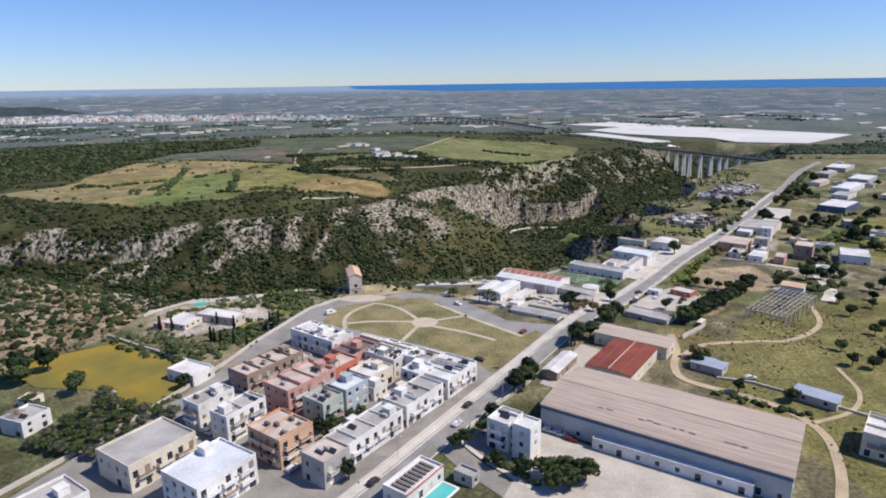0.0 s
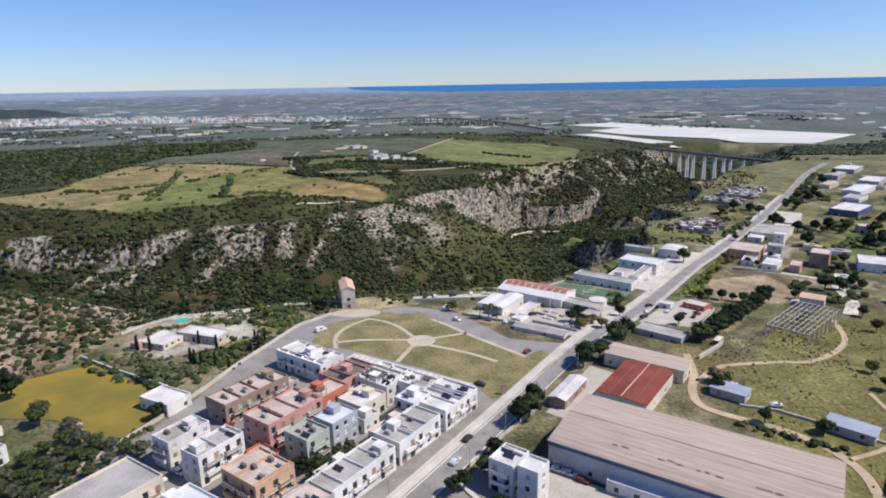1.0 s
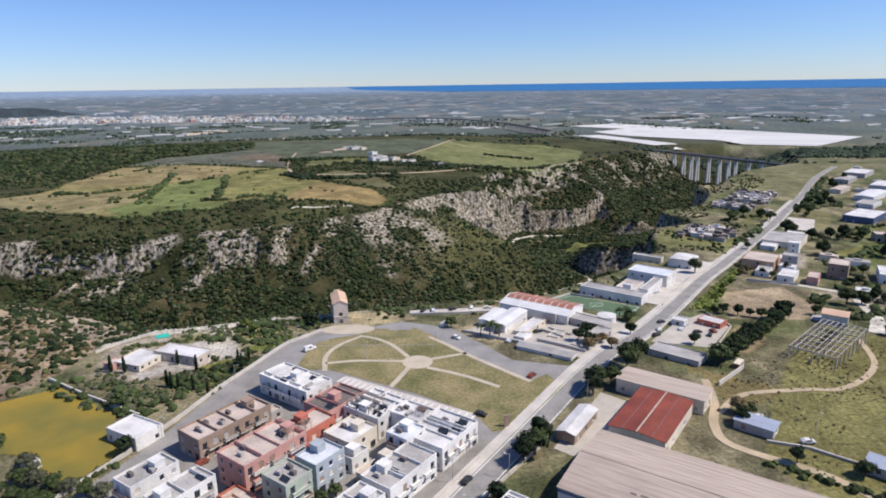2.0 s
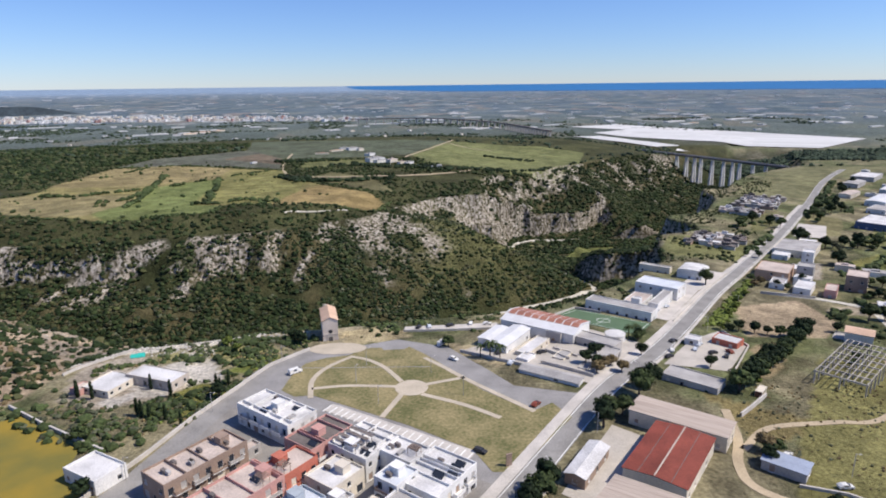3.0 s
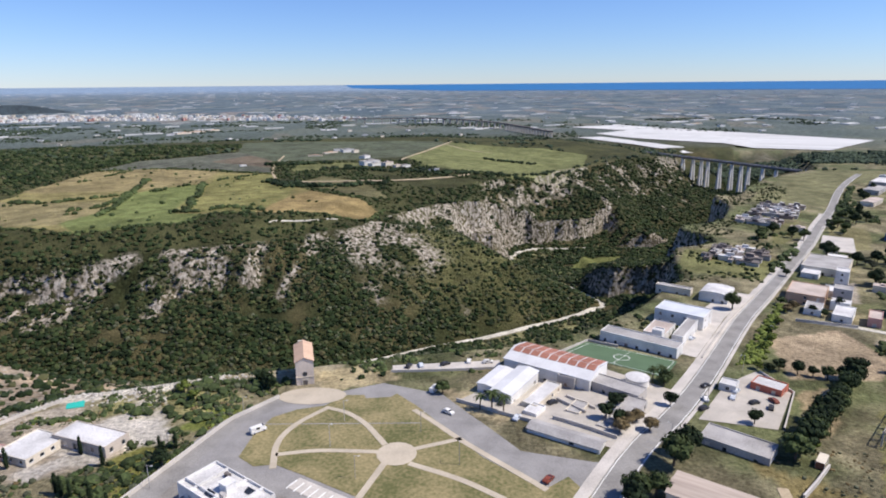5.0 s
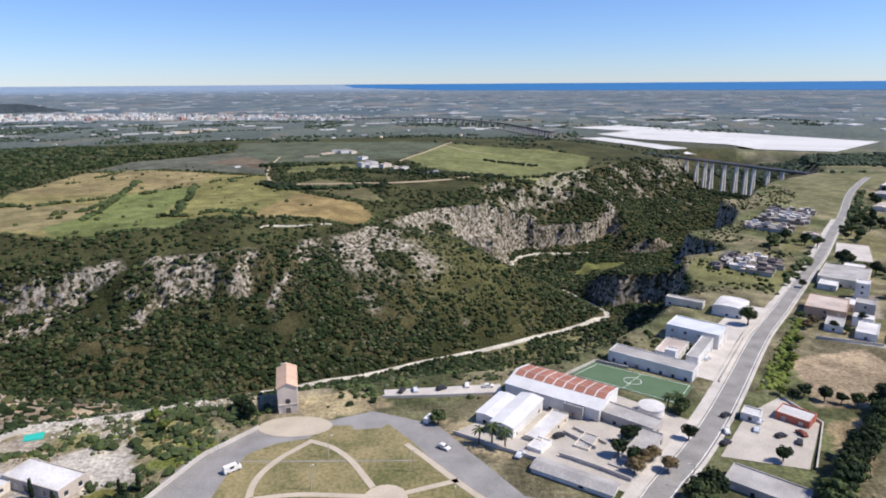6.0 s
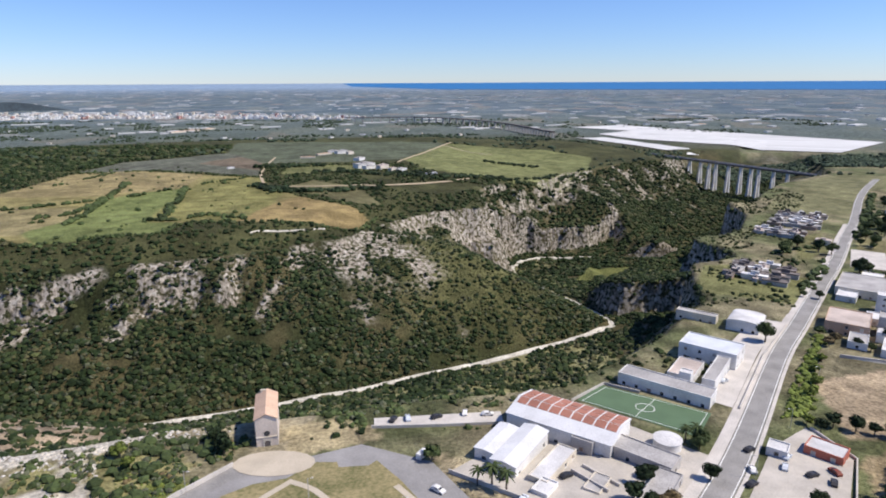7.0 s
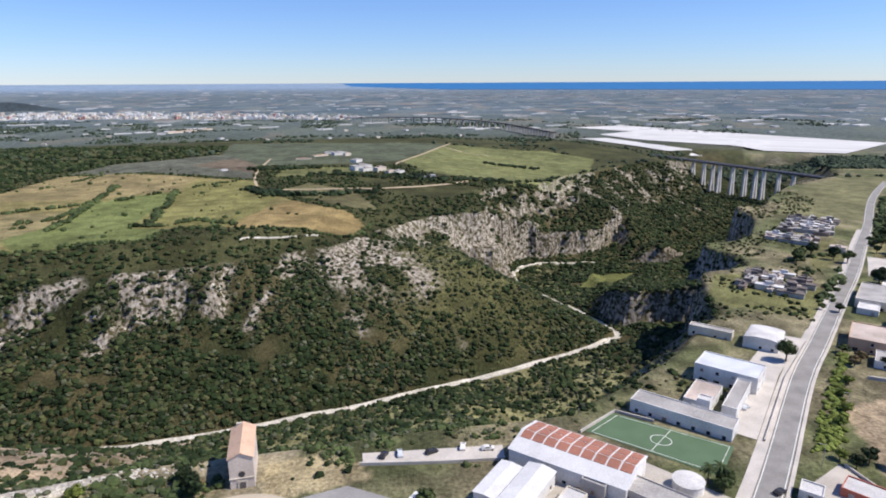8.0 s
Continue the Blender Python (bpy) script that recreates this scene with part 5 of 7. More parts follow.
def chapel():
    e = house("small stone chapel with a terracotta gable roof", -50, 327.5, 6.8, 17, 14, 6.9, "chapel_stone", "tile", 0, "", kind="gable_y", ridge=1.7, name="chapel", category="chapel")
    part("door", boxes("door", [(-0.9, -8.62, 0.3, 0.9, -8.503, 3.0), (-0.6, -8.62, 3.0, 0.6, -8.503, 3.4)], M["roof_dark"]), e, "dark arched wooden door")
    part("door_surround", boxes("door_surround", [(-1.3, -8.7, 0.3, -0.9, -8.503, 3.6), (0.9, -8.7, 0.3, 1.3, -8.503, 3.6), (-1.3, -8.7, 3.4, 1.3, -8.503, 3.9)], M["cream"]), e)
    ring_ = [(math.cos(6.2832 * i / 16), math.sin(6.2832 * i / 16)) for i in range(16)]
    part("round_window", mesh_of("round_window", [(0.95 * a, -8.56, 5.9 + 0.95 * b) for a, b in ring_] + [(0.95 * a, -8.503, 5.9 + 0.95 * b) for a, b in ring_], [tuple(range(16))] + [(i, 16 + i, 16 + (i + 1) % 16, (i + 1) % 16) for i in range(16)], [M["glass"]]), e, "dark round window")
    part("cornice", boxes("cornice", [(-3.5, -8.75, 4.6, 3.5, -8.503, 4.85)], M["cream"]), e)
    part("bell_gable", boxes("bell_gable", [(-1.9, 8.0, 8.0, -1.4, 8.45, 12.6), (-0.8, 8.0, 9.6, -0.3, 8.45, 12.6), (-2.0, 7.95, 12.6, -0.2, 8.5, 13.0)], M["cream"]), e, "small pale bell gable")
    part("step", boxes("step", [(-2.2, -10.2, -0.1, 2.2, -8.503, 0.35)], M["pavement"]), e)


chapel()


def sports_hall():
    e = house("sports hall with red and white roof panels", 49.8, 328.2, 35.9, 18.7, -34, 2.4, "white", "sheet_white", 1, kind="gable_x", ridge=2.0, name="building", category="building", pitch=5.0)
    top, slope = 2.4 - e.matrix_world.translation.z, 2.0 / (18.7 / 2)
    for k in range(9):
        x0 = -17.6 + k * 35.2 / 9
        for a, b in ((-3.6, -0.2), (0.2, 4.4), (4.8, 9.2)):
            v = []
            for h in (0.20, 0.30):
                for x, y in ((x0 + 0.45, a), (x0 + 35.2 / 9 - 0.1, a), (x0 + 35.2 / 9 - 0.1, b), (x0 + 0.45, b)):
                    v.append((x, y, top + 2.0 - abs(y) * slope + h))
            f = [(4, 5, 6, 7), (0, 1, 5, 4), (1, 2, 6, 5), (2, 3, 7, 6), (3, 0, 4, 7)]
            part("roof_panel", mesh_of("roof_panel", v, f, [M["tile_red"]]), e, "faded red roof panel")


sports_hall()


def hall_extras():
    """Blue band, ridge cap and roof seams of the large shed."""
    e = [o for o in scene.objects if o.name.startswith("building") and "huge industrial" in o.get("label", "")][0]
    top = 8.2 - e.matrix_world.translation.z
    part("fascia", boxes("fascia", [(-35.5, -15.98, top - 1.3, 35.5, -15.86, top - 0.5)], M["band_blue"]), e, "dark blue band under the eaves")
    sl = 1.8 / (31.7 / 2)
    for k in range(17):
        y = -15.4 + k * 1.93
        z = top + 1.8 - abs(y) * sl + 0.18
        part("roof_seam", boxes("roof_seam", [(-35.6, y - 0.06, z - 0.05, 35.6, y + 0.06, z + 0.03)], M["sheet_seam"]), e)
    part("ridge_cap", boxes("ridge_cap", [(-35.6, -0.45, top + 1.9, 35.6, 0.45, top + 2.08)], M["sheet_seam"]), e)
    rr = random.Random(2)
    for k in range(14):
        x = rr.uniform(-20, 22)
        y = -9.5 + rr.uniform(-0.4, 0.4)
        z = top + 1.8 - abs(y) * sl + 0.2
        part("roof_patch", boxes("roof_patch", [(x, y - 0.35, z, x + rr.uniform(1, 2.5), y + 0.35, z + 0.06)], M["roof_dark"]), e, "dark broken skylight patch")
    r = [o for o in scene.objects if o.name.startswith("building") and "rusty red" in o.get("label", "")][0]
    t2 = 5.2 - r.matrix_world.translation.z
    part("ridge_cap", boxes("ridge_cap", [(-0.22, -15.1, t2 + 0.8, 0.22, 15.1, t2 + 0.96)], M["sheet_tan"]), r)
    for s in (-4.5, 4.5):
        part("roof_seam", boxes("roof_seam", [(s - 0.08, -15.1, t2 + 0.7 - 0.7 * 4.5 / 8.65 + 0.15, s + 0.08, 15.1, t2 + 0.7 - 0.7 * 4.5 / 8.65 + 0.24)], M["roof_dark"]), r)


hall_extras()


# ---- greenery ----
def blob_field(name, pts, sizes, material, label, flat=0.75, seed=1):
    """Many irregular shrubs in one mesh: pts (n, 3), radii."""
    r_ = np.random.RandomState(seed)
    g = (1 + 5 ** 0.5) / 2
    ico = np.array([(-1, g, 0), (1, g, 0), (-1, -g, 0), (1, -g, 0), (0, -1, g), (0, 1, g), (0, -1, -g), (0, 1, -g), (g, 0, -1), (g, 0, 1), (-g, 0, -1), (-g, 0, 1)]) / math.hypot(1, g)
    tri = np.array([(0, 11, 5), (0, 5, 1), (0, 1, 7), (0, 7, 10), (0, 10, 11), (1, 5, 9), (5, 11, 4), (11, 10, 2), (10, 7, 6), (7, 1, 8), (3, 9, 4), (3, 4, 2), (3, 2, 6), (3, 6, 8), (3, 8, 9), (4, 9, 5), (2, 4, 11), (6, 2, 10), (8, 6, 7), (9, 8, 1)])
    n = len(pts)
    a = r_.uniform(0, 6.28, n)
    c, s = np.cos(a), np.sin(a)
    j = 1 + r_.uniform(-0.34, 0.34, (n, 12))
    v = ico[None] * j[..., None] * np.asarray(sizes)[:, None, None]
    x, y = v[..., 0] * c[:, None] - v[..., 1] * s[:, None], v[..., 0] * s[:, None] + v[..., 1] * c[:, None]
    v = np.stack([x, y, v[..., 2] * flat], -1) + np.asarray(pts)[:, None, :]
    f = tri[None] + (np.arange(n) * 12)[:, None, None]
    ob = new(name, fast_mesh(name, v.reshape(-1, 3), f.reshape(-1, 3), [material]))
    return tagged(ob, label, "shrubs", kind="stuff")


rs = np.random.RandomState(7)


def shrub_layer(name, n, box, keep, size, material, label, seed, far=False):
    x0, x1, y0, y1 = box
    x, y = rs.uniform(x0, x1, n), rs.uniform(y0, y1, n)
    z, deep, is_far, dr = land(x, y)
    k = keep(x, y, z, deep, is_far, dr)
    x, y, z = x[k], y[k], z[k]
    r = size[0] + (size[1] - size[0]) * rs.rand(len(x)) ** 2
    z = z + r * 0.3
    if far:
        x, y, z = warp(x, y, z)
    return blob_field(name, np.stack([x, y, z], 1), r, M[material], label, seed=seed)


def in_wood(x, y, z, deep, far, dr):
    dens = 1.0 - np.where(x > -70, 0.88, 0.64) * bare_rock(x, y)
    e = 2.0
    slope = np.hypot(land(x + e, y)[0] - z, land(x, y + e)[0] - z) / e
    dens = np.where(slope > 0.95, dens * np.where(x > -70, 0.16, 0.7), dens)
    spur = np.exp(-(((x - 25) / 75) ** 2 + ((y - 630) / 90) ** 2) ** 2) * far
    dens = dens * (1 - 0.82 * spur)
    dens = np.where(~far & (x < -105), 0.22 + 0.5 * smooth(0.45, 0.2, 1 - deep), np.where(~far & (x < 130), 0.15 + 0.45 * smooth(0.6, 0.2, 1 - deep), dens))
    bed = line_dist(x, y, BED[2:15]) < 2.4 + 2.2 * fbm(x, y, 9, 2, 78)
    meadow = inside(x, y, [(138, 724), (162, 766), (209, 778), (192, 752), (152, 715)])
    clear = smooth(0.22, 0.32, fbm(x, y, 20, 3, 77))
    return (deep > 0.015) & ~bed & ~meadow & (rs.rand(len(x)) < dens * clear)


WOOD = (-330, 330, 240, 770)
shrub_layer("ravine_shrubs", 84000, WOOD, in_wood, (0.7, 2.5), "maquis", "dense dark green shrubs on the ravine slopes", 1)
shrub_layer("ravine_shrubs", 20000, WOOD, in_wood, (0.9, 2.2), "leaf_dark", "dark evergreen shrubs on the ravine slopes", 6)
shrub_layer("ravine_shrubs", 14000, WOOD, in_wood, (0.7, 1.9), "leaf_olive", "grey-green shrubs on the ravine slopes", 2)


def on_spur(x, y, z, deep, far, dr):
    spur = np.exp(-(((x - 28) / 80) ** 2 + ((y - 632) / 92) ** 2) ** 2)
    bed = line_dist(x, y, BED[2:15]) < 3.5
    return far & (deep > 0.03) & ~bed & (rs.rand(len(x)) < spur * (1 - bare_rock(x, y)) * (0.35 + 0.65 * smooth(0.35, 0.6, fbm(x, y, 12, 3, 79))))


shrub_layer("garrigue", 11000, (-80, 130, 520, 760), on_spur, (0.4, 1.2), "flank", "low olive green garrigue on the sunlit spur", 29)
shrub_layer("ravine_shrubs", 40000, (0, 640, 700, 1350), in_wood, (1.3, 3.3), "maquis", "dark green shrubs in the far ravine", 3)
shrub_layer("ravine_shrubs", 9000, (-900, -330, 200, 560), in_wood, (1.5, 4.0), "maquis", "dark green shrubs at the ravine's end", 8)


BUILT = [(-160, 60), (-160, 240), (-60, 312), (-10, 330), (48, 350), (70, 372), (112, 362), (140, 415), (160, 440), (215, 470), (330, 640), (520, 860), (520, 60)]


def on_rim(x, y, z, deep, far, dr):
    return ~far & (deep < 0) & (dr < 45) & ~inside(x, y, BUILT) & ~inside(x, y, [(-19, 341), (31, 347), (31, 332), (-18, 328)]) & (fbm(x, y, 22, 3, 66) > 0.45) & (rs.rand(len(x)) < 0.8)


shrub_layer("rim_shrubs", 16000, (-60, 420, 320, 900), on_rim, (0.6, 1.9), "maquis", "green shrubs along the ravine's edge", 13)


def off_fields(x, y):
    ok = np.ones(len(x), bool)
    for pts, c in FIELDS:
        ok &= ~inside(x, y, pts)
    return ok


def on_plateau(x, y, z, deep, far, dr):
    return far & (deep < 0) & off_fields(x, y) & (fbm(x, y, 80, 4, 55) > np.where(y < 800, 0.24, 0.36))


def in_fields(x, y, z, deep, far, dr):
    return far & (deep < 0) & (y < 960) & ~off_fields(x, y) & (fbm(x, y, 30, 3, 95) > 0.54)


shrub_layer("field_bushes", 520, (-520, -50, 570, 960), in_fields, (0.9, 3.0), "leaf", "scattered dark bushes on the fields", 15)


def in_far_wood(x, y, z, deep, far, dr):
    wood = inside(x, y, [(-1100, 700), (-520, 700), (-470, 930), (-440, 1010), (-330, 1150), (-370, 1260), (-1100, 1400)])
    return far & (deep < 0) & off_fields(x, y) & wood & (fbm(x, y, 90, 3, 57) > 0.34)


def on_plain(x, y, z, deep, far, dr):
    return (fbm(x, y, 160, 4, 58) > 0.58) & (np.hypot(x, y) > 1100) & off_fields(x, y) & ~inside(x, y, [(380, 1560), (480, 2550), (1200, 1840), (900, 1540)]) & (deep < 0)


shrub_layer("scrub", 22000, (-620, 350, 520, 1000), on_plateau, (0.9, 2.8), "maquis", "dark green scrub on the plateau", 4)
shrub_layer("woodland", 14000, (-1100, -300, 700, 1400), in_far_wood, (2.2, 4.6), "maquis", "dark green woodland on the plateau", 5)
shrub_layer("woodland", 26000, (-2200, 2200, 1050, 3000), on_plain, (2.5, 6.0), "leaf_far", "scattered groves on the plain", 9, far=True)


def in_belt(x, y, z, deep, far, dr):
    return inside(x, y, [(540, 1420), (585, 1345), (640, 1260), (1300, 1120), (1500, 1300), (1250, 1600), (900, 1540), (640, 1540)]) & ((deep < 0) | (y > 1330)) & (fbm(x, y, 70, 3, 81) > 0.33)


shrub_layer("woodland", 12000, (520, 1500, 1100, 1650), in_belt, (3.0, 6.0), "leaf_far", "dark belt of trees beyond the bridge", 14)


def hedge(name, lines, size, material, label, every=2.2, spread=2.0, gap=0.35, seed=20):
    px, py = [], []
    for ln in lines:
        p, d = along(ln, every)
        keep = fbm(p[:, 0], p[:, 1], 16, 2, seed) > gap
        p = p[keep]
        px += list(p[:, 0] + rs.normal(0, spread, len(p)))
        py += list(p[:, 1] + rs.normal(0, spread, len(p)))
    x, y = np.array(px), np.array(py)
    r = rs.uniform(*size, len(x))
    return blob_field(name, np.stack([x, y, land(x, y)[0] + r * 0.4], 1), r, M[material], label, seed=seed)


hedge("hedge", [[(-421, 689), (-375, 680), (-338, 715), (-299, 745), (-279, 781)], [(-339, 619), (-328, 644), (-310, 661), (-313, 711)], [(-291, 623), (-305, 695), (-330, 780), (-343, 831)],
                [(-224, 646), (-249, 743), (-265, 794)], [(-235, 634), (-206, 639), (-194, 660), (-155, 643)]], (1.2, 3.4), "leaf", "dark bushy hedges between the fields", 1.8, 1.6, gap=0.36)
hedge("hedge", [[(-372, 588), (-330, 570), (-286, 562), (-256, 566), (-250, 582), (-203, 588), (-196, 625), (-154, 632), (-115, 634), (-62, 640), (-52, 690)], [(-448, 912), (-367, 930), (-281, 900), (-208, 872)],
                [(-268, 813), (-242, 837), (-213, 885)], [(-411, 862), (-405, 919)]], (0.9, 2.2), "leaf", "low dark bushes along the fields' edges", 2.0, 2.0, gap=0.42, seed=30)
hedge("hedge", [[(-192, 806), (-163, 768), (-114, 778), (-59, 800)], [(-190, 800), (-150, 772), (-100, 784)], [(-240, 955), (-208, 958), (-150, 975)], [(-150, 905), (-100, 905), (-60, 890), (0, 880)], [(-130, 925), (-110, 915)], [(-45, 905), (10, 890), (60, 915), (100, 915)]],
      (2.2, 4.6), "leaf_dark", "dark trees round the farm on the plateau", 2.6, 4.0, 0.3, 31)
hedge("hedge", [[(222, 1058), (170, 1000), (140, 955), (90, 918)], [(70, 1090), (150, 1068)], [(88, 1082), (130, 1080)]], (2.0, 3.5), "leaf_dark", "dark hedge along the plateau's edge", 3.0, 3.0, 0.3, 21)
hedge("hedge", [[(361, 655), (350, 640)], [(372, 668), (500, 844)], [(246, 524), (282, 572)]], (1.5, 3.2), "leaf", "bushes along the main road", 2.6, 1.5, 0.3, 22)
hedge("hedge", [[(255, 590), (275, 602), (295, 606)], [(230, 505), (238, 516)], [(284, 520), (300, 545)], [(262, 440), (272, 456), (286, 478)], [(282, 455), (320, 480), (350, 500)], [(318, 520), (345, 545), (372, 560)], [(395, 650), (412, 672)], [(405, 700), (440, 745)], [(300, 430), (340, 460)], [(200, 352), (214, 366)], [(250, 385), (262, 395)], [(232, 384), (240, 376)], [(205, 330), (235, 345)]],
      (1.0, 2.8), "leaf", "dark bushes round the houses and plots", 1.4, 2.4, 0.3, 32)
hedge("hedge", [[(132, 341), (148, 365), (168, 392), (192, 424)], [(136, 342), (152, 364), (164, 382)]], (0.8, 1.7), "leaf_light", "bright green reeds beside the main road", 0.9, 1.4, 0.25, 23)
hedge("hedge", [[(96, 196), (120, 180)], [(10, 172), (16, 182)], [(12, 160), (24, 148)], [(-96, 200), (-108, 186)], [(-100, 226), (-112, 232)]], (0.7, 1.6), "leaf", "low green bushes at the roadside", 1.0, 1.2, 0.2, 24)
hedge("garden_shrubs", [[(-146, 250), (-104, 230)], [(-138, 258), (-96, 234)], [(-100, 318), (-62, 312)], [(-95, 308), (-66, 300)], [(-92, 296), (-76, 286)], [(-84, 322), (-58, 322)], [(-108, 300), (-98, 292)], [(-92, 260), (-80, 254)], [(-100, 256), (-86, 250)]],
      (0.8, 2.2), "leaf", "mixed green garden shrubs", 1.5, 2.4, 0.3, 25)
hedge("garden_shrubs", [[(-140, 246), (-100, 236)], [(-130, 258), (-110, 248)], [(-98, 260), (-84, 252)], [(-106, 312), (-70, 318)]], (0.6, 1.5), "leaf_olive", "grey-green garden shrubs", 1.2, 3.0, 0.2, 26)


def on_bank(x, y, z, deep, far, dr):
    return ~far & inside(x, y, BANK) & (rs.rand(len(x)) < 0.45 + 0.55 * smooth(0.40, 0.55, fbm(x, y, 18, 3, 96)))


shrub_layer("bank_shrubs", 8200, (-480, -148, 190, 400), on_bank, (0.7, 2.4), "maquis", "separate green bushes on bare tan earth", 27)
shrub_layer("bank_shrubs", 3000, (-480, -148, 190, 400), on_bank, (0.6, 1.6), "leaf_dry", "dry brown bushes on bare tan earth", 28)


def in_garden(x, y, z, deep, far, dr):
    ok = inside(x, y, [(-140, 256), (-104, 232), (-84, 244), (-72, 276), (-58, 304), (-56, 322), (-84, 327), (-128, 308), (-144, 284)])
    ok &= ~inside(x, y, [(-136, 266), (-112, 254), (-94, 266), (-94, 284), (-128, 286)]) & ~inside(x, y, [(-104, 276), (-80, 276), (-90, 293), (-104, 290)])
    return ok & (fbm(x, y, 9, 3, 92) > np.where((y > 292) & (x > -100), 0.48, np.where(y < 264, 0.43, 0.54)))


shrub_layer("garden_shrubs", 3000, (-146, -54, 230, 330), in_garden, (0.35, 1.5), "leaf", "mixed green shrubs in the villa garden", 16)
shrub_layer("garden_shrubs", 1500, (-146, -54, 230, 330), in_garden, (0.3, 1.1), "leaf_olive", "grey-green shrubs in the villa garden", 17)
shrub_layer("garden_shrubs", 700, (-146, -54, 230, 330), in_garden, (0.3, 0.9), "leaf_light", "light green plants in the villa garden", 18)
shrub_layer("garden_shrubs", 700, (-146, -54, 230, 330), in_garden, (0.3, 0.9), "leaf_dry", "dry brown plants in the villa garden", 19)


def dry_meadow(x, y, z, deep, far, dr):
    ok = inside(x, y, [(95, 262), (160, 322), (320, 340), (320, 190), (120, 120), (105, 200)]) & ~far & (deep < 0)
    return ok & (fbm(x, y, 14, 3, 91) > 0.5)




def rim_rubble():
    """Pale limestone blocks along the ravine's rim."""
    px, py = [], []
    for ln, sp, n in (([(-134, 309), (-116, 313), (-100, 317), (-84, 325), (-66, 331)], 2.2, 5), ([(-118, 304), (-104, 312), (-94, 300)], 2.0, 3), ([(-150, 290), (-136, 306)], 1.5, 3)):
        p, d = along(ln, 1.0)
        for k in range(n):
            px += list(p[:, 0] + rs.normal(0, sp, len(p)))
            py += list(p[:, 1] + rs.normal(0, sp, len(p)))
    x, y = np.array(px), np.array(py)
    r = 0.2 + 0.6 * rs.rand(len(x)) ** 2
    ob = blob_field("limestone_blocks", np.stack([x, y, land(x, y)[0] + r * 0.2], 1), r, M["limestone"], "pale limestone rubble along the ravine's rim", 0.6, 33)
    ob["category"] = "rocks"


rim_rubble()


def by_chapel(x, y, z, deep, far, dr):
    return ~far & (dr < 40) & (y > 306) & ((deep >= 0) | (y > 330)) & ~inside(x, y, [(-62, 312), (-62, 340), (-38, 342), (-22, 330), (-30, 312)]) & ~inside(x, y, [(-19, 341), (31, 347), (31, 332), (-18, 328)]) & (fbm(x, y, 12, 3, 97) > 0.44)


shrub_layer("rim_shrubs", 5200, (-150, 30, 306, 400), by_chapel, (0.4, 1.6), "leaf", "green shrubs along the rim beside the chapel", 34)
shrub_layer("rim_shrubs", 1800, (-150, 30, 306, 400), by_chapel, (0.4, 1.2), "leaf_olive", "grey-green shrubs along the rim beside the chapel", 35)
shrub_layer("grass_tufts", 5000, (90, 330, 120, 345), dry_meadow, (0.2, 0.6), "leaf_dry", "tufts of dry grass and weeds", 11)
shrub_layer("grass_tufts", 3000, (90, 330, 120, 345), dry_meadow, (0.25, 0.7), "leaf_olive", "tufts of grey-green weeds", 12)


def crown_mesh(name, lobes, leaf, count, material, seed):
    """A crown: uneven lobes of foliage with many small leaf sprays over them."""
    r_ = np.random.RandomState(seed)
    g = (1 + 5 ** 0.5) / 2
    ico = np.array([(-1, g, 0), (1, g, 0), (-1, -g, 0), (1, -g, 0), (0, -1, g), (0, 1, g), (0, -1, -g), (0, 1, -g), (g, 0, -1), (g, 0, 1), (-g, 0, -1), (-g, 0, 1)]) / math.hypot(1, g)
    tri = [(0, 11, 5), (0, 5, 1), (0, 1, 7), (0, 7, 10), (0, 10, 11), (1, 5, 9), (5, 11, 4), (11, 10, 2), (10, 7, 6), (7, 1, 8), (3, 9, 4), (3, 4, 2), (3, 2, 6), (3, 6, 8), (3, 8, 9), (4, 9, 5), (2, 4, 11), (6, 2, 10), (8, 6, 7), (9, 8, 1)]
    vs, fs = [], []
    for x, y, z, rx, rz in lobes:
        b = len(vs)
        vs += [(x + v[0] * rx * 0.8 * q, y + v[1] * rx * 0.8 * q, z + v[2] * rz * 0.8 * q) for v, q in zip(ico, r_.uniform(0.75, 1.15, 12))]
        fs += [tuple(i + b for i in t) for t in tri]
        for k in range(count):
            d = r_.normal(size=3)
            d /= np.linalg.norm(d)
            c = np.array((x, y, z)) + d * np.array((rx, rx, rz)) * r_.uniform(0.75, 1.12)
            u = np.cross(d, r_.normal(size=3))
            u /= np.linalg.norm(u) + 1e-6
            w = np.cross(d, u) + d * r_.uniform(-0.5, 0.5)
            s = leaf * r_.uniform(0.6, 1.3)
            b = len(vs)
            vs += [tuple(c + u * s), tuple(c + w * s * 0.7), tuple(c - u * s), tuple(c - w * s * 0.7)]
            fs.append((b, b + 1, b + 2, b + 3))
    return mesh_of(name, vs, fs, [material])


def limb(vs, fs, a, b, ra, rb, n=6):
    a, b = Vector(a), Vector(b)
    q = (b - a).to_track_quat("Z", "Y").to_matrix()
    m = len(vs)
    for c, r in ((a, ra), (b, rb)):
        vs += [tuple(c + q @ Vector((r * math.cos(6.2832 * i / n), r * math.sin(6.2832 * i / n), 0))) for i in range(n)]
    fs += [(m + i, m + (i + 1) % n, m + n + (i + 1) % n, m + n + i) for i in range(n)]


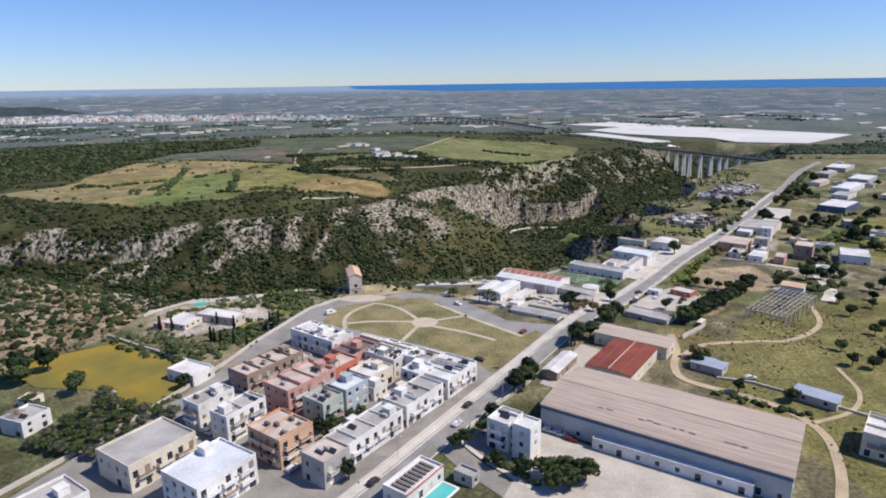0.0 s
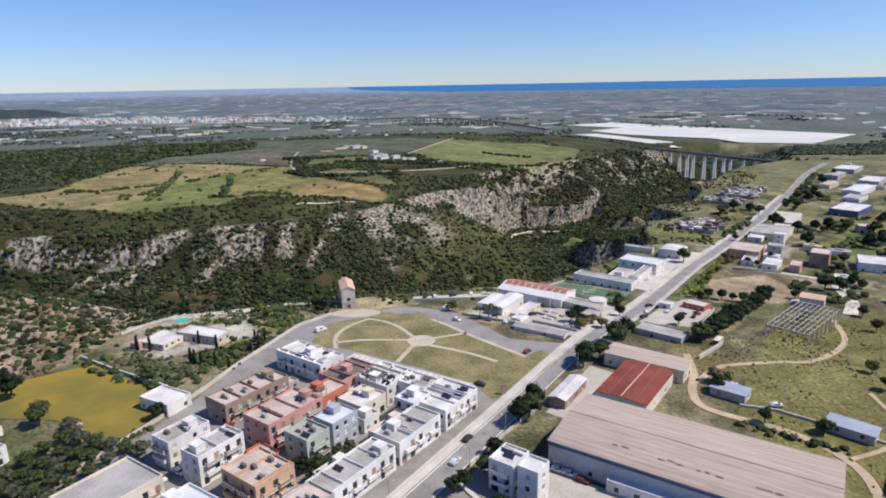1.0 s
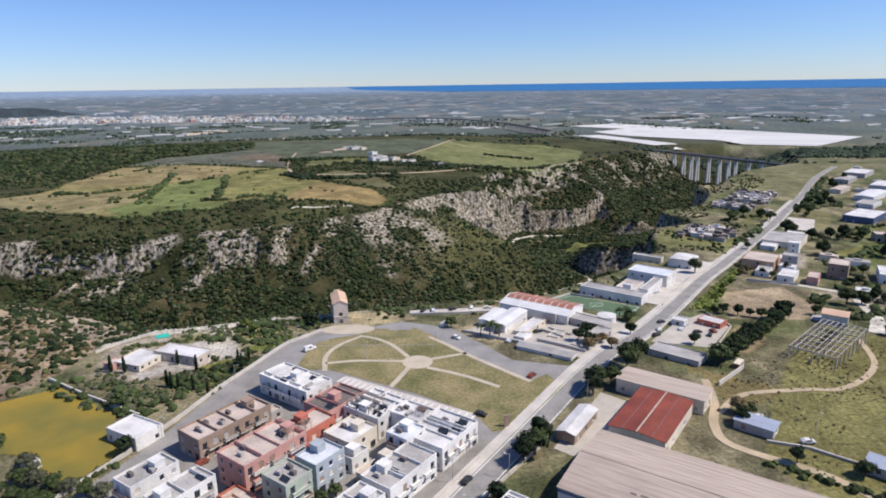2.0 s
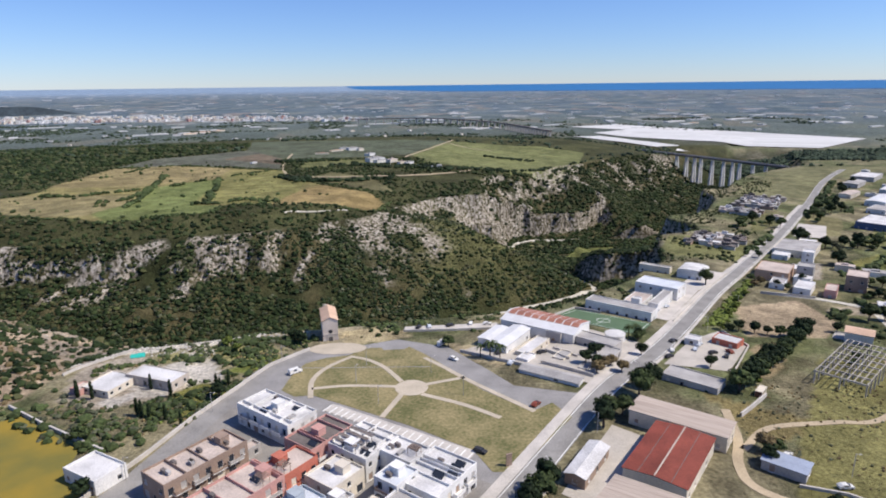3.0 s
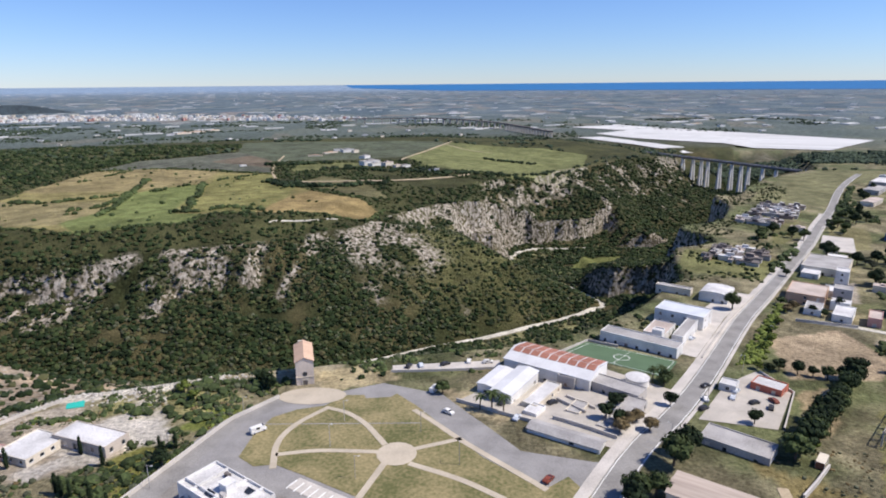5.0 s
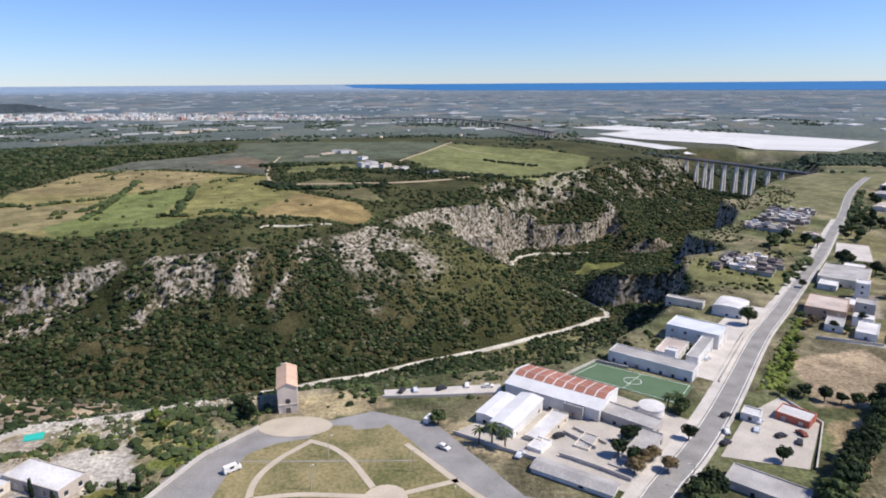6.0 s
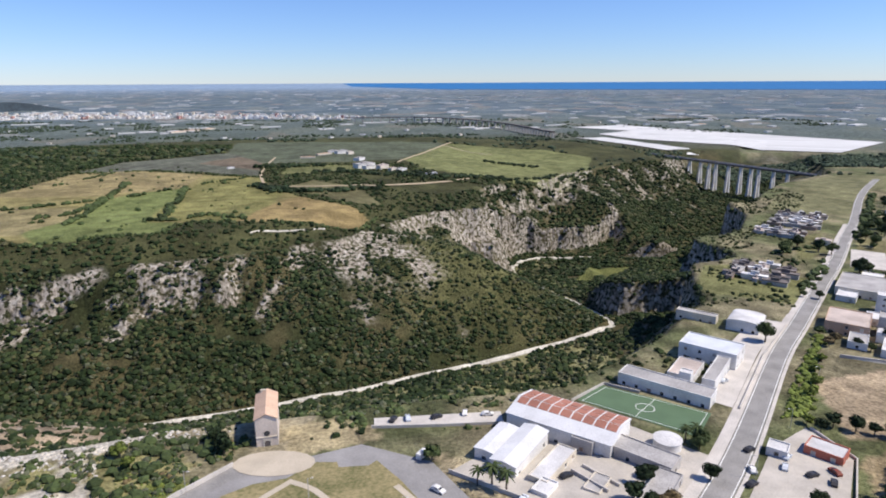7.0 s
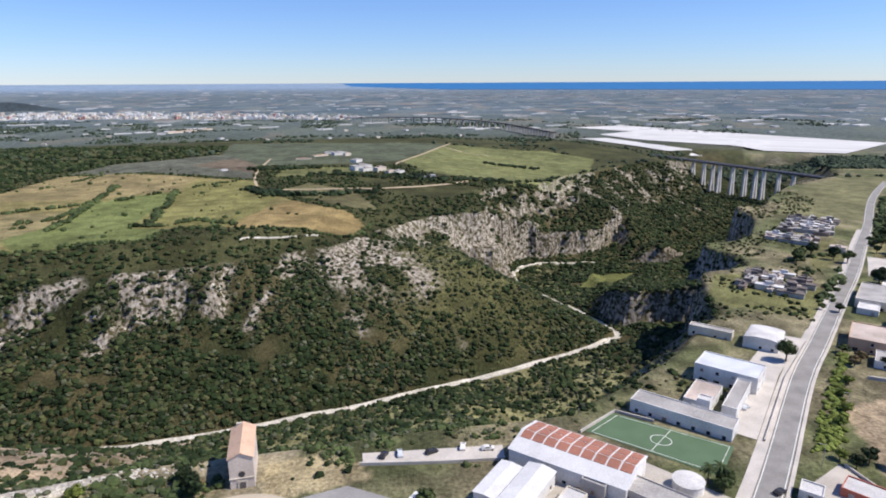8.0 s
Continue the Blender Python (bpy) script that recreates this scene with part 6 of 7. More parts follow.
def make_tree(name, label, h, spread, kind, leafm, seed):
    r_ = random.Random(seed)
    e = hold(name, 0, 0, -400)
    tagged(e, label, "tree", {"cypress": "garden cypresses", "palm": "palms", "low": "grove"}.get(kind, "town trees"))
    vs, fs, lobes = [], [], []
    if kind == "cypress":
        limb(vs, fs, (0, 0, -0.3), (0, 0, h * 0.9), 0.16, 0.05)
        lobes = [(r_.uniform(-0.1, 0.1), r_.uniform(-0.1, 0.1), h * (0.14 + 0.8 * k / 7), spread * (1 - 0.8 * abs(k / 7 - 0.3)), h * 0.11) for k in range(8)]
        crown = crown_mesh("crown", lobes, 0.25, 40, M[leafm], seed)
    elif kind == "palm":
        limb(vs, fs, (0, 0, -0.3), (0.15, 0.1, h * 0.8), 0.28, 0.2, 8)
        cv, cf = [], []
        for k in range(26):
            a, up = 6.2832 * k / 26 * 3.3, r_.uniform(-0.5, 0.9)
            pts = [Vector((0.15, 0.1, h * 0.8))]
            for s in range(1, 6):
                t = s / 5
                pts.append(Vector((0.15 + math.cos(a) * spread * t, 0.1 + math.sin(a) * spread * t, h * 0.8 + spread * (up * t - (0.5 + 0.5 * up) * t * t))))
            side = Vector((-math.sin(a), math.cos(a), 0))
            for s in range(5):
                w0, w1 = 0.32 * math.sin(math.pi * (0.12 + 0.86 * s / 5)), 0.32 * math.sin(math.pi * (0.12 + 0.86 * (s + 1) / 5))
                m = len(cv)
                dn = Vector((0, 0, -0.14))
                cv += [tuple(pts[s] - side * w0 + dn), tuple(pts[s]), tuple(pts[s] + side * w0 + dn), tuple(pts[s + 1] - side * w1 + dn), tuple(pts[s + 1]), tuple(pts[s + 1] + side * w1 + dn)]
                cf += [(m, m + 1, m + 4, m + 3), (m + 1, m + 2, m + 5, m + 4)]
        crown = mesh_of("crown", cv, cf, [M[leafm]])
    else:
        fork = h * (0.28 if kind == "round" else 0.22)
        limb(vs, fs, (0, 0, -0.4), (0.1, 0.05, fork), 0.045 * h, 0.032 * h, 8)
        n = 8
        for k in range(n):
            a = 6.2832 * k / n + r_.uniform(-0.3, 0.3)
            q = r_.uniform(0.35, 0.7)
            z = h * r_.uniform(0.5, 0.78)
            x, y = math.cos(a) * spread * q, math.sin(a) * spread * q
            limb(vs, fs, (0.1, 0.05, fork * 0.95), (x, y, z), 0.022 * h, 0.008 * h, 5)
            lobes.append((x, y, z, spread * r_.uniform(0.38, 0.55), h * r_.uniform(0.13, 0.2)))
        lobes += [(r_.uniform(-0.2, 0.2) * spread, r_.uniform(-0.2, 0.2) * spread, h * 0.84, spread * 0.5, h * 0.16), (0, 0, h * 0.6, spread * 0.6, h * 0.22)]
        limb(vs, fs, (0.1, 0.05, fork * 0.95), (0, 0, h * 0.8), 0.028 * h, 0.01 * h, 5)
        crown = crown_mesh("crown", lobes, 0.06 * h, 70, M[leafm], seed)
    part("trunk", mesh_of("trunk", vs, fs, [M["bark"]]), e)
    part("crown", crown, e)
    return e


PROTO = {
    "oak": [make_tree("tree", "broad dark green evergreen oak tree", 9.0, 4.6, "round", "leaf", 31), make_tree("tree", "tall dark green roadside tree", 11.0, 4.4, "round", "leaf_dark", 32)],
    "small": [make_tree("tree", "small round green garden tree", 5.0, 2.7, "round", "leaf", 33), make_tree("tree", "small dark green tree in dry grass", 5.5, 2.5, "round", "leaf_dark", 34)],
    "olive": [make_tree("olive_tree", "grey-green olive tree in a grove", 4.6, 2.9, "low", "leaf_olive", 35), make_tree("olive_tree", "dusty green olive tree in a grove", 4.2, 2.6, "low", "leaf", 36)],
    "bush": [make_tree("tree", "broad bushy green tree beside the yard", 6.2, 3.4, "round", "leaf", 41)],
    "light": [make_tree("tree", "light green leafy young tree at the roadside", 4.6, 2.6, "low", "leaf_light", 37)],
    "dry": [make_tree("tree", "brownish tree with dry thin leaves", 5.0, 3.0, "round", "leaf_dry", 38)],
    "cypress": [make_tree("cypress_tree", "slender dark green cypress tree in a garden", 6.5, 0.9, "cypress", "leaf_dark", 39)],
    "palm": [make_tree("palm_tree", "palm tree with a crown of fronds", 7.5, 2.8, "palm", "leaf", 40)],
}
USED = set()


def plant(kind, x, y, scale=1.0):
    proto = rnd_t.choice(PROTO[kind])
    s = scale * rnd_t.uniform(0.85, 1.15)
    m = Matrix.LocRotScale((x, y, ground_z(x, y)), Euler((0, 0, rnd_t.uniform(0, 6.28))), (s, s, s * rnd_t.uniform(0.92, 1.1)))
    if proto not in USED:
        USED.add(proto)
        proto.matrix_basis = m
        return proto
    return place_copy(proto, m)


def place_copy(proto, m):
    """Another tree of the same kind, with its own turn and size."""
    q = proto.copy()
    scene.collection.objects.link(q)
    q.matrix_basis = m
    for c in proto.children:
        d = c.copy()
        scene.collection.objects.link(d)
        d.parent = q
    return q


rnd_t = random.Random(5)
TABLE_C = [
    ("bush", [(28, 149), (34, 145), (39, 148), (34, 151), (30, 144)]),
    ("oak", [(25, 199), (31, 207), (29, 203), (57, 246), (63, 247), (55, 240), (-134, 203), (-159, 210), (-163, 216), (-156, 222), (73, 261), (79, 267),
             (162, 418), (372, 660), (376, 645), (409, 692), (398, 675), (392, 655), (455, 755), (509, 822), (271, 464), (276, 470), (291, 512), (262, 590), (270, 600), (292, 596), (297, 588), (280, 604)]),
]
TABLE_C += [
    ("small", [(138, 333), (144, 336), (150, 333), (155, 331), (160, 329), (165, 327), (16, 181), (12, 173), (6, 166), (3, 164), (15, 155), (22, 150), (103, 224), (98, 219), (119, 190), (157, 217), (163, 214), (170, 219), (162, 232), (170, 293), (176, 299), (104, 197), (5, 310)]),
]
TABLE_C += [
    ("small", [(65, 296), (60, 288), (-62, 318), (-60, 314), (-66, 322), (199, 283), (208, 306), (220, 298), (191, 336), (251, 334), (192, 255), (200, 262), (230, 312),
               (90, 318), (92, 322), (68, 300), (63, 284), (110, 288), (221, 490), (228, 486), (202, 412), (206, 408), (-24, 165), (-27, 150), (-78, 262), (-112, 234), (-96, 206), (-40, 174), (-36, 176), (86, 300), (332, 520), (240, 330), (262, 345), (280, 330), (300, 350), (250, 300)]),
]
TABLE_C += [
    ("olive", [(-128 + 5.6 * i + 2.2 * j, 168 + 6.0 * j - 1.5 * i) for i in range(6) for j in range(5)] + [(-140, 190), (-146, 195), (-122, 200), (-118, 196), (-150, 176), (-148, 168), (-140, 165)]),
    ("light", [(136, 338), (150, 360), (158, 370), (166, 384), (176, 396), (-150, 160), (-146, 154), (120, 272), (-92, 312), (-86, 306)]),
    ("dry", [(66, 283), (62, 279), (70, 287), (195, 418), (190, 414), (100, 226), (72, 280)]),
]
TABLE_C += [
    ("cypress", [(-102, 250), (-100, 249), (-97, 248), (-91, 247), (-84, 243), (-130, 263), (-131, 265), (-124, 262), (-106, 269), (-96, 263), (-78, 272), (-79, 266), (-81, 268)]),
    ("palm", [(18, 296), (22, 295), (26, 293), (87, 322), (90, 322)]),
]
for kind, spots in TABLE_C:
    for i, (x, y) in enumerate(spots):
        plant(kind, x, y, 1.0)
for x, y in ((-31, 181), (-28, 185), (-34, 178), (-36, 170), (-21, 186)):
    plant("small", x, y, 0.75)
FOOT = [(h[1], h[2], 0.62 * max(h[3], h[4]) + 2.5) for h in WORKS + TOWN]
road_line = [tuple(p) for p in MAIN_C]
made = 0
while made < 26:   # clumps of trees between the houses along the main road
    cx, cy = rnd_t.uniform(185, 520), rnd_t.uniform(320, 800)
    for k in range(rnd_t.randint(2, 6)):
        x, y = cx + rnd_t.gauss(0, 5), cy + rnd_t.gauss(0, 5)
        d = float(line_dist(np.array([x]), np.array([y]), road_line)[0])
        if x > 0.73 * (y - 440) + 189 and 9 < d < 120 and all(math.hypot(x - a, y - b) > r for a, b, r in FOOT):
            plant(rnd_t.choice(("small", "olive", "oak")), x, y, rnd_t.uniform(0.7, 1.15))
            made += 0.25
for i in range(20):   # the dense row of pines behind the filling station
    plant("small", 111 + 3.1 * i + rnd_t.uniform(-1, 1), 264 + 3.35 * i + rnd_t.uniform(-1, 1), 1.55)


# ---- walls, gardens and works ----
def wall_line(label, pts, h, t, m):
    e = hold("garden_wall", pts[0][0], pts[0][1], ground_z(*pts[0]))
    tagged(e, label, "wall")
    ob = strip("wall", pts, t, M[m], 0.0, 4.0, height=h, cross=2)
    ob.parent = e
    ob.matrix_parent_inverse = e.matrix_world.inverted()
    cap = strip("coping", pts, t + 0.14, M["pavement"], h + 0.003, 4.0, height=0.08, cross=2)
    cap.parent = e
    cap.matrix_parent_inverse = e.matrix_world.inverted()
    return e


bpy.context.view_layer.update()
TABLE_B = [
    ("long cream garden wall along the edge road", [(-125, 140), (-112, 165), (-95, 206), (-88, 226), (-82, 247), (-74, 268), (-66, 290), (-55, 307)], 1.3, 0.4, "cream"),
    ("dark dry-stone wall between meadow and garden", [(-150, 256), (-129, 243), (-102, 228)], 1.3, 0.5, "stone"),
    ("white garden wall on the ravine's edge", [(-146, 281), (-142, 291), (-132, 308)], 1.0, 0.4, "white"),
    ("low white wall of the terrace above the ravine", [(-16, 331), (8, 332), (29, 334)], 1.0, 0.4, "white"),
    ("low pale wall beside the schoolyard", [(10, 303), (24, 293), (37, 284)], 1.2, 0.3, "white"),
    ("pale concrete wall beside the dirt track", [(102, 245), (110, 252), (118, 260)], 1.6, 0.4, "concrete"),
    ("low pale wall of the empty plot", [(187, 401), (200, 396), (213, 391)], 1.4, 0.3, "cream"),
]
TABLE_B += [
    ("long pale wall beside the carports", [(101, 208), (112, 204), (122, 195), (140, 178)], 0.8, 0.4, "concrete"),
    ("cream wall between pavement and yard", [(8, 176), (18, 190), (32, 208)], 1.2, 0.3, "cream"),
    ("white wall of the low white school", [(117, 348), (152, 400), (186, 443)], 1.0, 0.3, "white"),
    ("low crumbling wall in the schoolyard", [(46, 303), (54, 292)], 1.2, 0.3, "cream"),
    ("low crumbling wall in the schoolyard", [(50, 306), (58, 295)], 1.0, 0.3, "stone"),
    ("low pale wall in the schoolyard", [(34, 300), (42, 312), (46, 318)], 1.4, 0.3, "white"),
    ("low pale wall in the schoolyard", [(42, 288), (52, 281), (60, 275)], 1.4, 0.3, "white"),
    ("low pale wall beside the football pitch", [(56, 351), (72, 367), (84, 360)], 1.0, 0.3, "cream"),
    ("low pale wall round the filling station yard", [(118, 284), (138, 314), (135, 334)], 1.0, 0.3, "concrete"),
]
TABLE_B += [
    ("low white wall in front of the terraced houses", [(-24, 148), (-10, 168), (6, 192), (12, 201)], 0.9, 0.25, "white"),
]
for lab, pts, h, t, m in TABLE_B:
    wall_line(lab, pts, h, t, m)
for lab, x, y, w, d, an, rz, wl_, rf_, st in (
    ("villa with a pale flat roof and terracotta porch", -106, 275, 22, 9, -20, 3.5, "stone", "roof_white", 1),
    ("pale villa wing with a rounded terrace", -122, 271, 13, 14, -20, 2.5, "cream", "roof_white", 1),
    ("small pink house in the villa garden", -131, 268, 5, 6, -20, 2.2, "pink", "roof_pink", 1),
    ("small cream house with a terracotta tiled roof", -146, 196, 6, 5, -10, 3, "cream", "tile", 1),
    ("small white tool shed in the olive grove", -121, 200, 6, 3, -30, 2.4, "white", "roof_grey", 1),
):
    house(lab, x, y, w, d, an, rz, wl_, rf_, st, parapet=0.3)
tarp = boxes("tarpaulin", [(-2.9, -2.4, 0.0, 2.9, 2.4, 0.25), (-2.6, -2.1, 0.25, 2.6, 2.1, 0.5)], M["teal"])
tp = new("pool_cover", tarp)
tp.matrix_world = pose(-127, 302, ground_z(-127, 302) - 0.05, 0, 0, 25)
tagged(tp, "bright teal cover over a garden pool", "pool")
pool = hold("swimming_pool", -1.7, 142.5, ground_z(-1.7, 142.5), A)
tagged(pool, "turquoise swimming pool beside the white pool house", "pool")
part("rim", boxes("rim", [(-3.0, -5.6, 0.08, 3.0, -5, 0.4), (-3.0, 5, 0.08, 3.0, 5.6, 0.4), (-3.0, -5, 0.08, -2.4, 5, 0.4), (2.4, -5, 0.08, 3.0, 5, 0.4)], M["white"]), pool)
part("water", boxes("water", [(-2.4, -5, 0.05, 2.4, 5, 0.25)], M["pool"]), pool)

ph = [o for o in scene.objects if "pool house" in o.get("label", "") and o.parent is None and o.name.startswith("house")][0]
pt = 4 - ph.matrix_world.translation.z
for k in range(8):
    part("louvre", boxes("louvre", [(-2.4, -6.6 + 1.7 * k, pt + 0.003, 2.4, -5.75 + 1.7 * k, pt + 0.5)], M["roof_dark"]), ph, "dark roof louvre")
part("fascia", boxes("fascia", [(4.054, -8.2, pt + 0.1, 4.16, 8.2, pt + 0.72)], M["red"]), ph, "red painted edge band")
sw = [o for o in scene.objects if "striped awnings" in o.get("label", "") and o.parent is None][0]
st_top = 7 - sw.matrix_world.translation.z
for k in range(4):
    part("awning", boxes("awning", [(-6.6, -6.4 + 2.3 * k, st_top + 1.9, 2.6, -5.1 + 2.3 * k, st_top + 2.0), (-6.6, -6.4 + 2.3 * k, st_top + 0.003, -6.45, -6.25 + 2.3 * k, st_top + 1.9), (2.45, -6.4 + 2.3 * k, st_top + 0.003, 2.6, -6.25 + 2.3 * k, st_top + 1.9)], M["roof_dark"]), sw, "dark striped roof awning")

# round water tank at the school
tank = hold("water_tank", 80, 319, ground_z(80, 319))
tagged(tank, "round white water tank with a flat lid", "tank")
ring = [(4.4 * math.cos(6.2832 * i / 28), 4.4 * math.sin(6.2832 * i / 28)) for i in range(28)]
part("shell", mesh_of("shell", [(x, y, -0.8) for x, y in ring] + [(x, y, 3.0) for x, y in ring], [(i, (i + 1) % 28, 28 + (i + 1) % 28, 28 + i) for i in range(28)], [M["white"]]), tank)
part("lid", mesh_of("lid", [(x * 1.04, y * 1.04, 3.0) for x, y in ring] + [(x * 1.04, y * 1.04, 3.2) for x, y in ring] + [(0, 0, 3.5)], [(i, (i + 1) % 28, 28 + (i + 1) % 28, 28 + i) for i in range(28)] + [(28 + i, 28 + (i + 1) % 28, 56) for i in range(28)], [M["roof_white"]]), tank)

# bare frame of an unfinished hall
fr = hold("hall_frame", 165, 283, ground_z(165, 283) - 0.5, -47)
tagged(fr, "bare concrete frame of an unfinished hall", "frame")
FW, FD, FH = 17.0, 42.0, 6.8
post = boxes("post", [(-0.22, -0.22, 0, 0.22, 0.22, FH)], M["concrete"])
beam = boxes("beam", [(-FW / 2 - 0.4, -0.18, FH + 0.003, FW / 2 + 0.4, 0.18, FH + 0.55)], M["concrete"])
purlin = boxes("purlin", [(-0.12, -FD / 2, FH + 0.553, 0.12, FD / 2, FH + 0.8)], M["concrete"])
for j in range(8):
    y = -FD / 2 + FD * j / 7
    part("beam", beam, fr, at=Matrix.Translation((0, y, 0)))
    for i in range(3):
        part("post", post, fr, at=Matrix.Translation((-FW / 2 + FW * i / 2, y, 0)))
for i in range(9):
    part("purlin", purlin, fr, at=Matrix.Translation((-FW / 2 + FW * i / 8, 0, 0)))

# pitch markings
def pitch_line(a, b):
    struct(strip("pitch_line", [a, b], 0.15, M["line"], 0.26, 6, cross=2), "white painted line on the football pitch", "marking")


PC = [(72, 364), (103.5, 344), (92.5, 328), (60, 351.5)]
for a, b in zip(PC, PC[1:] + PC[:1]):
    pitch_line(a, b)
pitch_line(((PC[0][0] + PC[1][0]) / 2, (PC[0][1] + PC[1][1]) / 2), ((PC[2][0] + PC[3][0]) / 2, (PC[2][1] + PC[3][1]) / 2))
struct(strip("pitch_line", [(82 + 3.4 * math.cos(6.2832 * i / 20), 347 + 3.4 * math.sin(6.2832 * i / 20)) for i in range(21)], 0.22, M["line"], 0.26, 6, cross=2), "white centre circle of the football pitch", "marking")


# ---- vehicles ----
def make_car(label, m, van=False):
    e = hold("van" if van else "car", 0, 0, -400)
    tagged(e, label, "van" if van else "car", "parked cars")
    L, W = (2.6, 0.95) if van else (2.1, 0.86)
    if van:
        prof = [(-L, 0.35), (L, 0.35), (L, 1.1), (L - 0.5, 1.25), (L - 1.2, 2.1), (-L + 0.1, 2.15), (-L, 1.9)]
    else:
        prof = [(-L, 0.32), (L, 0.32), (L, 0.75), (L - 0.25, 0.88), (L - 1.15, 0.95), (L - 1.75, 1.42), (-L + 0.9, 1.45), (-L + 0.1, 0.98), (-L, 0.9)]
    n = len(prof)
    vs = [(x, -W * (0.88 if z > 1.2 else 1), z) for x, z in prof] + [(x, W * (0.88 if z > 1.2 else 1), z) for x, z in prof]
    fs = [tuple(range(n)), tuple(range(2 * n - 1, n - 1, -1))] + [((i + 1) % n, i, n + i, n + (i + 1) % n) for i in range(n)]
    part("body", mesh_of("body", vs, fs, [m]), e)
    zz = (1.3, 1.95) if van else (0.98, 1.34)
    for nm, r in (("windscreen", (L - (1.25 if van else 1.72), -W * 0.8, zz[0], L - (0.72 if van else 1.2), W * 0.8, zz[1])), ("side_window", (-0.9, -W - 0.0, zz[0], 0.35, -W * 0.86, zz[1])), ("side_window", (-0.9, W * 0.86, zz[0], 0.35, W + 0.0, zz[1]))):
        part(nm, boxes(nm, [r], M["glass"]), e)
    wm = mesh_of("wheel", [(0.31 * math.cos(6.2832 * i / 10), s * 0.1, 0.31 + 0.31 * math.sin(6.2832 * i / 10)) for s in (-1, 1) for i in range(10)], [tuple(range(10)), tuple(range(19, 9, -1))] + [((i + 1) % 10, i, 10 + i, 10 + (i + 1) % 10) for i in range(10)], [M["dark"]])
    for x in (-L * 0.62, L * 0.62):
        for y in (-W + 0.06, W - 0.06):
            part("wheel", wm, e, at=Matrix.Translation((x, y, 0)))
    return e


CARS = [make_car("white hatchback car parked in the open", M["white"]), make_car("black car parked in the open", M["dark"]), make_car("silver grey car parked in the open", M["roof_blue"]), make_car("dark red car parked in the open", M["sheet_red"]), make_car("white van parked in the open", M["white"], True)]
TABLE_A = [
    (4, -55, 281, 40),
    (0, 7, 293, -40),
    (3, 35, 254, 50),
    (1, 8, 190, 55),
    (4, 2, 312, 60),
    (0, 16, 341, 85),
    (1, 6, 338, 30),
    (2, -4, 337, 100),
    (1, -9, 336, 70),
    (0, 24, 340, 5),
    (2, 30, 288, 60),
    (1, 26, 300, 60),
    (1, 44, 300, 30),
    (0, 33, 173, -30),
    (2, 36, 171, -30),
    (3, 39, 168, -35),
    (1, 30, 175, -35),
    (1, 106, 318, 30),
    (2, 112, 308, 60),
]
TABLE_A += [
    (1, 118, 304, 20),
    (0, 101, 306, 80),
    (1, 122, 300, 60),
    (1, 97, 298, 30),
    (3, 126, 306, 100),
    (2, 116, 314, 45),
    (0, -80, 172, -33),
    (0, -76, 175, -33),
    (1, -84, 174, -33),
    (2, -72, 165, 57),
    (1, -58, 186, 57),
    (2, -64, 158, 57),
    (3, -70, 200, 57),
    (0, -44, 155, 55),
    (1, -20, 148, 55),
    (2, 4, 178, 56),
    (2, 122, 372, 40),
    (1, 14, 226, -32),
    (0, 105, 222, 40),
]
TABLE_A += [
    (0, 113, 207, 0),
]
for k, x, y, an in TABLE_A:
    proto = CARS[k]
    m = pose(x, y, ground_z(x, y) + 0.22, 0, 0, an)
    if proto not in USED:
        USED.add(proto)
        proto.matrix_basis = m
    else:
        place_copy(proto, m)

# lamp posts
lp = hold("street_lamp", 0, 0, -400)
tagged(lp, "slender grey street lamp on a pole", "lamp", "street lamps")
part("pole", boxes("pole", [(-0.07, -0.07, 0, 0.07, 0.07, 7.5), (0.07, -0.04, 7.35, 1.3, 0.04, 7.43)], M["grey"]), lp)
part("lamp_head", boxes("lamp_head", [(0.9, -0.14, 7.25, 1.6, 0.14, 7.35)], M["white"]), lp)
spots = [(8, 174, 150), (20, 192, 150), (33, 212, 150), (52, 236, 150), (76, 272, 150), (100, 302, 150), (128, 334, 150), (160, 372, 150), (-88, 214, 0), (-77, 252, 0), (-63, 292, 0), (-28, 288, 30), (-30, 272, 60), (-2, 280, 0), (10, 262, 90), (-20, 256, 0), (118, 212, 0), (-14, 160, 0), (4, 190, 0)]
for i, (x, y, an) in enumerate(spots):
    m = pose(x, y, ground_z(x, y) + 0.1, 0, 0, an)
    if i == 0:
        lp.matrix_basis = m
    else:
        place_copy(lp, m)
tt = hold("information_board", 22, 219, ground_z(22, 219), 20)
tagged(tt, "tall brown board on the lawn's corner", "board")
part("board", boxes("board", [(-0.9, -0.2, 0, 0.9, 0.2, 4.0), (-1.0, -0.3, 4.0, 1.0, 0.3, 4.15)], M["brown"]), tt)
ct = hold("container", 117, 262, ground_z(117, 262), 48)
tagged(ct, "white and rust freight container beside the track", "container")
part("body", boxes("body", [(-3, -1.2, 0.1, 3, 1.2, 2.5)] + [(-3 + 0.4 * i, -1.26, 0.2, -2.85 + 0.4 * i, -1.2, 2.4) for i in range(15)], M["cream"]), ct)
part("door", boxes("door", [(-3.05, -1.1, 0.15, -3.0, 1.1, 2.4)], M["rust"]), ct)

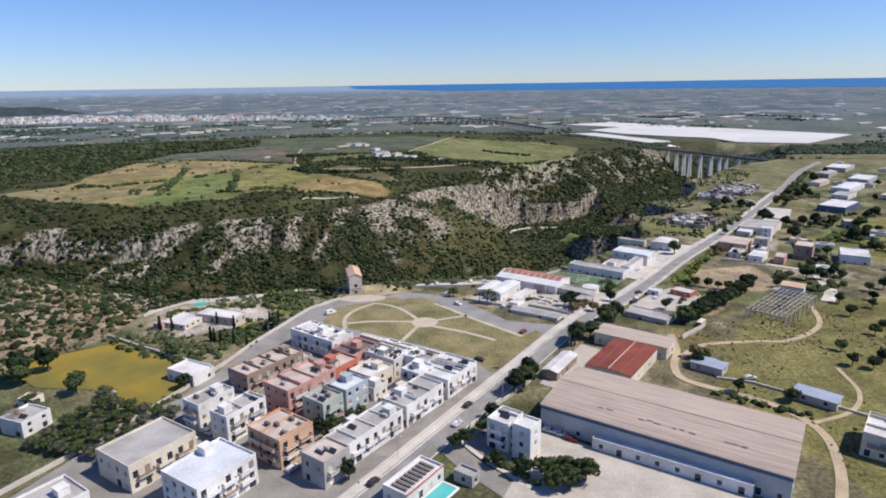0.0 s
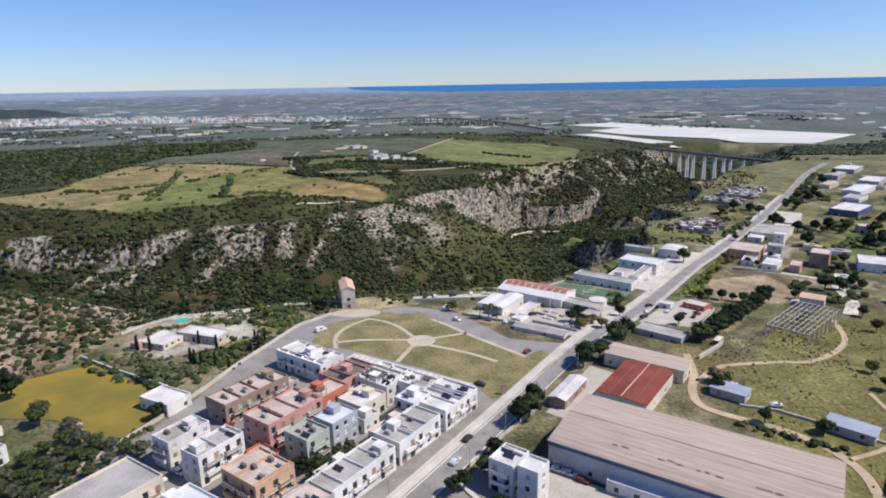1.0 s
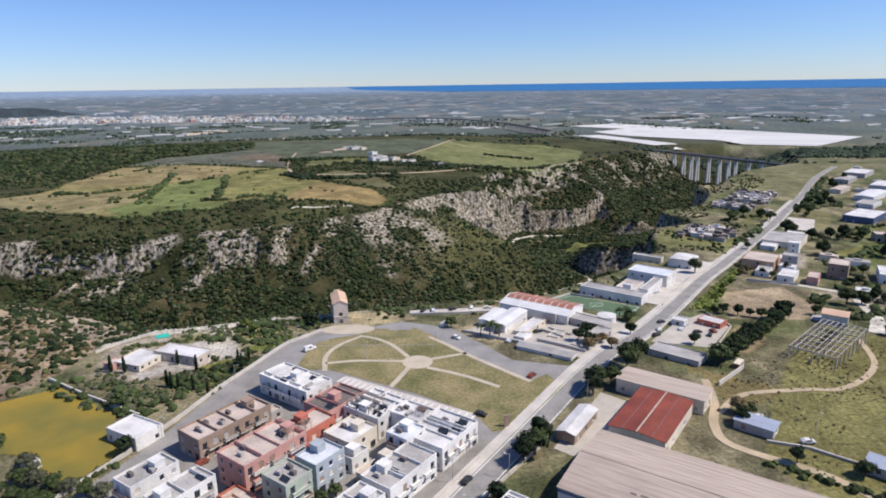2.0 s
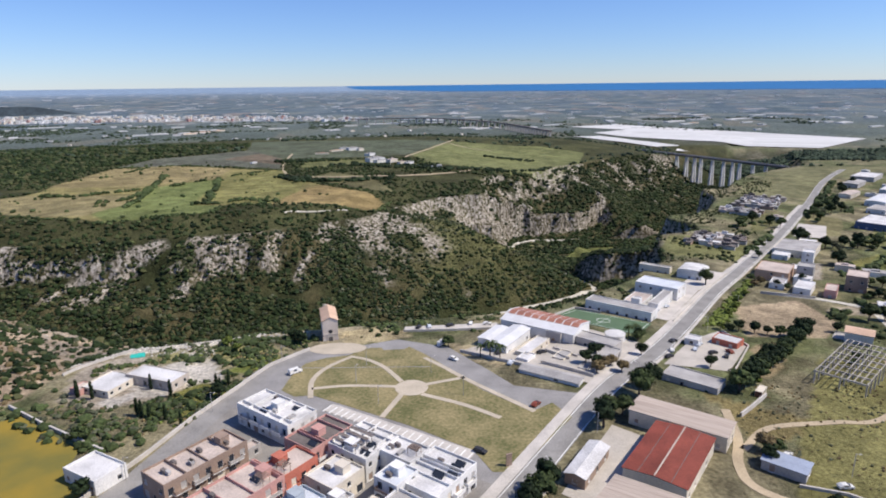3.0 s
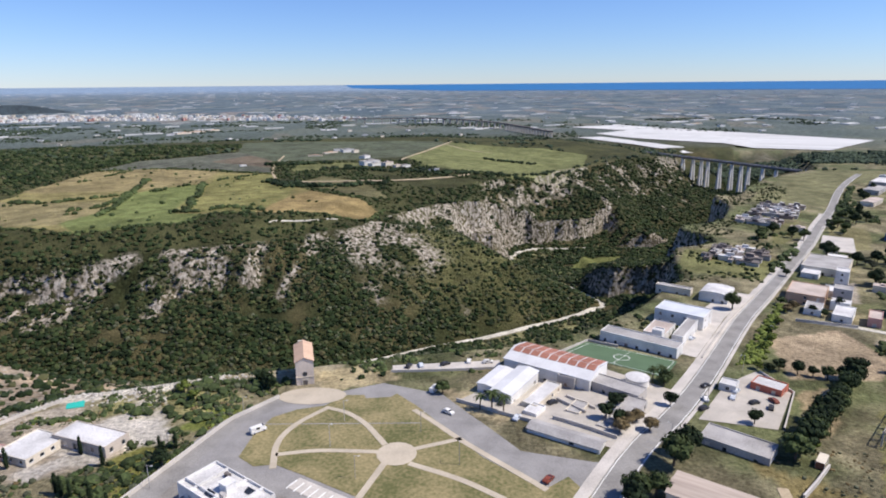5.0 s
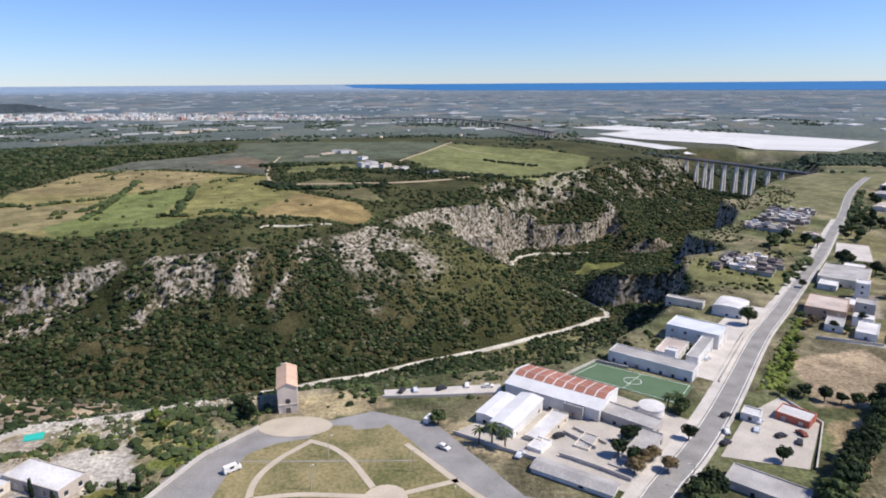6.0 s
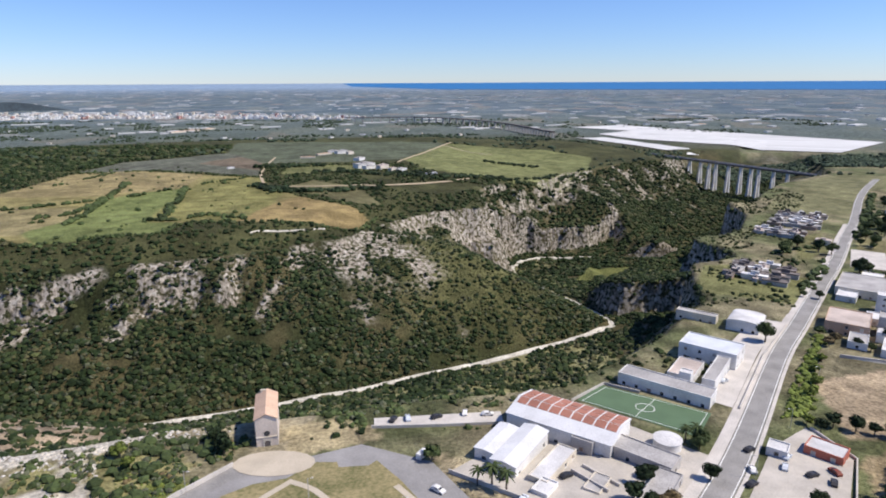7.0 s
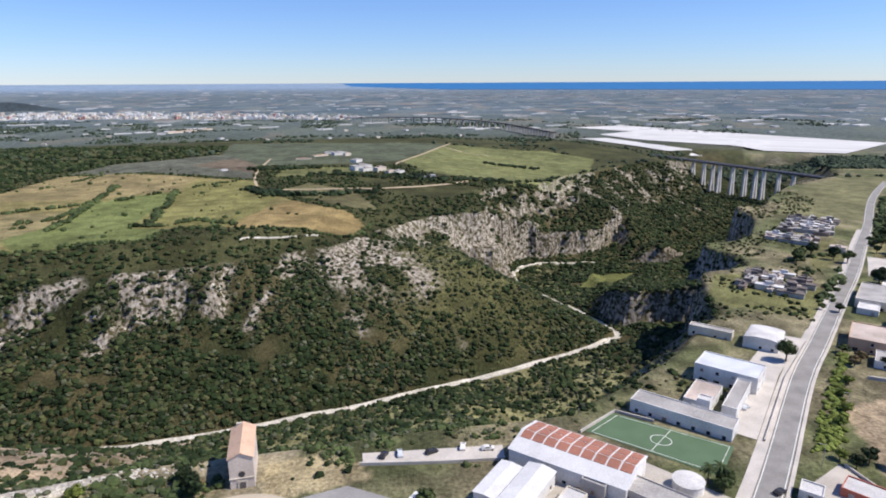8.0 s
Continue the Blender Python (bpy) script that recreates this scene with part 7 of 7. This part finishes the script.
# ---- road bridge over the ravine ----
br = hold("road_bridge", 548, 1200, -36)
tagged(br, "long concrete road bridge on tall pale piers", "bridge")
P0, P1 = Vector((462, 1392, 0)), Vector((592, 1140, 0))
way = (P1 - P0).normalized()
bang = math.degrees(math.atan2(way.y, way.x))
BL = (P1 - P0).length
local = pose(P0.x - 548, P0.y - 1200, 0, 0, 0, bang)
part("deck", boxes("deck", [(-60, -5, -1.6, BL + 150, 5, 0), (-60, -3.5, -3.2, BL + 150, 3.5, -1.6)], M["roof_dark"]), br, at=local)
for s in (-5.15, 4.95):
    part("parapet", boxes("parapet", [(-60, s, -0.2, BL + 150, s + 0.2, 1.0)], M["grey"]), br, at=local)
for k in range(12):
    x = 6 + k * (BL - 40) / 11 + (3.0, -4.0, 1.5, 5.0)[k % 4]
    c = P0 + way * x
    foot = ground_z(c.x, c.y) + 36 - 2
    v, f = [], []
    for q in (-1, 1):
        b = len(v)
        v += [(x + i * 2.4, q * 4.2 + j * 1.4, foot) for i, j in ((-1, -1), (1, -1), (1, 1), (-1, 1))] + [(x + i * 1.1, q * 2.2 + j * 0.8, -3.2) for i, j in ((-1, -1), (1, -1), (1, 1), (-1, 1))]
        f += [tuple(r + b for r in g) for g in ((0, 1, 5, 4), (1, 2, 6, 5), (2, 3, 7, 6), (3, 0, 4, 7))]
    part("pier", mesh_of("pier", v, f, [M["white"]]), br, at=local)

# ---- far railway viaduct ----
VP = curve_pts([(-399, 2777), (-50, 2769), (197, 2438), (327, 1965)], 10)
vd = hold("railway_viaduct", 0, 2400, -54)
tagged(vd, "long grey railway viaduct across the plain", "viaduct")
vp, vdir = along(VP, 24)
bx, by, bz = warp(vp[:, 0], vp[:, 1], np.full(len(vp), -30.0))
gx_, gy_, gz_ = warp(vp[:, 0], vp[:, 1], np.full(len(vp), -58.0))
off = Vector((0, 2400, -54))
dv, df = [], []
for i in range(len(vp)):
    r = Vector((vdir[i][1], -vdir[i][0], 0)) * 4.5
    for q in (-1, 1):
        for h in (0, -3.5):
            dv.append(tuple(Vector((bx[i], by[i], bz[i] + h)) + r * q - off))
    if i:
        a, b = 4 * i - 4, 4 * i
        df += [(a, a + 2, b + 2, b), (a + 1, b + 1, b + 3, a + 3), (a, b, b + 1, a + 1), (a + 2, a + 3, b + 3, b + 2)]
part("deck", mesh_of("deck", dv, df, [M["roof_dark"]]), vd)
for i in range(1, len(vp)):
    c = Vector((bx[i], by[i], 0)) - Vector((off.x, off.y, 0))
    an = math.degrees(math.atan2(vdir[i][1], vdir[i][0]))
    part("pier", boxes("pier", [(-2.6, -3.6, float(gz_[i]) - off.z, 1.8, 3.2, float(bz[i]) - 3.5 - off.z)], M["concrete"]), vd, at=pose(c.x, c.y, 0, 0, 0, an))


# ---- far town, farms and greenhouses ----
def simple_house(name, label, w, d, h, wall, roof, category="house"):
    e = hold(name, 0, 0, -400)
    tagged(e, label, category, "far town")
    part("wall", boxes("wall", [(-w / 2, -d / 2, -2, w / 2, d / 2, h)], M[wall]), e)
    part("roof", boxes("roof", [(-w / 2 - 0.2, -d / 2 - 0.2, h, w / 2 + 0.2, d / 2 + 0.2, h + 0.5), (-w / 6, -d / 6, h + 0.5, w / 6, d / 6, h + 2.5)], M[roof]), e)
    return e


FAR = [simple_house("far_house", "white block of flats in the distant town", 18, 14, 10, "white", "roof_white"), simple_house("far_house", "cream house in the distant town", 22, 12, 8, "cream", "roof_pink"),
       simple_house("far_house", "low white house in the distant town", 28, 16, 6, "white", "roof_grey"), simple_house("far_house", "pink-walled flats in the distant town", 14, 12, 13, "pink", "tile"),
       simple_house("far_house", "long low farm building with a red tiled roof", 62, 13, 5, "cream", "tile")]
SEEN = set()


def put_far(proto, x, y, turn, scale=1.0):
    z = ground_z(x, y)
    wx, wy, wz = [float(v) for v in warp(x, y, z)]
    k = min(1.0, math.hypot(wx - CX, wy - CY) / math.hypot(x - CX, y - CY)) * scale
    m = Matrix.LocRotScale((wx, wy, wz), Euler((0, 0, turn)), (k, k, k))
    if proto not in SEEN:
        SEEN.add(proto)
        proto.matrix_basis = m
    else:
        place_copy(proto, m)


rf = random.Random(11)
town_vs, town_fs, town_mi = [], [], []
for i in range(760):
    u = rf.random()
    x, y = -2550 + 2130 * u + rf.gauss(0, 30), 2990 + 190 * math.sin(u * 3.0) + 800 * rf.random() ** 1.7 * (1 - 0.72 * u)
    turn, sc = rf.choice((0.0, 1.57)) + rf.uniform(-0.3, 0.3), rf.uniform(0.5, 1.15)
    if i % 3 == 0 and y < 3500:
        put_far(rf.choice(FAR[:3]) if rf.random() < 0.9 else FAR[3], x, y, turn, sc)
        continue
    w, d, h = rf.choice(((18, 14, 10), (22, 12, 8), (28, 16, 6), (14, 12, 14)))
    c, q, z0 = math.cos(turn) * sc / 2, math.sin(turn) * sc / 2, ground_z(x, y)
    b = len(town_vs)
    for z in (-2, h * sc):
        for i_, j_ in ((-1, -1), (1, -1), (1, 1), (-1, 1)):
            town_vs.append(tuple(float(v) for v in warp(x + i_ * w * c - j_ * d * q, y + i_ * w * q + j_ * d * c, z0 + z)))
    town_fs += [tuple(r + b for r in g) for g in ((4, 5, 6, 7), (0, 1, 5, 4), (1, 2, 6, 5), (2, 3, 7, 6), (3, 0, 4, 7))]
    town_mi += [rf.choice((0, 0, 0, 1, 2))] * 5
town_me = mesh_of("distant_town", town_vs, town_fs, [M["white"], M["cream"], M["roof_pink"]])
town_me.polygons.foreach_set("material_index", town_mi)
tagged(new("distant_town", town_me), "crowded pale houses of the distant town", "town", kind="stuff")
for x, y, kind, sc in ((-193, 1067, 4, 0.35), (-176, 1103, 4, 0.4), (-169, 1141, 2, 0.5), (-152, 1126, 2, 0.7), (-138, 1118, 1, 0.5), (-112, 1032, 2, 0.6), (-96, 960, 2, 0.9), (-88, 948, 2, 0.6), (-70, 939, 1, 0.7), (-56, 925, 1, 0.5), (-46, 930, 2, 0.5), (-7, 900, 2, 0.5), (-269, 950, 2, 0.3),
                       (-924, 2240, 2, 0.9), (-905, 2300, 4, 0.9), (-880, 2360, 4, 0.9), (-850, 2440, 4, 0.8), (-660, 2050, 2, 0.6), (-560, 1820, 2, 0.6), (-420, 1690, 1, 0.5), (-520, 1930, 2, 0.5), (-300, 1860, 2, 0.5), (-150, 1690, 1, 0.5), (-250, 2150, 2, 0.6), (-330, 2350, 1, 0.7), (-120, 2350, 2, 0.6), (-60, 2150, 1, 0.6), (-420, 2420, 2, 0.7), (60, 2060, 1, 0.6),
                       (640, 2700, 1, 0.8), (800, 2600, 2, 0.8), (1005, 2588, 4, 0.8), (1042, 2450, 2, 0.9), (300, 2900, 1, 0.8), (500, 3100, 2, 0.8), (100, 3300, 1, 0.8), (-1180, 2250, 2, 0.6), (-1050, 2150, 1, 0.6), (-1250, 2050, 2, 0.6), (-1100, 1900, 1, 0.5)):
    put_far(FAR[kind], x, y, rf.uniform(0, 1.2), sc)


def greenhouse_field():
    vs, fs = [], []
    for i in range(520):
        r = 2300 * (22000 / 2300) ** rf.random()
        a = radians(rf.uniform(-40, 42))
        x, y = CX + r * math.sin(a), CY + r * math.cos(a)
        if inside(np.array([x]), np.array([y]), [(380, 1560), (480, 2550), (1200, 1840), (900, 1540)])[0]:
            continue
        w, d = rf.uniform(10, 60) * (1 + r / 5000) * rf.choice((0.5, 0.7, 1.0, 1.6)), rf.uniform(10, 34)
        t = rf.choice((0.4, 0.5, 0.6))
        c, s = math.cos(t), math.sin(t)
        b = len(vs)
        for z in (-56, -51):
            for i_, j_ in ((-1, -1), (1, -1), (1, 1), (-1, 1)):
                vs.append(tuple(float(v) for v in warp(x + (i_ * w * c - j_ * d * s) / 2, y + (i_ * w * s + j_ * d * c) / 2, z)))
        fs += [tuple(q + b for q in g) for g in ((4, 5, 6, 7), (0, 1, 5, 4), (1, 2, 6, 5), (2, 3, 7, 6), (3, 0, 4, 7))]
    return mesh_of("greenhouses", vs, fs, [M["net"]])


tagged(new("greenhouses", greenhouse_field()), "white greenhouses and netted fields across the plain", "greenhouses", kind="stuff")

# ---- sheds and yards beyond the school ----
rk = random.Random(3)
SHED = [simple_house("shed", "low pale store shed in a crowded yard", 14, 4.2, 2.8, "cream", "roof_white", "shed"), simple_house("shed", "low grey store shed in a crowded yard", 18, 4.6, 3.0, "grey", "roof_grey", "shed"), simple_house("shed", "low dark brown shed in a crowded yard", 12, 4.4, 2.6, "brown", "roof_dark", "shed"), simple_house("shed", "low grey shed with a dark roof", 15, 4.0, 2.8, "grey", "roof_dark", "shed"), simple_house("shed", "small grey shed with a pink roof", 7, 3.6, 2.4, "grey", "roof_pink", "shed")]
for cx, cy, nx_, ny_ in ((226, 536, 3, 9), (345, 705, 3, 14), (300, 655, 3, 5)):
    for i in range(nx_):
        for j in range(ny_):
            dx, dy = (i - nx_ / 2) * 13, (j - ny_ / 2) * 5
            x, y = cx + dx * 0.81 + dy * 0.6 + rk.uniform(-2, 2), cy - dx * 0.59 + dy * 0.8 + rk.uniform(-2, 2)
            put_far(rk.choice(SHED), x, y, radians(-37 + rk.choice((0, 0, 0, 0, 90))), rk.uniform(0.7, 1.1))
for x, y, an in ((222, 420, -40), (268, 452, -38), (280, 440, -30), (310, 620, -40), (430, 560, -45), (495, 640, -45), (560, 760, -45), (600, 840, -45), (480, 740, -45), (350, 480, -40), (330, 470, -35), (236, 366, -30), (500, 720, -45), (540, 800, -45), (590, 920, -45), (530, 690, -45)):
    put_far(rk.choice(FAR[:3]), x, y, radians(an), 0.5)
